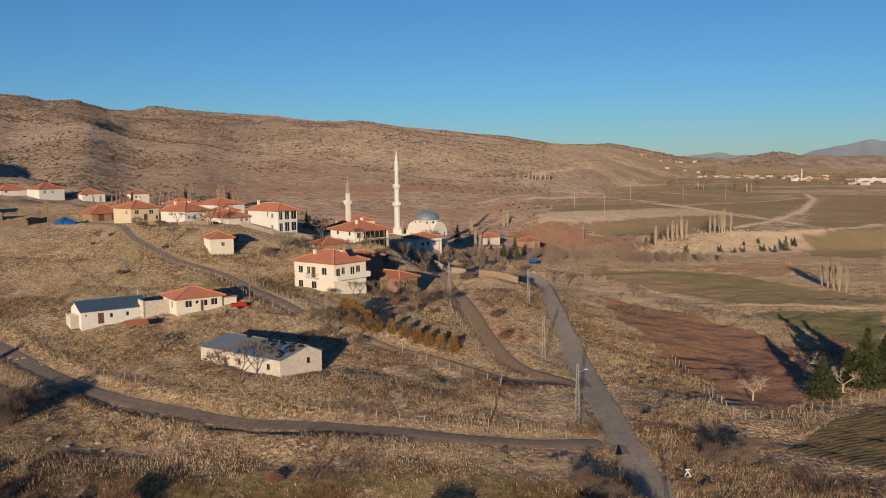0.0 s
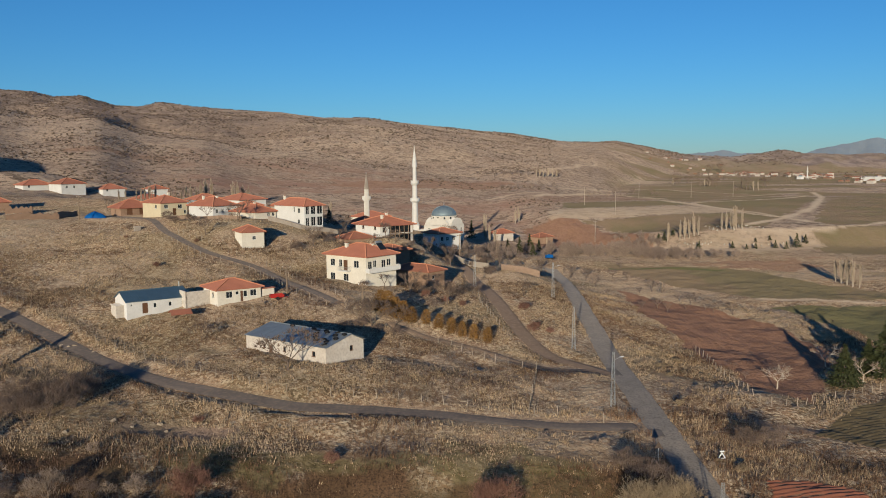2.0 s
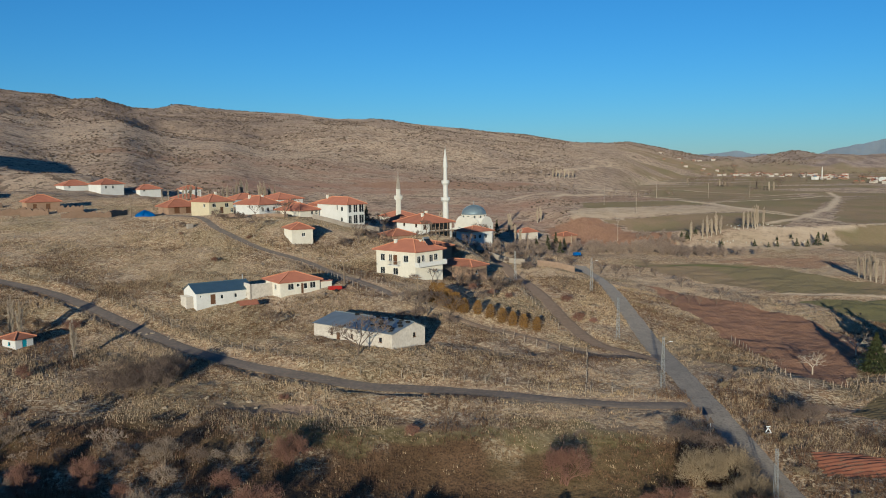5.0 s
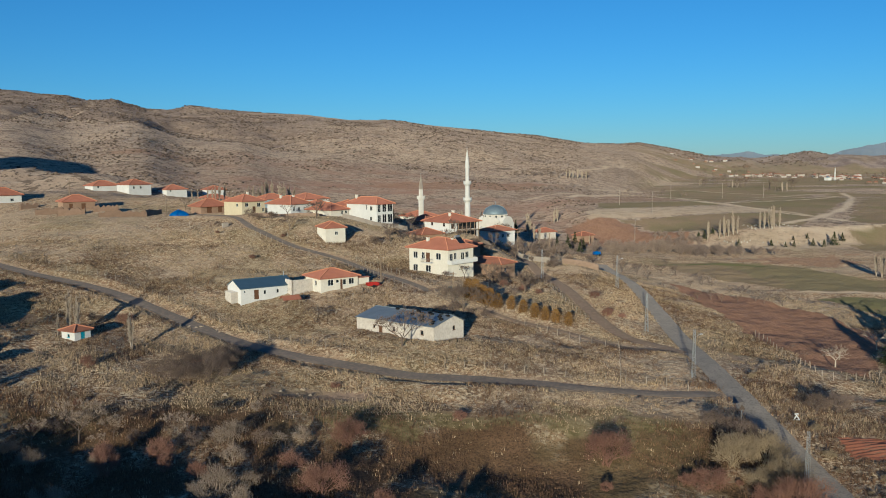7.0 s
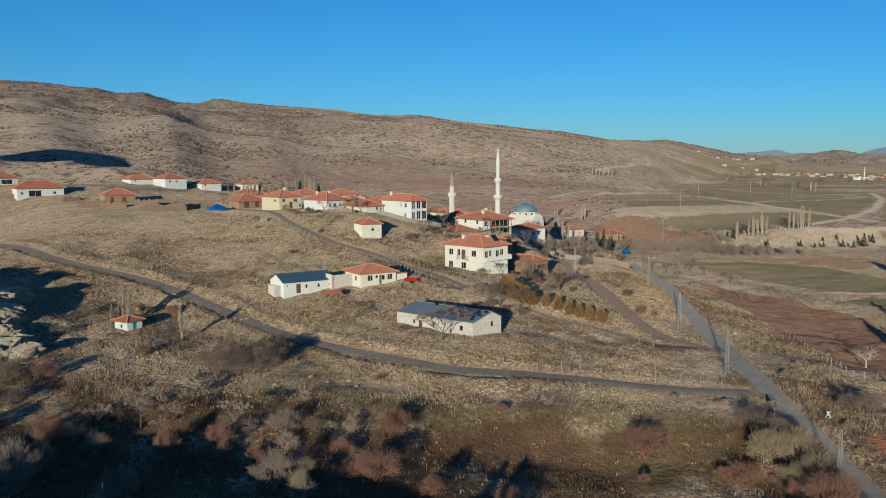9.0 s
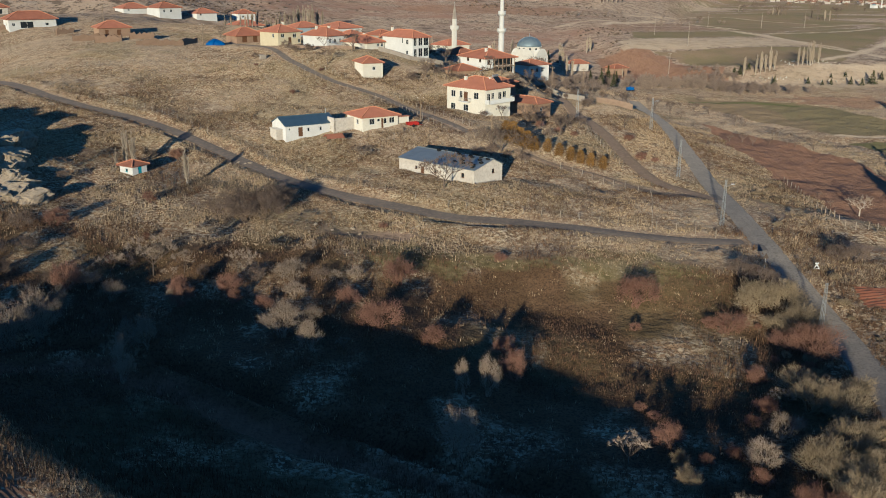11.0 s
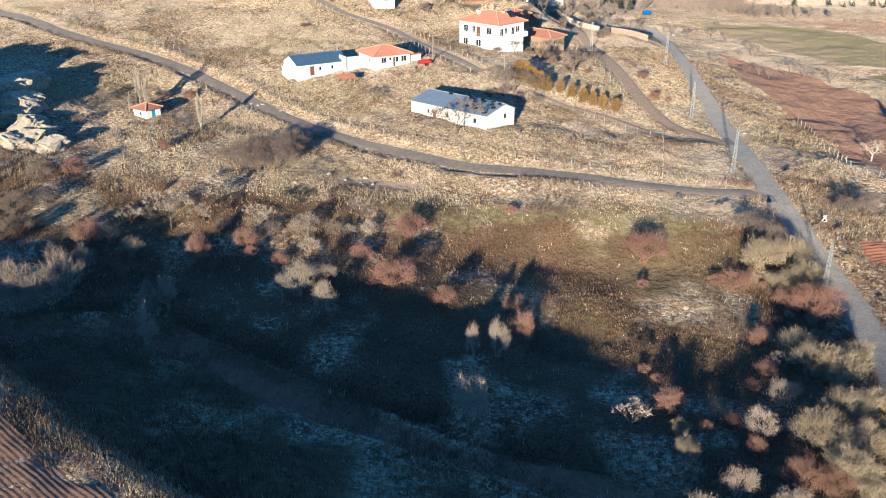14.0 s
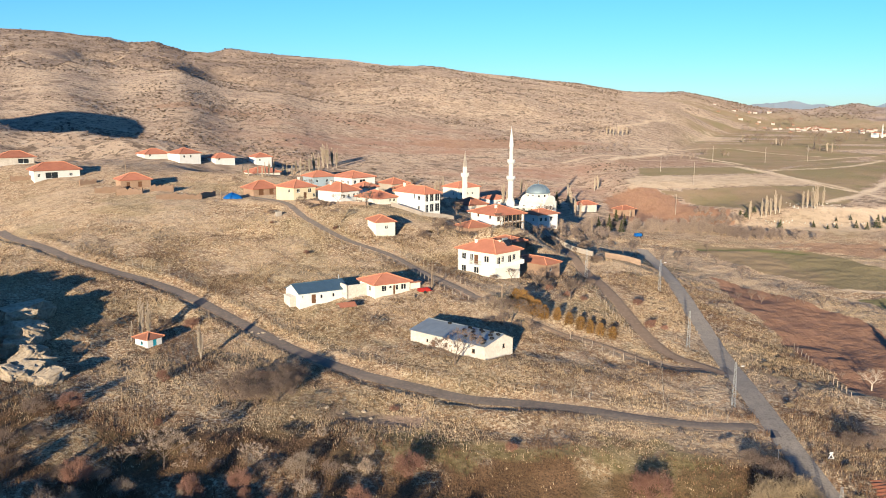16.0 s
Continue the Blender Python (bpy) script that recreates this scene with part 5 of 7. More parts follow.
def ruin(x, y, yaw, length, height, label):
    """A broken mud-brick wall with an uneven top."""
    rr, g, n = random.Random(int(x * 7)), Geo(), 14
    tops = [height * rr.uniform(0.55, 1.0) for _ in range(n + 1)]
    for i in range(n):
        x0, x1 = length * (i / n - 0.5), length * ((i + 1) / n - 0.5)
        q = [(x0, -0.25), (x1, -0.25), (x1, 0.25), (x0, 0.25)]
        t = [tops[i], tops[i + 1], tops[i + 1], tops[i]]
        g.face((*q[0], -1.2), (*q[1], -1.2), (*q[1], t[1]), (*q[0], t[0])).face((*q[2], -1.2), (*q[3], -1.2), (*q[3], t[3]), (*q[2], t[2]))
        g.face(*[(*p, h) for p, h in zip(q, t)])
    g.box(-length / 2, -0.25, -1.2, -length / 2 + 0.1, 0.25, tops[0]).box(length / 2 - 0.1, -0.25, -1.2, length / 2, 0.25, tops[n])
    return solid("ruined_wall", g, MUD, pose(x, y, top(x, y), 0, 0, yaw), label, "wall", "ruined walls")


for x, y, yaw, n, h in ((-128.0, 250.0, 8, 15, 2.4), (-120.5, 256.0, 80, 10, 2.2), (-150.0, 262.0, 4, 9, 2.6), (-160.0, 268.0, 10, 10, 2.8), (-141.0, 268.0, 20, 8, 2.4), (-205.0, 292.0, 20, 9, 2.0), (-176.0, 285.0, 60, 7, 2.2)):
    ruin(x, y, yaw, n, h, "crumbling mud-brick wall of a ruined yard")

# the mosque
mz = -0.6
mosque = thing("mosque", pose(-6.8, 340.5, mz, 0, 0, 62), "pale stone mosque with grey lead dome and arched gables", "mosque")
g = Geo()
W2 = 5.9
for a, b in (((-W2, -W2), (W2, -W2)), ((W2, -W2), (W2, W2)), ((W2, W2), (-W2, W2)), ((-W2, W2), (-W2, -W2))):
    wall_face(g, a, b, -2.5, 5.6, [(x, x + 1.0, 2.2, 4.4) for x in (1.8, 5.4, 9.0)])
part("wall", g, STONE, mosque)
for a, b in (((-W2, -W2), (W2, -W2)), ((-W2, W2), (-W2, -W2))):
    for x in (1.8, 5.4, 9.0):
        window(mosque, a, b, x, x + 1.0, 2.2, 4.4)
g = Geo()
for sx, sy in ((1, 0), (0, 1)):
    # arched gables that carry the dome, one barrel each way
    prof = [(4.9 * math.cos(math.pi * i / 14), 5.6 + 2.9 * math.sin(math.pi * i / 14)) for i in range(15)]
    for i in range(14):
        (a, za), (b, zb) = prof[i], prof[i + 1]
        P = [(-W2, a, za), (W2, a, za), (W2, b, zb), (-W2, b, zb)]
        g.face(*[p if sx else (p[1], p[0], p[2]) for p in (P if sx else P[::-1])])
    for e in (-W2, W2):
        pts = [(e, a, z) for a, z in prof]
        pts = pts if (e > 0) == bool(sx) else pts[::-1]
        g.face(*[p if sx else (p[1], p[0], p[2]) for p in pts])
g.box(-W2, -W2, 5.5, W2, W2, 5.7)
part("arched_gables", g, STONE, mosque)
part("drum", Geo().turned([(5.1, 6.5), (5.1, 9.0), (5.3, 9.0), (5.3, 9.25), (4.9, 9.25)], 12), STONE, mosque)
dome = part("dome", Geo().turned([(5.0 * math.cos(t), 9.2 + 3.9 * math.sin(t)) for t in [math.pi / 2 * i / 10 for i in range(11)][:-1]] + [(0.15, 13.12)], 32), LEAD, mosque, "grey lead-covered dome", smooth=True)
part("finial", Geo().turned([(0.12, 13.0), (0.25, 13.4), (0.08, 13.7), (0.16, 14.0), (0.02, 14.8)], 8), STEEL, dome)
ribs = Geo()
for i in range(16):
    a = 2 * math.pi * i / 16
    pr = [(5.03 * math.cos(t), 9.2 + 3.93 * math.sin(t)) for t in [math.pi / 2 * k / 8 for k in range(9)]]
    for (r0, z0), (r1, z1) in zip(pr, pr[1:]):
        ribs.bar((r0 * math.cos(a), r0 * math.sin(a), z0), (r1 * math.cos(a), r1 * math.sin(a), z1), 0.05, 0.05, 4)
part("dome_ribs", ribs, LEAD, dome)
for a in range(12):
    # small arched lights round the drum
    t = 2 * math.pi * a / 12
    part("drum_window", Geo().box(-0.35, -0.06, 7.6, 0.35, 0.06, 8.7).turned([(0.35, 8.7), (0.05, 8.95)], 6), GLASS, mosque, at=Matrix.Rotation(t, 4, "Z") @ pose(0, -4.98, 0))
porch = part("porch", Geo().box(-W2 - 4.2, -W2, 3.6, -W2, W2, 3.9).box(-W2 - 4.4, -W2 - 0.2, 3.9, -W2, W2 + 0.2, 4.05), STONE, mosque)
for py in (-5.6, -2.8, 0.0, 2.8, 5.6):
    part("column", Geo().turned([(0.28, -2.5), (0.22, -2.1), (0.2, 3.2), (0.3, 3.6)], 10, -W2 - 3.9, py), MARBLE, porch)


def minaret(x, y, height, r, galleries, cone, label, mat, capmat):
    """A tapered stone shaft with ringed galleries and a pointed cap. galleries, cone: heights as shares."""
    ob = thing("minaret", pose(x, y, top(x, y)), label, "minaret")
    part("base", Geo().box(-r * 1.35, -r * 1.35, -2, r * 1.35, r * 1.35, height * 0.13).turned([(r * 1.5, height * 0.13), (r * 1.02, height * 0.17)], 8), mat, ob)
    steps = [0.16, *galleries, cone]
    for i, (a, b) in enumerate(zip(steps, steps[1:])):
        k0, k1 = 1 - 0.16 * i, 1 - 0.16 * i - 0.06
        part("shaft", Geo().turned([(r * k0, height * a), (r * k1, height * b)], 14), mat, ob)
    for i, s in enumerate(galleries):
        k, z = r * (1.0 - 0.14 * i), height * s
        gal = part("gallery", Geo().turned([(k * 0.95, z - 0.9), (k * 1.25, z - 0.55), (k * 1.45, z - 0.2), (k * 1.6, z), (k * 1.6, z + 0.12), (k * 0.8, z + 0.12)], 16), mat, ob)
        part("parapet", Geo().turned([(k * 1.55, z + 0.12), (k * 1.55, z + 1.1), (k * 1.45, z + 1.1), (k * 1.45, z + 0.12)], 16), mat, gal)
    z = height * cone
    part("cap", Geo().turned([(r * 0.86, z), (r * 0.80, z + 0.3), (r * 0.55, z + (height - z) * 0.45), (0.05, height)], 14), capmat, ob)
    part("finial", Geo().turned([(0.06, height - 0.1), (0.14, height + 0.2), (0.02, height + 0.8)], 6), STEEL, ob)
    return ob


minaret(-18.4, 342.0, 36.0 - top(-18.4, 342.0), 1.25, (0.40, 0.595), 0.775, "tall white stone minaret with two galleries", MARBLE, MARBLE)
minaret(-38.1, 345.8, 25.4 - top(-38.1, 345.8), 1.15, (0.58,), 0.74, "shorter old white minaret with dark pointed cap", STONE, CONCRETE)


def long_wall(points, height, mat, label, thick=0.4):
    """A freestanding wall that follows the ground."""
    line, g = curve(points, 3.0), Geo()
    z = ground(line[:, 0], line[:, 1])
    for a, b, za, zb in zip(line, line[1:], z, z[1:]):
        d = Vector(b - a).normalized()
        s = Vector((-d.y, d.x)) * thick / 2
        q = [Vector(a) - s, Vector(b) - s, Vector(b) + s, Vector(a) + s]
        lo, hi = [za - 0.8, zb - 0.8, zb - 0.8, za - 0.8], [za + height, zb + height, zb + height, za + height]
        g.face((*q[0], lo[0]), (*q[1], lo[1]), (*q[1], hi[1]), (*q[0], hi[0])).face((*q[2], lo[2]), (*q[3], lo[3]), (*q[3], hi[3]), (*q[2], hi[2]))
        g.face(*[(*p, h) for p, h in zip(q, hi)]).face((*q[0], lo[0]), (*q[0], hi[0]), (*q[3], hi[3]), (*q[3], lo[3])).face((*q[1], lo[1]), (*q[2], lo[2]), (*q[2], hi[2]), (*q[1], hi[1]))
    return solid("garden_wall", g, mat, Matrix(), label, "wall", "garden walls")


long_wall([(-7.0, 290.0), (-3.0, 270.0), (1.0, 250.0), (5.6, 231.0)], 1.5, CONCRETE, "plastered retaining wall beside the climbing track")
long_wall([(9.3, 231.6), (14.5, 230.2), (19.6, 228.6)], 1.7, RUBBLE, "tall rubble stone wall at the road bend")
long_wall([(-56.5, 241.5), (-49.0, 236.5), (-43.4, 236.6), (-37.0, 243.0)], 1.2, CONCRETE, "pale garden wall before the white house")
long_wall([(-84.0, 242.0), (-78.0, 240.5), (-72.0, 238.5), (-63.0, 236.5)], 0.9, RUBBLE, "low rubble wall below the houses")

# ---- plants ----
PALE_BUSHES = [
    (-78.6, 59.5, 2.6, 1.35), (-75.4, 59.0, 2.9, 1.26), (-74.7, 63.7, 2.4, 1.41), (-62.9, 61.8, 1.5, 1.84), (-61.0, 62.1, 1.6, 1.78), (-60.0, 53.0, 1.3, 2.07),
    (-71.1, 75.8, 1.6, 1.24), (-47.4, 79.6, 1.7), (-43.7, 72.5, 1.3), (-41.9, 64.6, 1.6, 1.36), (-46.3, 67.7, 2.8, 0.92), (-48.6, 83.5, 2.3),
    (-62.4, 73.6, 0.9, 2.16), (-75.3, 70.0, 1.6, 1.64), (-23.7, 57.9, 0.9, 2.54), (-21.0, 58.5, 1.4, 1.6), (-23.4, 45.6, 2.0, 1.55), (9.3, 52.1, 1.7),
    (5.7, 45.6, 1.7), (4.9, 33.0, 1.5, 0.84), (-3.8, 29.0, 2.3, 1.04), (0.7, 35.0, 1.6, 1.07), (-42.9, 85.2, 1.1), (-39.8, 86.2, 1.4),
    (-70.2, 89.1, 2.0), (-48.0, 95.0, 1.0), (-75.5, 79.1, 1.5, 1.07),
]
YELLOW_BUSHES = [
    (15.3, 85.2, 2.7), (19.9, 86.5, 2.9), (20.9, 81.1, 2.7), (17.5, 80.0, 2.0), (14.5, 58.5, 3.2), (17.4, 57.9, 2.8),
    (14.4, 63.3, 2.2), (20.7, 61.9, 2.2), (10.4, 43.4, 2.6), (14.6, 48.5, 2.6), (14.7, 42.8, 2.1), (11.8, 37.1, 2.2),
    (10.8, 40.9, 2.1), (18.5, 51.4, 2.0), (4.0, 32.4, 1.1), (-2.4, 40.7, 1.2, 1.26), (-2.3, 45.3, 0.9, 1.18), (12.4, 34.9, 2.0),
]
RUST_BUSHES = [
    (-56.4, 79.5, 1.8, 1.02), (-54.8, 76.4, 1.1, 1.48), (-50.3, 75.4, 1.1, 1.03), (-40.0, 78.3, 1.6), (-35.0, 71.1, 2.8), (-34.3, 86.2, 2.7),
    (-27.9, 68.2, 1.6), (-19.2, 69.4, 1.4, 1.05), (-18.3, 63.4, 1.5, 1.58), (-0.6, 86.3, 3.0), (-19.5, 95.2, 1.0), (-1.7, 79.0, 0.9),
    (8.6, 80.7, 1.2), (11.2, 80.4, 2.3), (-2.5, 49.7, 1.6), (-4.3, 58.5, 0.9), (-3.0, 56.5, 0.7), (10.5, 65.8, 1.6),
    (9.7, 58.5, 1.4), (6.9, 55.2, 0.9), (-78.4, 78.3, 2.1, 1.11), (-89.4, 99.2, 2.1), (19.5, 73.2, 3.1), (17.1, 76.0, 2.0),
    (6.7, 37.3, 1.8), (8.9, 35.8, 1.7), (8.3, 39.3, 1.4), (-61.4, 75.2, 2.0, 1.45), (-38.5, 105.9, 0.8), (0.1, 46.1, 0.8, 1.14),
    (3.2, 47.5, 0.9),
    (-79.5, 112.3, 1.4), (-85.4, 142.3, 1.5),
]
GREY_BUSHES = [
    (-64.3, 105.7, 2.7), (-61.2, 105.0, 3.0), (-58.5, 106.3, 3.1), (-56.8, 110.1, 2.8), (-64.4, 111.2, 2.7), (-61.2, 112.7, 2.9),
    (-58.8, 115.1, 2.6), (-56.1, 114.7, 2.0), (-68.0, 109.6, 1.9), (-88.4, 78.4, 2.4), (-91.5, 83.7, 2.3), (-78.5, 70.1, 1.5, 1.76),
    (-80.7, 78.4, 1.5, 0.98), (-89.1, 88.3, 1.9), (-73.3, 87.0, 1.6), (-60.6, 82.9, 1.2), (-44.8, 84.8, 1.6), (-53.4, 83.3, 1.5),
    (-94.2, 96.1, 2.0), (33.6, 104.6, 2.2), (36.6, 104.4, 2.3), (15.7, 94.2, 2.7), (17.8, 91.1, 2.6),
    (-21.3, 148.0, 1.5), (-18.4, 146.9, 1.2), (-24.2, 146.5, 1.3), (-15.0, 146.2, 1.3), (-99.9, 123.0, 1.4), (-101.6, 137.8, 1.5),
    (-90.9, 141.3, 1.7), (-5.4, 181.6, 1.7), (-12.3, 178.6, 1.9),
]
GRAVES = [
    (121.4, 419.8, 1.5), (120.1, 409.1, 1.5), (119.2, 400.4, 1.5), (125.0, 412.3, 1.5), (123.8, 402.6, 1.5), (130.1, 415.4, 1.5),
    (128.8, 405.7, 1.5), (128.6, 399.4, 1.5), (133.9, 409.2, 1.5), (132.9, 400.6, 1.5), (139.1, 412.7, 1.5), (137.8, 403.6, 1.5),
    (138.0, 398.6, 1.5), (143.0, 407.0, 1.5), (142.2, 399.8, 1.5), (121.7, 414.9, 1.5), (120.4, 404.8, 1.5), (120.5, 398.9, 1.5),
    (125.4, 407.9, 1.5), (124.8, 400.2, 1.5), (130.4, 411.0, 1.5), (129.2, 401.8, 1.5), (135.6, 414.5, 1.5), (134.3, 405.4, 1.5),
    (102.4, 387.7, 1.4), (103.3, 386.3, 1.4), (104.2, 384.9, 1.4), (106.0, 386.5, 1.4), (106.9, 385.1, 1.4), (108.7, 386.8, 1.4),
]
GRAVES_MORE = [
    (109.6, 385.4, 1.4), (111.3, 386.5, 1.4), (112.2, 385.1, 1.4), (114.0, 386.7, 1.4), (119.1, 383.9, 1.4), (121.7, 381.8, 1.4),
    (125.7, 383.7, 1.4), (128.3, 381.6, 1.4), (132.2, 383.5, 1.4), (134.8, 381.4, 1.4), (138.7, 383.2, 1.4), (141.2, 381.0, 1.4),
    (145.4, 383.2, 1.5), (147.8, 381.1, 1.5),
]
ORCHARD_TREES = [
    (54.7, 247.9, 2.7), (57.2, 246.3, 2.3), (50.1, 284.3, 2.3), (53.4, 277.0, 1.9), (49.8, 210.2, 1.7), (48.4, 215.2, 1.8),
    (60.1, 226.3, 1.9), (61.4, 217.5, 2.1), (66.7, 211.7, 2.4), (65.1, 218.0, 1.5), (72.9, 211.2, 1.5), (62.9, 231.3, 1.6),
    (50.4, 244.7, 1.3), (46.5, 291.0, 1.7), (57.0, 306.6, 1.8),
]
ORCHARD_SHRUBS = [
    (39.4, 219.3, 1.2), (38.3, 249.6, 2.3), (36.9, 221.3, 1.8), (43.2, 209.2, 1.4), (58.3, 230.9, 1.6), (56.2, 216.8, 1.3),
    (62.4, 213.5, 1.5), (71.0, 214.0, 1.2), (75.2, 209.9, 1.2), (77.9, 202.4, 1.4), (80.4, 198.7, 1.3), (84.1, 194.9, 1.1),
    (46.5, 143.2, 1.0), (46.7, 150.2, 0.8), (41.5, 283.1, 1.9), (41.0, 112.8, 1.0), (37.7, 109.6, 1.1), (35.9, 106.4, 0.9),
    (32.0, 107.8, 0.6),
]
WHITE_TREES = [
    (65.5, 154.6, 2.7), (66.9, 142.7, 2.5), (49.8, 137.1, 2.4), (53.8, 144.9, 1.5),
]
PINES = [
    (62.0, 139.3, 2.7), (71.2, 144.0, 3.7), (69.1, 145.7, 2.6), (74.9, 145.7, 3.1),
]
POPLARS = [
    (95.0, 389.6, 4.6), (101.0, 391.1, 4.4), (103.4, 392.0, 4.9), (105.8, 392.9, 4.5), (108.2, 393.8, 5.0), (110.2, 394.2, 4.6),
    (122.5, 398.8, 4.4), (125.2, 400.6, 4.2), (127.5, 400.9, 4.8), (130.0, 401.1, 5.0), (134.1, 405.5, 4.6), (127.7, 397.6, 4.2),
    (14.4, 455.5, 5.4), (13.6, 419.7, 5.9), (15.0, 411.5, 4.9), (16.6, 403.8, 4.3), (36.7, 532.8, 5.2), (39.5, 538.6, 4.5),
    (-48.3, 312.0, 3.6), (-59.9, 484.8, 5.0), (-57.6, 490.0, 4.8), (-21.6, 406.1, 5.7), (-19.6, 407.6, 4.6), (-10.8, 498.5, 4.8),
    (-7.7, 499.5, 4.1), (42.9, 415.2, 2.4),
]
BACK_POPLARS = [
    (-116.6, 313.8, 1.9), (-115.6, 315.1, 2.3), (-115.0, 319.9, 2.1), (-121.2, 358.5, 2.3), (-119.3, 359.1, 2.1), (-116.2, 355.2, 2.3),
    (-115.0, 358.6, 2.6), (-112.2, 355.7, 2.3), (-110.9, 359.1, 2.1), (-108.8, 358.5, 2.6), (-107.8, 363.4, 3.1), (-106.0, 364.8, 3.1),
    (-144.6, 559.1, 5.1), (-141.4, 558.7, 5.5), (-139.8, 566.7, 4.7), (-136.0, 563.3, 5.1), (-116.9, 310.0, 1.8), (-119.3, 312.0, 1.6),
    (-123.6, 306.5, 1.8), (-122.4, 310.0, 1.6),
]
FAR_TREES = [
    (41.4, 1037.0, 4.2), (50.1, 1015.4, 4.8), (61.6, 1035.6, 5.6), (72.2, 1040.8, 4.9), (82.3, 1039.8, 5.6), (92.1, 1035.7, 4.9),
    (103.1, 1043.6, 6.3), (134.1, 1097.0, 4.4), (143.8, 872.9, 3.0), (148.7, 875.0, 2.4), (157.5, 842.7, 3.5), (167.6, 865.1, 3.6),
    (169.6, 848.3, 2.9), (198.5, 953.6, 3.9), (213.8, 928.4, 3.9), (333.0, 1285.3, 5.3), (340.0, 1305.2, 5.4), (355.9, 1200.6, 6.7),
    (362.3, 1201.8, 6.7), (368.1, 1203.1, 5.9), (375.4, 1124.8, 11.1), (367.0, 1080.1, 7.6), (400.4, 1115.9, 7.1), (409.7, 1131.7, 7.3),
    (642.9, 2145.6, 11.8), (678.3, 2172.2, 13.5), (124.1, 793.1, 2.7),
]
STREAM_BUSHES = [
    (45.6, 370.5, 3.7), (48.3, 364.4, 3.7), (53.4, 371.6, 4.0), (56.5, 368.0, 3.4), (61.5, 374.1, 3.8), (64.4, 369.4, 4.0),
    (67.2, 365.2, 4.0), (71.0, 365.4, 4.2), (73.6, 360.6, 3.9), (76.3, 356.4, 3.9), (79.8, 356.0, 3.7), (84.6, 355.8, 3.9),
    (84.7, 343.2, 3.6), (88.2, 343.2, 3.1), (74.5, 410.9, 2.9), (79.8, 398.0, 3.4), (88.0, 388.3, 3.4), (29.6, 365.9, 3.7),
    (32.5, 359.4, 3.1), (26.1, 368.4, 3.7), (15.5, 305.8, 2.7), (12.6, 309.3, 2.7), (8.7, 302.1, 2.2), (100.3, 352.2, 2.6),
    (104.4, 342.9, 2.6), (80.2, 425.0, 2.4), (2.0, 298.8, 3.0), (-1.7, 290.0, 2.5), (4.7, 292.4, 2.5),
]
CEMETERY_CONIFERS = [
    (105.8, 377.9, 2.8), (120.2, 375.9, 2.2), (124.3, 369.6, 1.9), (129.3, 373.2, 2.0), (138.7, 375.0, 2.6), (141.5, 369.5, 2.3),
    (148.1, 375.5, 4.0), (155.3, 383.5, 2.9), (93.9, 391.2, 2.9), (98.8, 395.3, 2.3), (140.6, 386.9, 2.0), (91.8, 393.4, 2.3),
    (133.9, 386.2, 1.5),
]
VILLAGE_PINES = [
    (30.6, 373.3, 3.7), (23.1, 336.7, 2.9), (29.0, 342.3, 2.5), (18.2, 330.8, 2.1), (35.7, 382.7, 2.5), (6.6, 429.4, 4.2),
    (-45.0, 283.5, 2.5),
]
THUJAS = [
    (-18.4, 157.6, 1.8), (-16.9, 156.2, 2.1), (-15.3, 154.9, 1.9), (-13.7, 154.1, 1.9), (-12.2, 153.4, 1.5), (-9.6, 153.2, 1.3),
    (-7.2, 151.7, 1.4), (-5.0, 150.0, 1.3), (-2.9, 149.3, 1.2), (-0.8, 148.8, 1.2), (1.6, 147.9, 1.2),
]
HOLLOW_TREES = [
    (-68.2, 83.3, 3.0), (-55.3, 83.4, 2.2), (-7.4, 45.4, 1.6), (-64.2, 84.5, 1.7), (-65.5, 82.7, 1.0), (-73.9, 82.5, 1.7),
    (11.3, 59.1, 1.2), (-38.4, 65.7, 0.8),
]
BARE_TREES = [
    (-29.7, 122.5, 5.0), (-47.8, 140.6, 2.5), (-4.8, 314.3, 3.6), (-19.3, 149.0, 4.3), (-21.7, 150.2, 3.6), (-15.2, 150.4, 3.1),
    (-24.8, 155.1, 2.0), (-111.4, 141.9, 0.8), (-53.2, 105.6, 1.1), (-51.5, 106.5, 1.0), (2.0, 150.5, 1.2),
]


def grow(g, p, d, length, r, depth, rng, spread=0.6, up=0.15, twigs=None, kids=(3, 4)):
    """A limb that forks into ever thinner ones; the last ones carry twigs."""
    steps = 2
    for s in range(steps):
        q = p + d * (length / steps)
        g.bar(p, q, r * (1 - 0.35 * s / steps), r * (1 - 0.35 * (s + 1) / steps), 5 if depth > 1 else 3)
        p = q
        d = (d + Vector((rng.gauss(0, 0.12), rng.gauss(0, 0.12), rng.gauss(0.03, 0.08)))).normalized()
    if depth == 0:
        return sprig(twigs, p, d, length * 1.1, rng)
    for i in range(rng.randint(*kids)):
        e = (d + Vector((rng.gauss(0, spread), rng.gauss(0, spread), rng.gauss(up, spread * 0.5)))).normalized()
        grow(g, p, e, length * rng.uniform(0.6, 0.82), r * 0.55, depth - 1, rng, spread, up, twigs, kids)


def sprig(g, p, d, length, rng, n=7, width=0.029):
    """A tuft of thin twigs."""
    for _ in range(n):
        e = (d + Vector((rng.gauss(0, 0.45), rng.gauss(0, 0.45), rng.gauss(0.12, 0.35)))).normalized() * length * rng.uniform(0.5, 1.2)
        s = e.cross(Vector((rng.gauss(0, 1), rng.gauss(0, 1), rng.gauss(0, 1)))).normalized() * width
        g.face(p - s, p + s, p + e)


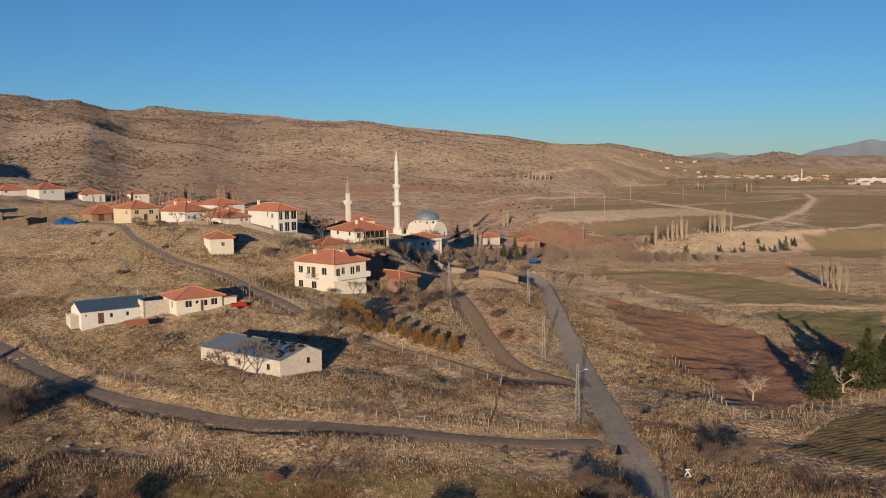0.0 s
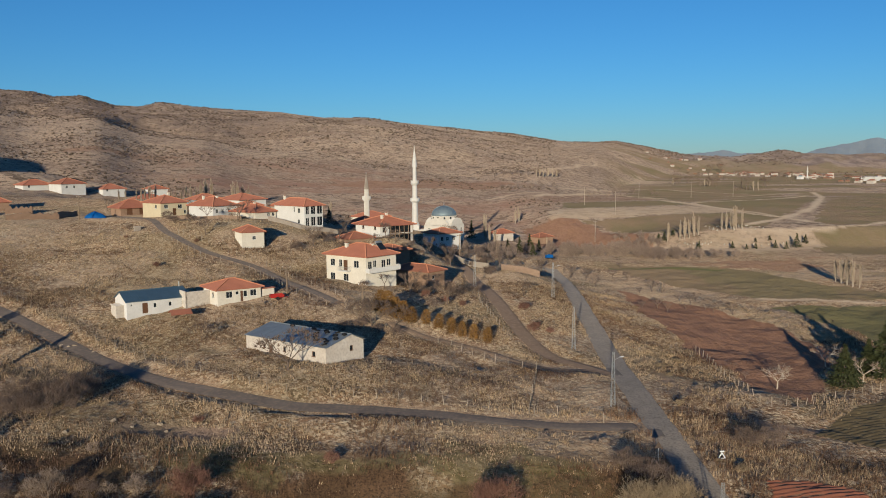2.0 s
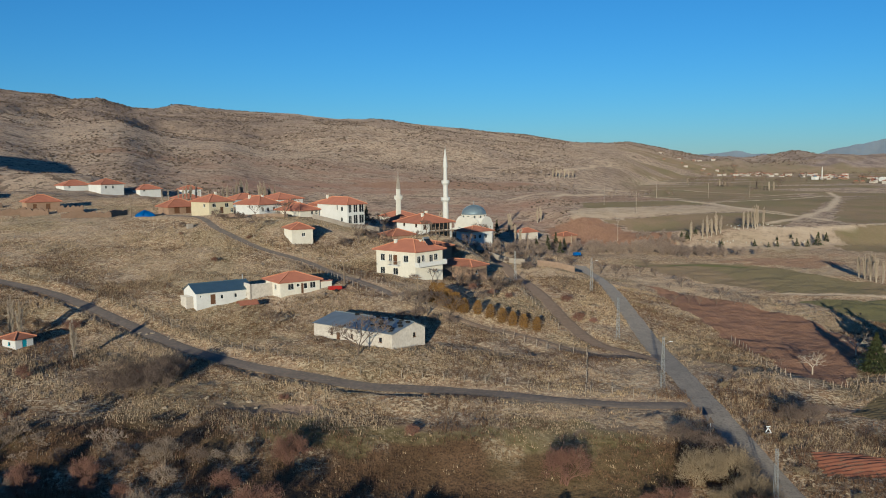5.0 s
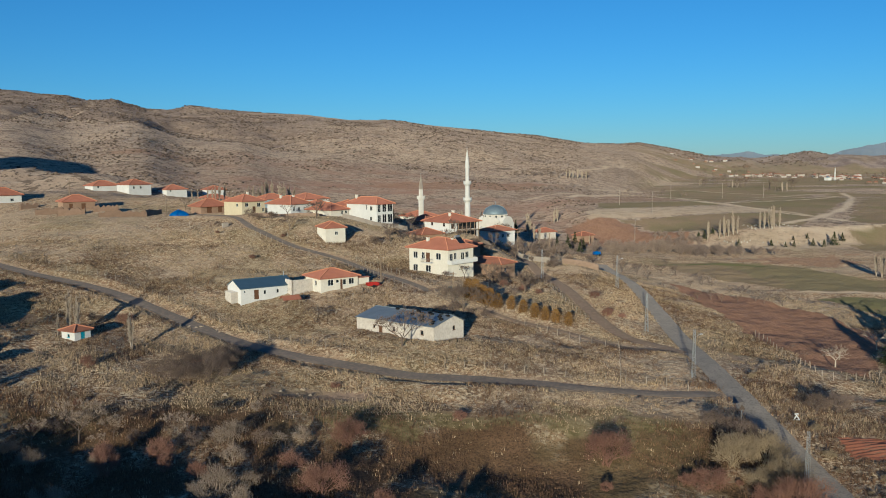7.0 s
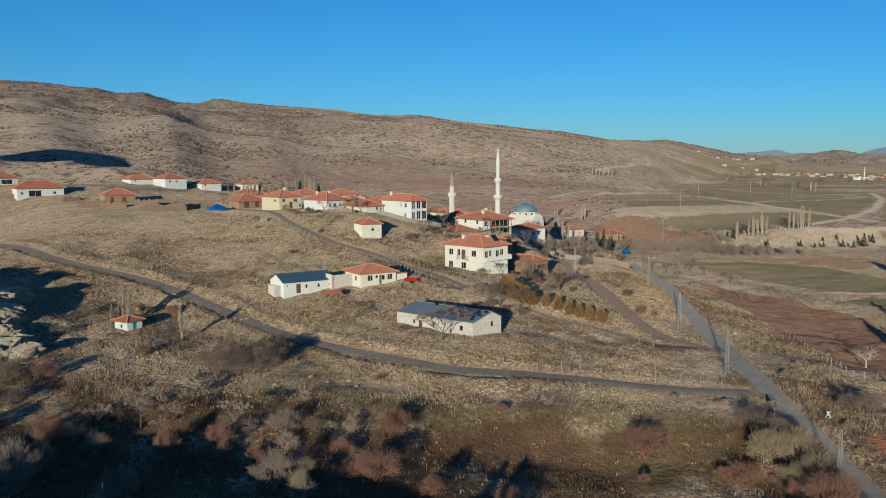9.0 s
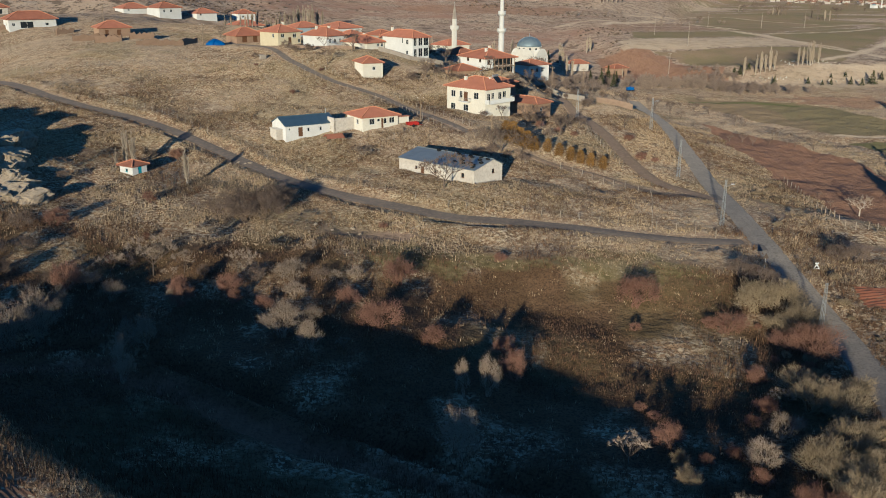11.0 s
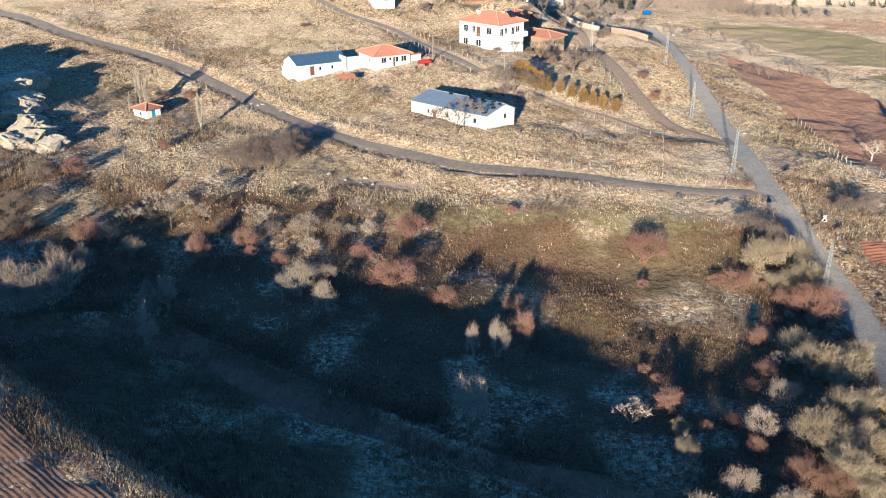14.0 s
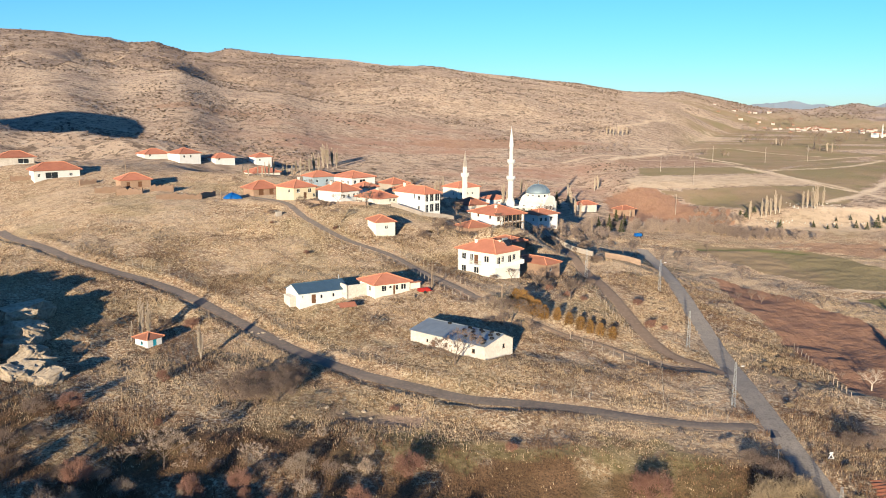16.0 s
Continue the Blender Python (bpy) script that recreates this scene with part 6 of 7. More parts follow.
def bare_tree(seed, height, spread=0.6, up=0.15, trunk=0.28, depth=3, r=None, width=0.022, kids=(3, 4)):
    """Meshes of a leafless tree: limbs and twigs."""
    rng, g, t = random.Random(seed), Geo(), Geo()
    r = r or height * 0.024
    base = Vector((0, 0, -0.3))
    top_ = Vector((rng.gauss(0, 0.05), rng.gauss(0, 0.05), trunk * height))
    g.bar(base, top_, r * 1.25, r, 7)
    for i in range(4):
        a = 2 * math.pi * (i + rng.random() * 0.6) / 4
        d = Vector((math.cos(a) * spread, math.sin(a) * spread, 0.75)).normalized()
        grow(g, top_, d, height * 0.27, r * 0.65, depth - 1, rng, spread * 0.75, up, t, kids)
    return g, t


def poplar(seed, height, fine=0.006):
    """Meshes of a slender leafless poplar: a few upright stems with steep twigs."""
    rng, g, t = random.Random(seed), Geo(), Geo()
    for i in range(6):
        a = 1.25 * i + rng.uniform(-0.5, 0.5)
        foot = Vector((math.cos(a), math.sin(a), 0)) * height * (0.012 if i else 0.0)
        tall = height * (1.0 if i == 0 else rng.uniform(0.72, 0.95))
        tip = Vector((math.cos(a), math.sin(a), 0)) * height * (rng.uniform(0.04, 0.10) if i else 0.0) + Vector((0, 0, tall))
        g.bar(foot - Vector((0, 0, 0.3)), foot.lerp(tip, 0.5), height * 0.009, height * 0.006, 5).bar(foot.lerp(tip, 0.5), tip, height * 0.006, 0.01, 4)
        for _ in range(36):
            s = rng.uniform(0.12, 0.97)
            p, a2 = foot.lerp(tip, s), rng.uniform(0, 6.28)
            long = height * rng.uniform(0.06, 0.13) * (1.15 - 0.6 * s)
            d = Vector((math.cos(a2) * 0.28, math.sin(a2) * 0.28, 1)).normalized()
            g.bar(p, p + d * long, height * 0.0022, height * 0.001, 3)
            for k in (0.3, 0.65, 1.0):
                sprig(t, p + d * long * k, d, long * 0.7, rng, 4, height * fine)
    return g, t


def bush(seed, width=0.007, n=30, lift=0.9, twigs=70):
    """A leafless shrub of about one metre radius: bent stems from the root that end in sprays of fine forked twigs. lift: height of the crown's middle."""
    rng, g = random.Random(seed), Geo()

    def sliver(p, e, w):
        s = e.cross(Vector((rng.gauss(0, 1), rng.gauss(0, 1), rng.gauss(0, 1)))).normalized() * w
        g.face(p - s, p + s, p + e)

    squash, lean = rng.uniform(0.8, 1.1), Vector((rng.gauss(0, 0.12), rng.gauss(0, 0.12), 0))
    for i in range(n):
        a, up = 2.4 * i + rng.uniform(-0.5, 0.5), rng.uniform(-0.5, 1.0)
        reach = rng.uniform(0.45, 0.85) * (1.12 if rng.random() < 0.2 else 1.0)
        flat = math.sqrt(1 - up * up)
        c = Vector((flat * math.cos(a) * reach, flat * math.sin(a) * reach * squash, max(0.16, lift + up * reach * (0.5 + 0.45 * lift)))) + lean * lift
        root = Vector((rng.gauss(0, 0.1), rng.gauss(0, 0.1), -0.1))
        knee = root.lerp(c, 0.5) + Vector((rng.gauss(0, 0.06), rng.gauss(0, 0.06), 0.08))
        sliver(root, (knee - root) * 1.15, width * 2.6)
        sliver(knee, (c - knee) * 1.2, width * 1.8)
        out = ((c - Vector((0, 0, lift * 0.35))).normalized() + Vector((0, 0, 0.45))).normalized()
        for _ in range(twigs):
            p = c + Vector((rng.gauss(0, 0.13), rng.gauss(0, 0.13), rng.gauss(-0.02, 0.11)))
            d = (out + Vector((rng.gauss(0, 0.55), rng.gauss(0, 0.55), rng.gauss(0.05, 0.45)))).normalized()
            e = d * rng.uniform(0.12, 0.36)
            sliver(p, e, width)
            f = (d + Vector((rng.gauss(0, 0.6), rng.gauss(0, 0.6), rng.gauss(0.1, 0.5)))).normalized()
            sliver(p + e * rng.uniform(0.35, 0.7), f * rng.uniform(0.08, 0.2), width * 0.8)
    return g


def conifer(seed, height, wide, n=1500, spray=0.3, round_top=False):
    """Meshes of a conifer: trunk and a ragged cone of drooping sprays."""
    rng, g, t = random.Random(seed), Geo(), Geo()
    g.bar((0, 0, -0.3), (0, 0, height * 0.92), height * 0.02, 0.02, 6)
    for _ in range(n):
        s = rng.random() ** 0.75
        z = height * (0.06 + 0.93 * (1 - s)) if not round_top else height * rng.uniform(0.02, 1)
        rr = wide * s if not round_top else wide * math.sqrt(max(0.02, 1 - (2 * z / height * 0.9 - 0.72) ** 2 / 1.25))
        rr *= (1 + 0.22 * math.sin(z * 7.0 / height * 6 + seed)) * rng.uniform(0.55, 1.08)
        a = rng.uniform(0, 6.28)
        p = Vector((rr * math.cos(a), rr * math.sin(a), z))
        out = Vector((math.cos(a), math.sin(a), rng.gauss(0.75 if round_top else -0.15, 0.3))).normalized()
        side = out.cross(Vector((rng.gauss(0, 0.4), rng.gauss(0, 0.4), 1))).normalized()
        L = spray * rng.uniform(0.6, 1.5)
        t.face(p - out * L - side * L * 0.4, p - out * L + side * L * 0.4, p + out * L * 0.8)
    return g, t


BUSH = {"pale": ([bush(10 + k, 0.0075, 26, 0.85, 60).mesh("pale_bush", TWIG_PALE) for k in range(5)], "leafless pale grey shrub with fine twigs"),
        "yellow": ([bush(20 + k, 0.0075, 40, 0.68, 66).mesh("yellow_bush", TWIG_YELLOW) for k in range(4)], "straw-yellow roadside shrub with dense twigs"),
        "rust": ([bush(30 + k, 0.0075, 32, 0.62, 66).mesh("rust_bush", TWIG_RUST) for k in range(5)], "rounded rust-red shrub in dry grass"),
        "stream": ([bush(46 + k, 0.016, 22, 1.0, 26).mesh("stream_bush", TWIG_STREAM) for k in range(4)], "leafless beige shrub among fields and stream banks"),
        "grey": ([bush(40 + k, 0.0065, 30, 0.8, 56).mesh("grey_bush", TWIG_GREY) for k in range(4)], "leafless purple-grey shrub thicket")}


def plant_bushes(kind, rows, seed, usual=1.0, group=""):
    """rows: place, radius and, for some, the height against the radius."""
    meshes, label = BUSH[kind]
    rng = random.Random(seed)
    for i, (x, y, r, *own) in enumerate(rows):
        ob = new("bush", meshes[i % len(meshes)])
        k, tall = r * rng.uniform(0.95, 1.15), own[0] if own else usual
        ob.matrix_basis = pose(x, y, top(x, y), rng.gauss(0, 3), rng.gauss(0, 3), rng.uniform(0, 360)) @ Matrix.Diagonal((k, k, k * tall * rng.uniform(0.85, 1.15), 1))
        tagged(ob, label, "bush", group or kind + " bushes")


def thicket(kind, rows, seed, tall, label):
    """Many shrubs grown into one another, as one mesh."""
    meshes, rng, V = BUSH[kind][0], random.Random(seed), []
    shapes = []
    for me in meshes:
        co = np.empty(len(me.vertices) * 3)
        me.vertices.foreach_get("co", co)
        shapes.append(co.reshape(-1, 3))
    for i, (x, y, r) in enumerate(rows):
        co = shapes[i % len(shapes)]
        a, z = rng.uniform(0, 6.28), top(x, y)
        c, s = math.cos(a) * r, math.sin(a) * r
        V.append(np.stack([x + co[:, 0] * c - co[:, 1] * s, y + co[:, 0] * s + co[:, 1] * c, z + co[:, 2] * r * tall * rng.uniform(0.8, 1.3)], -1))
    V = np.concatenate(V)
    g = Geo()
    g.v, g.f = V.tolist(), np.arange(len(V)).reshape(-1, 3).tolist()
    return tagged(new("thicket", g.mesh("thicket", meshes[0].materials[0])), label, "thicket", kind="stuff")


plant_bushes("pale", PALE_BUSHES, 1, 0.8)
plant_bushes("yellow", YELLOW_BUSHES, 2, 0.85)
plant_bushes("rust", RUST_BUSHES, 3, 0.9)
plant_bushes("grey", GREY_BUSHES, 4, 0.8)


def strewn(seed, n, areas, r0, r1):
    """Places strewn over round areas (x, y, rx, ry), clear of the roads and houses."""
    rng, out = random.Random(seed), []
    while len(out) < n:
        cx, cy, rx, ry = areas[len(out) % len(areas)]
        x, y = cx + rng.gauss(0, rx), cy + rng.gauss(0, ry)
        if road_gap(np.array([x]), np.array([y]))[0] < 3:
            x += 5
        if all(math.hypot(x - o.location.x, y - o.location.y) > 6.5 for o in HOUSES):
            out.append((x, y, rng.uniform(r0, r1)))
    return out


HOUSES = [o for o in scene.objects if o.name.split(".")[0] in ("house", "barn", "mosque", "hut")]
GARDENS = [(-10, 178, 9, 7), (-14, 222, 8, 5), (-5, 250, 5, 14), (-38, 222, 6, 7), (-70, 232, 12, 5), (-32, 250, 6, 8), (12, 262, 8, 14), (-15, 270, 10, 10), (-42, 270, 8, 10)]
plant_bushes("grey", strewn(71, 60, GARDENS, 0.8, 1.9), 21, 0.8, "leafless garden shrubs")
plant_bushes("rust", strewn(72, 14, [(-3, 168, 7, 8), (-60, 200, 20, 12), (-75, 100, 12, 8), (8, 160, 4, 8)], 0.6, 1.2), 22, 0.9, "scattered rust shrubs")
thicket("pale", strewn(73, 46, [(32, 175, 4, 30), (36, 128, 4, 10), (33, 230, 3, 20), (27, 84, 3, 8), (-95, 112, 12, 8), (14, 100, 4, 3)], 0.35, 0.8), 23, 0.6, "pale dry shrubs along the road verges")
plant_bushes("yellow", strewn(74, 26, [(33, 165, 3, 25), (29, 92, 2, 8), (28, 72, 2, 8)], 0.4, 0.9), 24, 0.7, "straw shrubs along the verges")
plant_bushes("yellow", strewn(84, 12, [(16, 58, 2.5, 5), (15, 44, 2.5, 5), (12, 38, 3, 3), (18, 74, 2, 5)], 0.6, 1.2), 34, 1.0, "roadside thicket")
plant_bushes("rust", strewn(85, 8, [(13, 62, 3, 7), (11, 40, 3, 4), (17, 80, 2, 5)], 0.6, 1.2), 35, 1.0, "roadside thicket, red twigs")
near_stream = random.Random(86)
BELT = [(x + near_stream.gauss(0, 4.5), y + near_stream.gauss(0, 3.0), r * near_stream.uniform(0.3, 0.75)) for x, y, r in STREAM_BUSHES for _ in range(7)]
thicket("stream", BELT, 36, 1.0, "leafless beige and purple thicket along the stream bed")


def plant_trees(name, rows, variants, bark, twig, label, seed, crown="crown", high=2.0, group=""):
    """Trees of a few shapes, one metre high by design, scaled to their crowns' radius."""
    rng = random.Random(seed)
    meshes = [(g.mesh("trunk", bark), t.mesh(crown, twig)) for g, t in variants]
    for i, (x, y, r) in enumerate(rows):
        k = r * high * rng.uniform(0.92, 1.1)
        m = pose(x, y, top(x, y), rng.gauss(0, 2), rng.gauss(0, 2), rng.uniform(0, 360)) @ Matrix.Diagonal((k, k, k, 1))
        ob = thing(name, m, label, "tree", group or name + "s")
        a, b = meshes[i % len(meshes)]
        part("trunk", a, bark, ob)
        part(crown, b, twig, ob)


def scaled(pair, k):
    for g in pair:
        g.v = [(x * k, y * k, z * k) for x, y, z in g.v]
    return pair


plant_trees("bare_tree", BARE_TREES, [scaled(bare_tree(60 + k, 6.0, 0.85, depth=4, trunk=0.14, r=0.11), 1 / 6) for k in range(3)], BARK, TWIG_GREY, "leafless fruit tree with spreading grey branches", 8, high=1.7)
plant_trees("bare_tree", HOLLOW_TREES, [scaled(bare_tree(55 + k, 4.0, 0.7, depth=4, trunk=0.28, r=0.045, width=0.014), 1 / 4) for k in range(3)], BARK, TWIG_PALE, "small leafless tree with fine reddish-pale twigs", 28, high=2.1, group="small trees of the hollow")
plant_trees("bare_tree", strewn(75, 44, GARDENS + [(20, 270, 8, 12), (28, 285, 8, 10)] + [(-90, 280, 14, 10), (-60, 270, 10, 8)], 1.6, 2.8), [scaled(bare_tree(64 + k, 6.0, 0.6, depth=3), 1 / 6) for k in range(3)], BARK, TWIG_GREY, "leafless garden tree among the houses", 26, high=2.0, group="garden trees")
plant_trees("orchard_tree", ORCHARD_TREES + [(x, y, 0.9 * r) for x, y, r in ORCHARD_SHRUBS], [scaled(bare_tree(70 + k, 5.0, 0.8, depth=3), 1 / 5) for k in range(3)], BARK, TWIG_GREY, "leafless orchard tree beside a ploughed field", 9, high=1.7)
plant_trees("walnut_tree", WHITE_TREES, [scaled(bare_tree(80 + k, 5.0, 0.9, depth=3, r=0.12), 1 / 5) for k in range(2)], PALEBARK, TWIG_PALE, "leafless tree with white-limed trunk and limbs", 10, high=1.9)
plant_trees("poplar", POPLARS, [scaled(poplar(90 + k, 12.0), 1 / 12) for k in range(3)], PALEBARK, TWIG_POPLAR, "tall slender leafless poplar with pale twigs", 11, high=2.0)
plant_trees("poplar", BACK_POPLARS, [scaled(poplar(95 + k, 12.0, 0.009), 1 / 12) for k in range(2)], PALEBARK, TWIG_POPLAR, "leafless poplar in a row behind the village", 12, high=2.8, group="poplars behind the village")
HUT_POPLARS = [(-92.8, 134.6, 4.2), (-91.6, 135.2, 3.6), (-93.6, 131.6, 1.9), (-77.4, 125.0, 3.4)]
plant_trees("poplar", HUT_POPLARS, [scaled(poplar(98 + k, 9.0), 1 / 9) for k in range(2)], PALEBARK, TWIG_POPLAR, "thin leafless poplar beside the pump house", 13, high=2.0, group="poplars by the pump house")
PLAIN_POPLARS = [(x, y, 5.0) for x, y in ((102, 1042), (106, 1044), (110, 1043), (117, 1054), (124, 1064), (131, 1077), (334, 1311), (336, 1311), (354, 1212), (358, 1210), (360, 1208), (366, 1052), (367, 1039))]
plant_trees("poplar", PLAIN_POPLARS, [scaled(poplar(101 + k, 12.0, 0.03), 1 / 12) for k in range(2)], PALEBARK, TWIG_POPLAR, "distant leafless poplar at a field border", 16, high=2.1, group="poplars of the plain")
HEDGE = [(170, 1008), (137, 855), (132, 808), (151, 839), (167, 892), (160, 839), (173, 886), (169, 850), (212, 1032), (203, 972), (224, 969), (224, 949), (31, 1074), (40, 1061), (49, 1059), (60, 1056), (64, 1044), (71, 1041), (78, 1050), (85, 1045), (92, 1046), (52, 790), (61, 826), (73, 842), (77, 837), (89, 877), (109, 921), (348, 1214), (346, 1058), (356, 1075), (374, 1089)]
plant_bushes("stream", [(x, y, 2.3 + 0.7 * math.sin(x)) for x, y in HEDGE], 17, 0.9, "shrubs on the field borders")
RIGHT_POPLARS = [(117.3, 267.2, 3.9), (117.2, 263.0, 4.2), (117.2, 259.0, 4.5), (117.6, 256.0, 4.6), (118.8, 254.3, 4.0)]
plant_trees("poplar", RIGHT_POPLARS, [scaled(poplar(104 + k, 12.0), 1 / 12) for k in range(2)], PALEBARK, TWIG_POPLAR, "tall leafless poplar in the open fields", 14, high=2.0, group="poplars in the fields")
plant_trees("field_tree", FAR_TREES, [scaled(bare_tree(110 + k, 5.0, 0.6, depth=3, width=0.06), 1 / 5) for k in range(2)], BARK, TWIG_GREY, "distant leafless tree in the plain", 15, high=2.0)
plant_trees("pine_tree", PINES, [scaled(conifer(120 + k, 6.0, 2.3, 3600, 0.24), 1 / 6) for k in range(2)], BARK, NEEDLE, "dark green conifer with drooping branches", 16, high=2.9)
plant_trees("cypress", CEMETERY_CONIFERS, [scaled(conifer(130 + k, 4.0, 1.5, 500, 0.26), 1 / 4) for k in range(2)], BARK, NEEDLE, "small dark conifer among gravestones", 17, high=1.45)
plant_trees("pine_tree", VILLAGE_PINES, [scaled(conifer(140 + k, 6.0, 1.6, 700, 0.3), 1 / 6) for k in range(2)], BARK, NEEDLE, "dark conifer in a village garden", 18, high=2.4, group="garden conifers")
plant_trees("thuja", THUJAS, [scaled(conifer(150 + k, 3.0, 1.0, 1300, 0.14, True), 1 / 3) for k in range(3)], BARK, THUJA, "ochre-brown columnar conifer in a hedge row", 19, crown="crown", high=2.15)
# trees west of the hollow, whose shadows fall across its flank
BEHIND = [(-84.0, 36.0, 1.3), (-88.0, 43.0, 1.6), (-92.0, 52.0, 1.7), (-99.0, 58.0, 1.9), (-95.0, 40.0, 1.9), (-104.0, 48.0, 2.1), (-108.0, 62.0, 2.2), (-112.0, 52.0, 2.2), (-101.0, 70.0, 1.6), (-110.0, 78.0, 1.9), (-96.5, 62.0, 1.7), (-93.0, 58.5, 1.4), (-105.0, 66.0, 2.0), (-89.5, 47.0, 1.6), (-100.0, 52.0, 1.9)]
plant_trees("pine_tree", BEHIND, [scaled(conifer(160 + k, 6.0, 1.9, 900, 0.3), 1 / 6) for k in range(2)], BARK, NEEDLE, "dark conifer on the slope above the hollow", 20, high=2.2, group="conifers on the slope")


def grass(name, seed, n, mat, label, share, tall, wide, near, far_, spread=0.26):
    """Tufts of dry growth over the open ground, in patches. share: how much of the ground at x, y it takes."""
    rs = np.random.RandomState(seed)
    far = near + (far_ - near) * rs.rand(n) ** 0.8
    turn = np.radians(rs.uniform(-33, 36, n))
    x, y = -20 + far * np.sin(turn), -60 + far * np.cos(turn)
    keep = (road_gap(x, y) > 2.2) & (rs.rand(n) < share(x, y))
    for f in (REDFIELD, REDNEAR, DARKFIELD, F8, GREENSTRIP, F9, BARESTRIP, TERRACE):
        keep &= within(x, y, f) < 0.5
    for bx, by, br in ((-24.8, 187.1, 8), (-62.9, 160.6, 7), (-46.4, 163.6, 6), (-29.2, 134.6, 7), (-89.9, 131, 3), (-23.3, 238, 8), (-12.6, 200.5, 5)):
        keep &= np.hypot(x - bx, y - by) > br
    x, y = x[keep], y[keep]
    z = ground(x, y)
    m, blades = len(x), 6
    high = tall * (0.5 + 0.75 * rs.rand(m)) * (0.7 + 0.9 * np.clip(fbm(x / 14, y / 14, 52, 2) + 0.2, 0, 1))
    V = np.empty((m, blades, 3, 3))
    for b in range(blades):
        a = rs.uniform(0, 6.28, m)
        lean = rs.uniform(0.1, 0.75, m) * high
        ox, oy = rs.normal(0, spread, m), rs.normal(0, spread, m)
        wid = wide * rs.uniform(0.7, 1.3, m)
        sx, sy = -np.sin(a) * wid, np.cos(a) * wid
        V[:, b, 0] = np.stack([x + ox - sx, y + oy - sy, z - 0.06], -1)
        V[:, b, 1] = np.stack([x + ox + sx, y + oy + sy, z - 0.06], -1)
        V[:, b, 2] = np.stack([x + ox + np.cos(a) * lean, y + oy + np.sin(a) * lean, z + high * rs.uniform(0.6, 1.15, m)], -1)
    V = V.reshape(-1, 3)
    me = bpy.data.meshes.new(name)
    me.vertices.add(len(V))
    me.vertices.foreach_set("co", V.ravel())
    me.loops.add(len(V))
    me.loops.foreach_set("vertex_index", np.arange(len(V)))
    me.polygons.add(len(V) // 3)
    me.polygons.foreach_set("loop_start", np.arange(0, len(V), 3))
    me.polygons.foreach_set("loop_total", np.full(len(V) // 3, 3))
    me.update(calc_edges=True)
    me.materials.append(mat)
    tagged(new(name, me), label, "grass", kind="stuff")


def hollow(x, y):
    """The rank field between the lane and the hollow. Carried west to darken the flank in place of missing shadow."""
    return smooth(100, 92, y + 2 * fbm(x / 6, y / 6, 15, 2)) * smooth(-110, -90, x)


grass("dry_grass", 5, 190000, STRAW, "tufts of dry straw-coloured grass on the slopes", lambda x, y: np.clip(0.15 + 2.2 * (fbm(x / 9, y / 9, 51, 3) + 0.18), 0, 1) * (1 - 0.93 * hollow(x, y)), 0.46, 0.042, 45, 300)
grass("dead_weeds", 6, 150000, WEEDS, "brown stalks of dead weeds in patches", lambda x, y: np.clip(0.1 + 2.4 * (fbm(x / 11, y / 11, 57, 3) + 0.05) + 0.8 * hollow(x, y), 0, 1), 0.6, 0.03, 45, 280)

RIM = lambda x, y: smooth(2.0, 0.9, np.abs((x + 64) * 0.58 + (y - 34.5) * 0.815 + 0.9)) * (y < 60)
grass("rim_grass", 9, 160000, STRAW, "tall dry grass along the rim of the ploughed terrace", lambda x, y: RIM(x, y) * (x > -90) * (x < -25), 0.3, 0.04, 55, 125)


def scrub():
    """Low dark scrub scattered over the far hills."""
    rs = np.random.RandomState(8)
    n = 95000
    far, turn = 470 + 3100 * rs.rand(n) ** 1.1, np.radians(rs.uniform(-36, 22, n))
    x, y = far * np.sin(turn), far * np.cos(turn)
    keep = fbm(x / 90, y / 90, 61, 3) + 0.25 * smooth(900, 1500, far) * np.maximum(smooth(-5, -20, np.degrees(turn)), smooth(8, 12, np.degrees(turn)) * smooth(2200, 2500, far)) - 0.12 * smooth(1500, 800, far) > rs.uniform(-0.2, 0.35, n)
    keep &= ~((np.degrees(turn) > 7) & (far < 2500))
    x, y, far = x[keep], y[keep], far[keep]
    z = ground(x, y)
    m = len(x)
    r = rs.uniform(0.4, 1.2, m) ** 1.6 * (0.55 + far / 1700)
    a = 6.28 * np.arange(5) / 5 + rs.rand(m, 1) * 6.28 + rs.uniform(-0.4, 0.4, (m, 5))
    V = np.empty((m, 11, 3))
    for ring, (wide, high) in enumerate(((0.9, -0.25), (1.0, 0.5))):
        reach = r[:, None] * wide * rs.uniform(0.65, 1.3, (m, 5))
        V[:, 5 * ring : 5 * ring + 5] = np.stack([x[:, None] + reach * np.cos(a), y[:, None] + reach * np.sin(a), z[:, None] + r[:, None] * high * rs.uniform(0.7, 1.2, (m, 5))], -1)
    V[:, 10] = np.stack([x + rs.normal(0, 0.15, m) * r, y + rs.normal(0, 0.15, m) * r, z + r * rs.uniform(0.7, 1.0, m)], -1)
    k = np.arange(m) * 11
    F = [f for j in range(5) for f in (np.stack([k + j, k + (j + 1) % 5, k + 5 + (j + 1) % 5], -1), np.stack([k + j, k + 5 + (j + 1) % 5, k + 5 + j], -1), np.stack([k + 5 + j, k + 5 + (j + 1) % 5, k + 10], -1))]
    F = np.concatenate(F)
    g = Geo()
    g.v, g.f = V.reshape(-1, 3).tolist(), F.reshape(-1, 3).tolist()
    tagged(new("hill_scrub", g.mesh("hill_scrub", SCRUB)), "low dark thorn scrub dotted over the hills", "scrub", kind="stuff")


scrub()

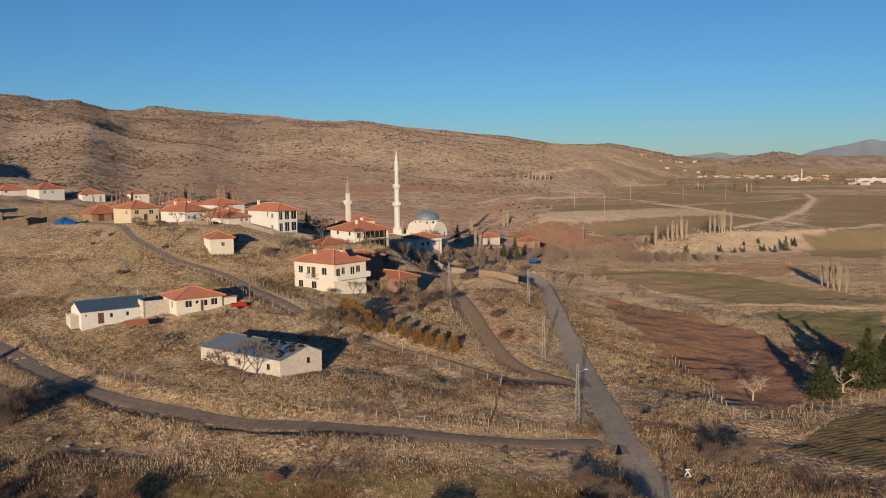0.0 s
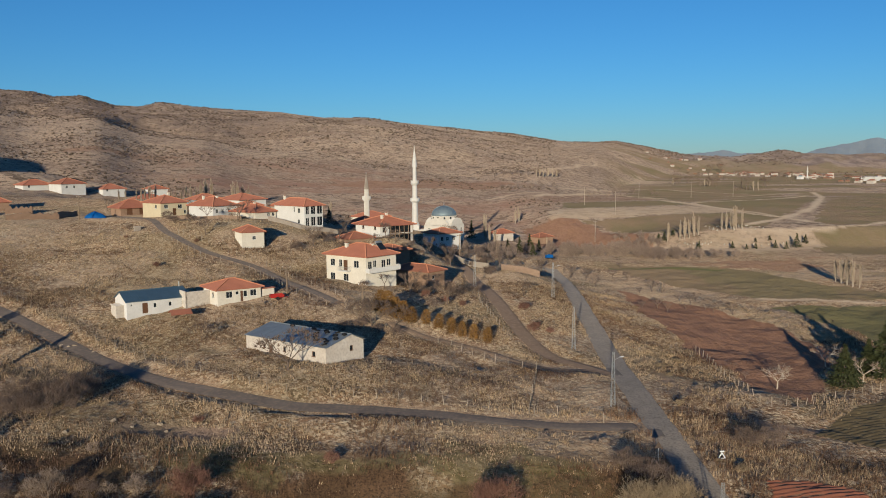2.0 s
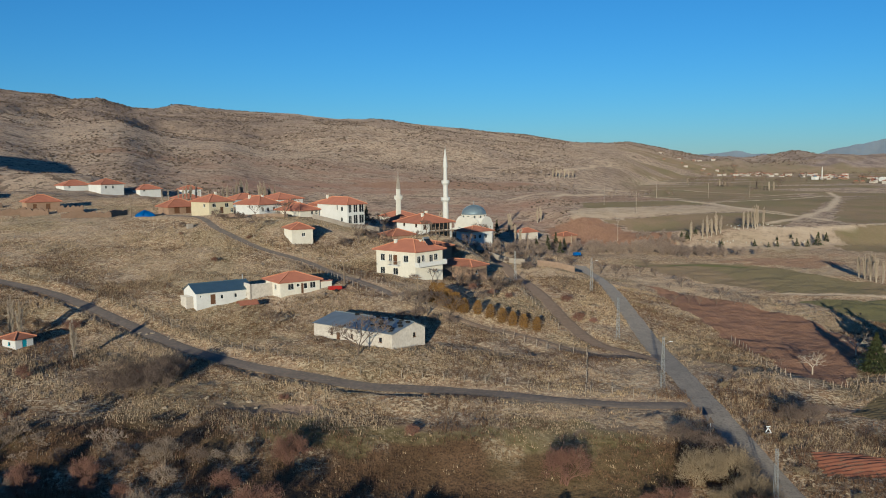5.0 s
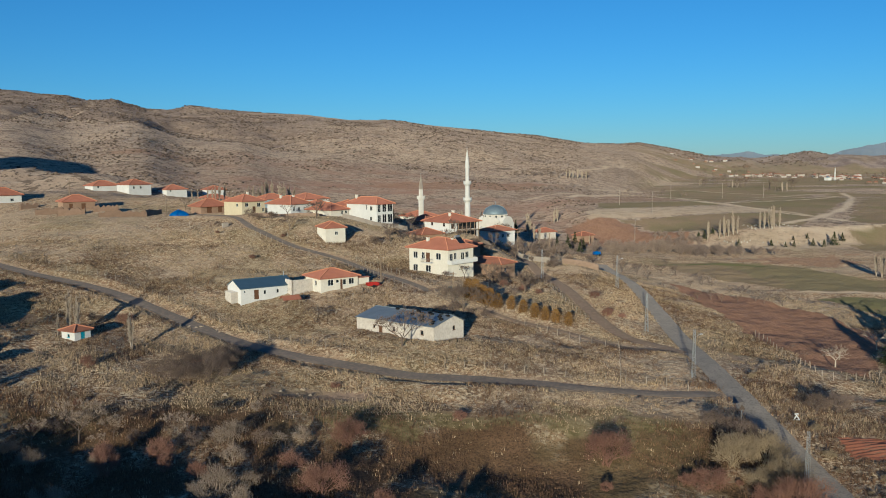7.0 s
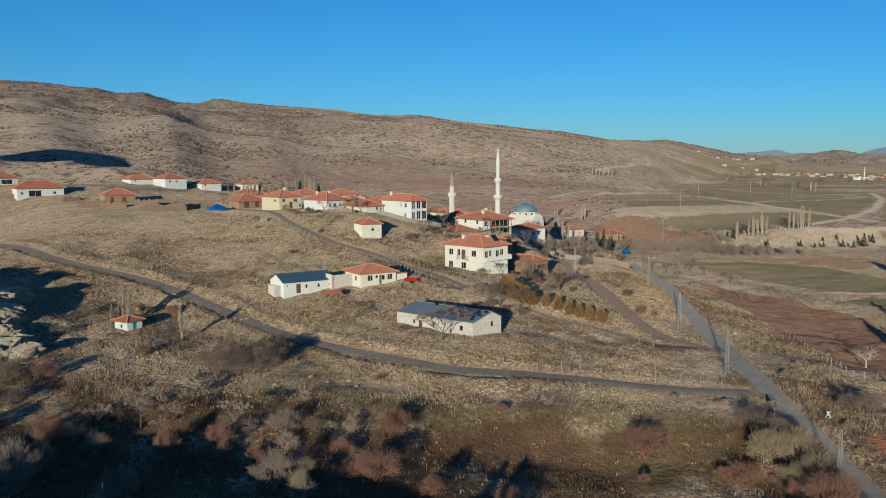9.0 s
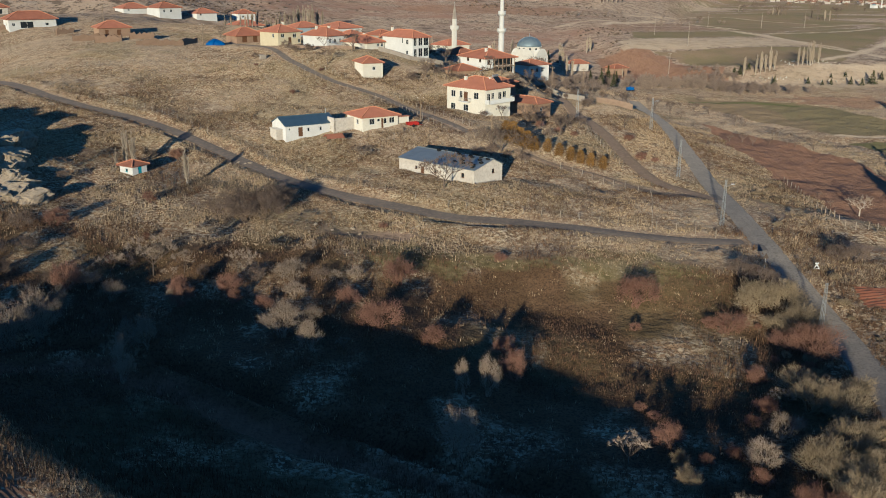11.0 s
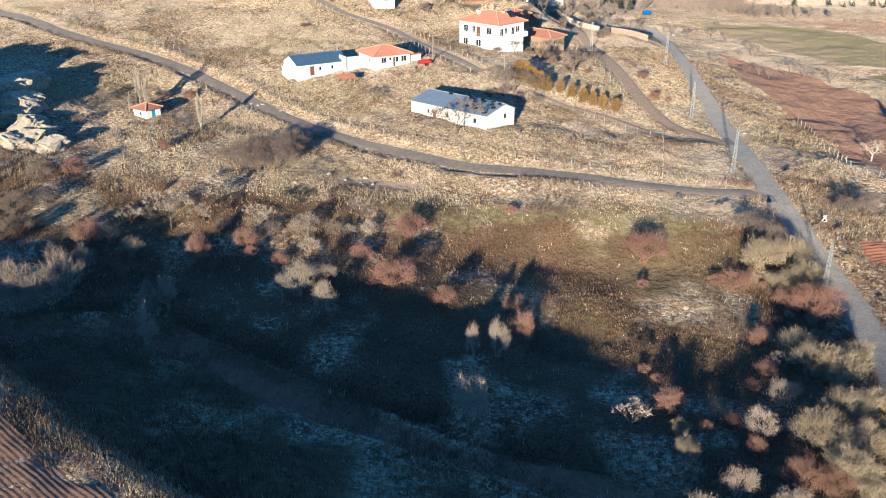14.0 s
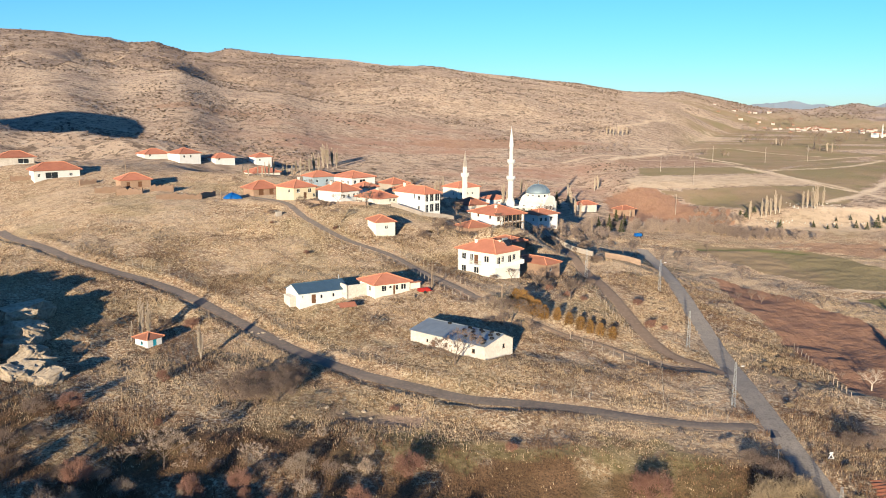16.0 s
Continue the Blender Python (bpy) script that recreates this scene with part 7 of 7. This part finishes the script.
# ---- fences, poles, rocks and small things ----
POST = Geo().bar((0, 0, -0.4), (0.02, 0, 1.3), 0.062, 0.055, 5).mesh("fence_post", POSTS)


def fence(points, spacing, label, tall=1.0):
    """Leaning wooden posts with three strands of wire."""
    line = curve(points, 0.5)
    run = np.r_[0, np.cumsum(np.hypot(*np.diff(line, axis=0).T))]
    ob = thing("fence", pose(*line[0], top(*line[0])), label, "fence", "wire fences")
    rng = random.Random(int(abs(line[0][0] * 10)))
    base, z0 = Vector((*line[0], 0)), top(*line[0])
    wires, last = [Geo() for _ in range(3)], None
    for s in np.arange(0, run[-1], spacing):
        x, y = np.interp(s, run, line[:, 0]) + rng.gauss(0, 0.1), np.interp(s, run, line[:, 1]) + rng.gauss(0, 0.1)
        z = top(x, y)
        k = tall * rng.uniform(0.85, 1.15)
        part("post", POST, POSTS, ob, at=pose(x - base.x, y - base.y, z - z0, rng.gauss(0, 4), rng.gauss(0, 4), rng.uniform(0, 360)) @ Matrix.Diagonal((1, 1, k, 1)))
        here = Vector((x - base.x, y - base.y, z - z0))
        if last is not None:
            for i, h in enumerate((0.35, 0.7, 1.05)):
                wires[i].bar(last + Vector((0, 0, h * tall)), here + Vector((0, 0, h * tall)), 0.006, 0.006, 3)
        last = here
    for g in wires:
        part("wire", g, WIRE, ob)
    return ob


fence(FENCE_ROAD, 3.2, "wire fence on grey wooden posts beside the lane")
fence(FENCE_TRACK, 2.6, "wire fence on weathered posts above a ditch")
fence(FENCE_TRACK_TWO, 2.6, "wire fence on weathered posts along the track")
fence(FENCE_CROSS, 2.8, "wire fence across the dry meadow")
fence(FENCE_LANE_A, 2.6, "wire fence on grey posts along the village lane")
fence(FENCE_LANE_B, 2.6, "wire fence on grey posts on the uphill verge")
fence(FENCE_HILL, 3.0, "old wire fence across the hillside pasture")
fence(FENCE_RED, 2.4, "wooden-post fence round the red ploughed field", 1.0)


def lattice_pole(x, y, height, label, lamp=False, arms=True):
    """A tapered steel lattice mast of four corner rails with cross-braces."""
    ob = thing("utility_pole", pose(x, y, top(x, y), 0, 0, 12), label, "pole", "lattice poles")
    b, t = 0.32, 0.13
    for sx in (-1, 1):
        for sy in (-1, 1):
            part("corner_rail", Geo().bar((sx * b, sy * b * 0.6, -0.4), (sx * t, sy * t * 0.6, height), 0.034, 0.026, 4), STEEL, ob)
    n = 13
    for i in range(n):
        z0, z1 = height * i / n, height * (i + 1) / n
        w0, w1 = b + (t - b) * i / n, b + (t - b) * (i + 1) / n
        s = 1 if i % 2 else -1
        g = Geo()
        for k in (-0.6, 0.6):
            g.bar((-s * w0, k * w0, z0), (s * w1, k * w1, z1), 0.017, 0.017, 4)
        g.bar((-w1, -0.6 * w1, z1), (w1, -0.6 * w1, z1), 0.016, 0.016, 4)
        part("brace", g, STEEL, ob)
    if arms:
        for z in (height - 0.25, height - 0.8):
            arm = part("crossarm", Geo().bar((-0.75, 0, z), (0.75, 0, z), 0.03, 0.03, 4), STEEL, ob)
            for sx in (-0.68, 0.0, 0.68):
                part("insulator", Geo().turned([(0.05, z + 0.05), (0.08, z + 0.12), (0.04, z + 0.22)], 8, sx), FRAME, arm)
    if lamp:
        arm = part("lamp_arm", Geo().bar((0.1, 0, height - 1.2), (1.2, 0.2, height - 0.8), 0.035, 0.03, 5), STEEL, ob)
        part("lamp_head", Geo().box(1.05, 0.08, height - 0.86, 1.6, 0.26, height - 0.76), SIGNWHITE, arm)
    return ob


lattice_pole(18.0, 115.2, 7.9, "steel lattice pole with a street lamp", True, False)
lattice_pole(17.2, 148.5, 7.7, "steel lattice power pole on the verge", False, False)
lattice_pole(18.8, 192.5, 8.2, "broad steel lattice power pole beside the road", True, False)
lattice_pole(1.1, 203.0, 7.9, "steel lattice power pole beside the track", False, False)
lattice_pole(22.0, 78.2, 8.0, "steel lattice power pole above roadside shrubs", False, False)


def wood_pole(x, y, height, label, bar=True):
    ob = thing("utility_pole", pose(x, y, top(x, y), 0, 0, random.Random(int(x)).uniform(-20, 20)), label, "pole", "wooden poles")
    part("mast", Geo().bar((0, 0, -0.5), (0.05, 0, height), 0.16, 0.11, 8), WOOD if height < 9 else PALEBARK, ob)
    if bar:
        part("crossarm", Geo().box(-0.8, -0.06, height - 0.5, 0.8, 0.06, height - 0.36), WOOD, ob)
        for sx in (-0.7, 0.7):
            part("insulator", Geo().turned([(0.05, height - 0.36), (0.08, height - 0.28), (0.03, height - 0.16)], 6, sx), FRAME, ob)
    return ob


for x, y, h, lab in ((-37.3, 164.2, 6.0, "grey wooden pole in the dry grass"), (-21.4, 154.1, 6.2, "grey wooden pole near the barn"), (-1.6, 268.0, 8.5, "concrete lamp pole near the mosque"), (12.0, 300.0, 7.5, "wooden pole above the road bend"),
                     (71.3, 444.7, 11.0, "tall pale pole in the valley"), (96.2, 520.2, 14.0, "tall pole at the edge of a field"), (92.4, 615.2, 13.0, "distant power pole in the plain"), (161.7, 753.9, 14.0, "distant power pole in the plain"),
                     (213.2, 775.6, 14.0, "distant power pole in the plain"), (269.0, 831.0, 15.0, "distant power pole in the plain"), (-113.0, 247.0, 7.0, "wooden pole before the ruined yard"), (-168.0, 300.0, 8.0, "wooden pole in the upper village"), (-96.5, 262.0, 7.0, "wooden pole beside the yellow house")):
    wood_pole(x, y, h, lab, h < 12)


def boulder(seed, sx, sy, sz):
    """A weathered block with ledges and rounded edges."""
    bm = bmesh.new()
    bmesh.ops.create_icosphere(bm, subdivisions=4, radius=1)
    off = Vector((seed * 7.3, seed * 1.7, 3.1))
    for v in bm.verts:
        p = v.co.copy()
        q = Vector([math.copysign(abs(c) ** 0.62, c) for c in p])
        k = 1 + 0.34 * noise.noise(p * 1.3 + off) + 0.22 * noise.noise(p * 3.1 + off) + 0.12 * noise.noise(p * 6.5 + off)
        q *= k
        q.z += 0.08 * math.sin(q.z * 9 + 3 * noise.noise(p * 2 + off))
        led = noise.noise(Vector((p.x * 0.8, p.y * 0.8, p.z * 4)) + off)
        q.x *= 1 + 0.12 * led
        q.y *= 1 + 0.12 * led
        v.co = Vector((q.x * sx, q.y * sy, q.z * sz))
    me = bpy.data.meshes.new("boulder")
    bm.to_mesh(me)
    bm.free()
    me.materials.append(ROCK)
    return me


rng = random.Random(12)
for i, (x, y) in enumerate(ROCKS + [(-119.0, 121.0), (-121.0, 128.0), (-125.0, 124.0), (-122.0, 115.0), (-128.0, 130.0), (-113.0, 111.0), (-130.0, 119.0)]):
    big_one = 1.0 + 0.9 * max(0, min(1, (-x - 100) / 20))
    me = boulder(i, rng.uniform(1.8, 3.0) * big_one, rng.uniform(1.6, 2.6) * big_one, rng.uniform(1.1, 1.7) * big_one)
    ob = new("boulder", me)
    ob.matrix_basis = pose(x, y, top(x, y) + 0.25, rng.gauss(0, 8), rng.gauss(0, 8), rng.uniform(0, 360))
    tagged(ob, "large weathered pale limestone boulder", "boulder", "limestone outcrop")

# the crag that shades the outcrop
for i, (x, y, sx, sy, sz) in enumerate(((-117, 113, 5, 4.5, 6.5), (-123, 118, 6, 5, 7.5), (-113.5, 106, 4, 3.5, 4.2), (-130, 124, 6, 5, 7.5), (-138, 128, 6, 5, 7))):
    ob = new("boulder", boulder(70 + i, sx, sy, sz))
    ob.matrix_basis = pose(x, y, top(x, y) + 0.3, 0, 0, 37 * i)
    tagged(ob, "tall weathered limestone crag", "boulder", "limestone outcrop")

# stones and rubble near the farm, and along the lane's bank
stone = [boulder(40 + k, 0.4, 0.32, 0.24) for k in range(4)]
for i in range(46):
    c = ((-44.5, 145.5, 2.6), (-47.0, 103.5, 4.0), (-36.5, 142.0, 2.0), (-71.0, 140.5, 3.0))[i % 4]
    x, y = c[0] + rng.gauss(0, c[2]), c[1] + rng.gauss(0, c[2] * 0.5)
    ob = new("stone", stone[i % 4])
    k = rng.uniform(0.35, 0.95)
    ob.matrix_basis = pose(x, y, top(x, y) + 0.02, rng.gauss(0, 15), rng.gauss(0, 15), rng.uniform(0, 360)) @ Matrix.Diagonal((k, k, k, 1))
    tagged(ob, "loose pale field stone in dry grass", "stone", "loose stones")

# headstones of the hillside cemetery
SLAB = Geo().box(-0.35, -0.1, -0.3, 0.35, 0.1, 1.2).box(-0.6, -0.25, -0.3, 0.6, 2.0, 0.25).mesh("gravestone", HEADSTONE)
for x, y, _r in GRAVES + GRAVES_MORE:
    ob = new("gravestone", SLAB)
    k = rng.uniform(0.35, 0.65)
    ob.matrix_basis = pose(x, y, top(x, y), rng.gauss(0, 4), rng.gauss(0, 4), rng.gauss(20, 8)) @ Matrix.Diagonal((k, k, k, 1))
    tagged(ob, "pale stone grave slab with upright headstone", "gravestone", "graves on the slope")

# open shed of poles and tiles beside the farm
shed = thing("open_shed", pose(-54.6, 151.2, top(-54.6, 151.2), 0, 0, 30), "open pole shed with a red tile roof", "shed")
for sx in (-1.5, 1.5):
    for sy in (-1.2, 1.2):
        part("post", Geo().bar((sx, sy, -0.5), (sx, sy, 1.5), 0.07, 0.07, 6), WOOD, shed)
part("roof", Geo().face((-1.9, -1.6, 1.4), (1.9, -1.6, 1.4), (1.9, 0, 2.1), (-1.9, 0, 2.1)).face((-1.9, 0, 2.1), (1.9, 0, 2.1), (1.9, 1.6, 1.4), (-1.9, 1.6, 1.4)).face((-1.9, 1.6, 1.32), (1.9, 1.6, 1.32), (1.9, 0, 2.02), (-1.9, 0, 2.02)).face((-1.9, 0, 2.02), (1.9, 0, 2.02), (1.9, -1.6, 1.32), (-1.9, -1.6, 1.32)), TILE, shed)


def mound_mesh(name, mat, sx, sy, sz, seed):
    """A sheet thrown over a heap, with folds."""
    g, n, k = Geo(), 20, 7
    for j in range(k):
        t = j / (k - 1)
        for i in range(n):
            a = 2 * math.pi * i / n
            r = (1 - t**1.6) * (1 + 0.10 * math.sin(3 * a + seed) + 0.06 * math.sin(7 * a + 2 * seed))
            g.v.append((sx * r * math.cos(a), sy * r * math.sin(a), -0.2 + sz * t**0.8 * (1 + 0.08 * math.sin(5 * a + seed))))
    g.f = [(j * n + i, j * n + (i + 1) % n, (j + 1) * n + (i + 1) % n, (j + 1) * n + i) for j in range(k - 1) for i in range(n)]
    return g.mesh(name, mat, True)


solid("tarpaulin", mound_mesh("tarpaulin", BLUE, 3.2, 2.0, 2.0, 1), BLUE, pose(-112.0, 255.5, top(-112.0, 255.5)), "blue tarpaulin over a heap of hay", "tarpaulin")
tank = thing("blue_trailer", pose(33.6, 327.0, top(33.6, 327.0), 0, 0, 20) @ Matrix.Diagonal((0.75, 0.75, 0.75, 1)), "bright blue covered trailer parked by the road", "trailer")
part("body", Geo().box(-1.9, -1.1, 0.7, 1.9, 1.1, 1.2), BLUE, tank)
part("cover", Geo().turned([(1.0, 1.2), (1.0, 1.9), (0.7, 2.4), (0.1, 2.6)], 10).box(-1.8, -1.0, 1.2, 1.8, 1.0, 2.2), BLUE, tank)
for sx in (-1.1, 1.1):
    for sy in (-1.15, 1.15):
        part("wheel", Geo().bar((sx, sy - 0.12, 0.4), (sx, sy + 0.12, 0.4), 0.42, 0.42, 12), BLACK, tank)
# small red trailer by the farmhouse
cart = thing("farm_trailer", pose(-38.9, 161.8, top(-38.9, 161.8), 0, 0, 25), "small red farm trailer in dry grass", "trailer")
part("bed", Geo().box(-1.3, -0.75, 0.45, 1.3, 0.75, 0.6).box(-1.3, -0.75, 0.6, 1.3, -0.68, 1.05).box(-1.3, 0.68, 0.6, 1.3, 0.75, 1.05).box(-1.3, -0.68, 0.6, -1.23, 0.68, 1.05).box(1.23, -0.68, 0.6, 1.3, 0.68, 1.05), RED, cart)
part("drawbar", Geo().bar((1.3, 0, 0.5), (2.3, 0, 0.35), 0.05, 0.05, 5), RED, cart)
for sy in (-0.85, 0.85):
    part("wheel", Geo().bar((0, sy - 0.1, 0.32), (0, sy + 0.1, 0.32), 0.34, 0.34, 12), BLACK, cart)
# white triangular marker on the verge, and a triangular sign seen from behind
marker = thing("marker_board", pose(28.9, 100.2, top(28.9, 100.2), 0, 0, 8) @ Matrix.Diagonal((0.72, 0.72, 0.72, 1)), "white triangular warning board with a dark middle on the verge", "sign")
part("post", Geo().bar((0, 0.04, -0.4), (0, 0.04, 1.5), 0.04, 0.04, 6), STEEL, marker)
board = Geo()
for a, b in (((-0.62, 0.3), (0.62, 0.3)), ((0.62, 0.3), (0.0, 1.3)), ((0.0, 1.3), (-0.62, 0.3))):
    board.bar((a[0], 0, a[1]), (b[0], 0, b[1]), 0.11, 0.11, 6)
part("border", board, SIGNWHITE, marker)
part("panel", Geo().box(-0.16, 0.0, 0.42, 0.16, 0.03, 0.8), BLACK, marker)
part("top_plate", Geo().box(-0.42, -0.03, 1.42, 0.42, 0.03, 1.66), SIGNWHITE, marker)
sign = thing("road_sign", pose(20.3, 97.8, top(20.3, 97.8), 0, 0, 10), "triangular road sign on a grey post", "sign")
part("post", Geo().bar((0, 0, -0.4), (0, 0, 2.4), 0.04, 0.04, 6), STEEL, sign)
part("plate", Geo().face((-0.5, -0.05, 1.7), (0.5, -0.05, 1.7), (0, -0.05, 2.55)).face((0.5, -0.03, 1.7), (-0.5, -0.03, 1.7), (0, -0.03, 2.55)), WIRE, sign)
# water box on the slope, doorway rubble, woodpiles
solid("cistern", Geo().box(-0.8, -0.7, -0.4, 0.8, 0.7, 1.1).box(-0.9, -0.8, 1.1, 0.9, 0.8, 1.2), CONCRETE, pose(-88.2, 224.7, top(-88.2, 224.7), 0, 0, 30), "small grey concrete water cistern", "cistern")
log = Geo().bar((-0.9, 0, 0), (0.9, 0, 0), 0.11, 0.10, 7).mesh("log", WOOD)
for x, y, n in ((-63.5, 240.0, 5), (-69.0, 238.0, 4), (-41.5, 158.0, 4), (-57.0, 152.5, 3)):
    pile = thing("woodpile", pose(x, y, top(x, y), 0, 0, 30), "stacked cut logs in a low pile", "woodpile", "woodpiles")
    for r in range(3):
        for i in range(n - r):
            part("log", log, WOOD, pile, at=pose(0, (i - (n - r) / 2) * 0.23, 0.1 + r * 0.2, rng.uniform(0, 90), 0, rng.gauss(0, 2)))


# ---- the distant village on the plain ----
def far_house(kind, w, d, h, rise):
    wall = Geo()
    holes = [(x, x + 1.4, 1.2, 2.8) for x in (1.2, w * 0.4, w * 0.7)]
    wall_face(wall, (-w / 2, -d / 2), (w / 2, -d / 2), -2, h, holes)
    wall_face(wall, (w / 2, -d / 2), (w / 2, d / 2), -2, h, [])
    wall_face(wall, (w / 2, d / 2), (-w / 2, d / 2), -2, h, [])
    wall_face(wall, (-w / 2, d / 2), (-w / 2, -d / 2), -2, h, [])
    X, Y = w / 2 + 0.6, d / 2 + 0.6
    r = max(X - Y, 0.2)
    roof = Geo().face((-X, -Y, h), (X, -Y, h), (r, 0, h + rise), (-r, 0, h + rise)).face((X, -Y, h), (X, Y, h), (r, 0, h + rise)).face((X, Y, h), (-X, Y, h), (-r, 0, h + rise), (r, 0, h + rise)).face((-X, Y, h), (-X, -Y, h), (-r, 0, h + rise)).face((-X, Y, h - 0.1), (X, Y, h - 0.1), (X, -Y, h - 0.1), (-X, -Y, h - 0.1))
    # muted plaster and tiles stand in for haze over the distant village
    return wall.mesh("wall", (OLDWHITE, OLDWHITE, OLDWHITE, MUD, OLDWHITE)[kind]), roof.mesh("roof", OLDTILE)


FAR = [far_house(0, 11, 9, 5.6, 2.4), far_house(1, 13, 9, 3.4, 2.2), far_house(2, 10, 10, 6.0, 2.3), far_house(4, 22, 10, 6.5, 2.6), far_house(3, 9, 8, 3.2, 2.0)]
rs = random.Random(31)
for i in range(95):
    t = rs.random()
    if i % 10 == 0:
        a, r = radians(rs.uniform(12.4, 17.5)), rs.uniform(2050, 2650)
    else:
        a = radians(14.8 + 12.0 * t + rs.gauss(0, 0.4))
        r = 2350 - 720 * t + rs.gauss(0, 120)
    x, y = r * math.sin(a), r * math.cos(a)
    k = rs.choice((0, 1, 1, 2, 3, 4, 4))
    ob = thing("house", pose(x, y, top(x, y), 0, 0, rs.uniform(20, 110)), "distant village house with red tile roof", "house", "houses of the distant village")
    ob.matrix_basis = ob.matrix_basis @ Matrix.Diagonal((0.8, 0.8, 0.72, 1))
    part("wall", FAR[k][0], WHITE, ob)
    part("roof", FAR[k][1], TILE, ob)
plant_trees("field_tree", [(r * math.sin(radians(a)), r * math.cos(radians(a)), rs.uniform(4, 7)) for a, r in [(rs.uniform(14, 27), rs.uniform(1350, 2300)) for _ in range(60)]], [scaled(bare_tree(113 + k, 5.0, 0.6, depth=3, width=0.07), 1 / 5) for k in range(2)], BARK, TWIG_GREY, "distant leafless tree near the far village", 27, high=1.9, group="trees by the far village")
for x, y in ((680.0, 1420.0), (700.0, 1415.0), (716.0, 1408.0)):
    ob = thing("depot", pose(x, y, top(x, y), 0, 0, -20), "distant white flat-roofed storage shed", "depot", "white depots")
    part("wall", Geo().box(-10, -6, -1, 10, 6, 6.5), WHITE, ob)
    part("roof", Geo().box(-10.4, -6.4, 6.5, 10.4, 6.4, 7.0), SIGNWHITE, ob)
minaret(640.0, 1560.0, 24.0, 1.2, (0.55,), 0.78, "distant white minaret of a village mosque", MARBLE, MARBLE)
far_mosque = thing("mosque", pose(630.0, 1566.0, top(630, 1566), 0, 0, 30) @ Matrix.Diagonal((0.55, 0.55, 0.6, 1)), "distant white mosque with a small dome", "mosque")
part("wall", Geo().box(-8, -8, -2, 8, 8, 8), WHITE, far_mosque)
part("dome", Geo().turned([(6 * math.cos(t), 8 + 5 * math.sin(t)) for t in [math.pi / 2 * k / 6 for k in range(6)]] + [(0.1, 13)], 16), LEAD, far_mosque, smooth=True)
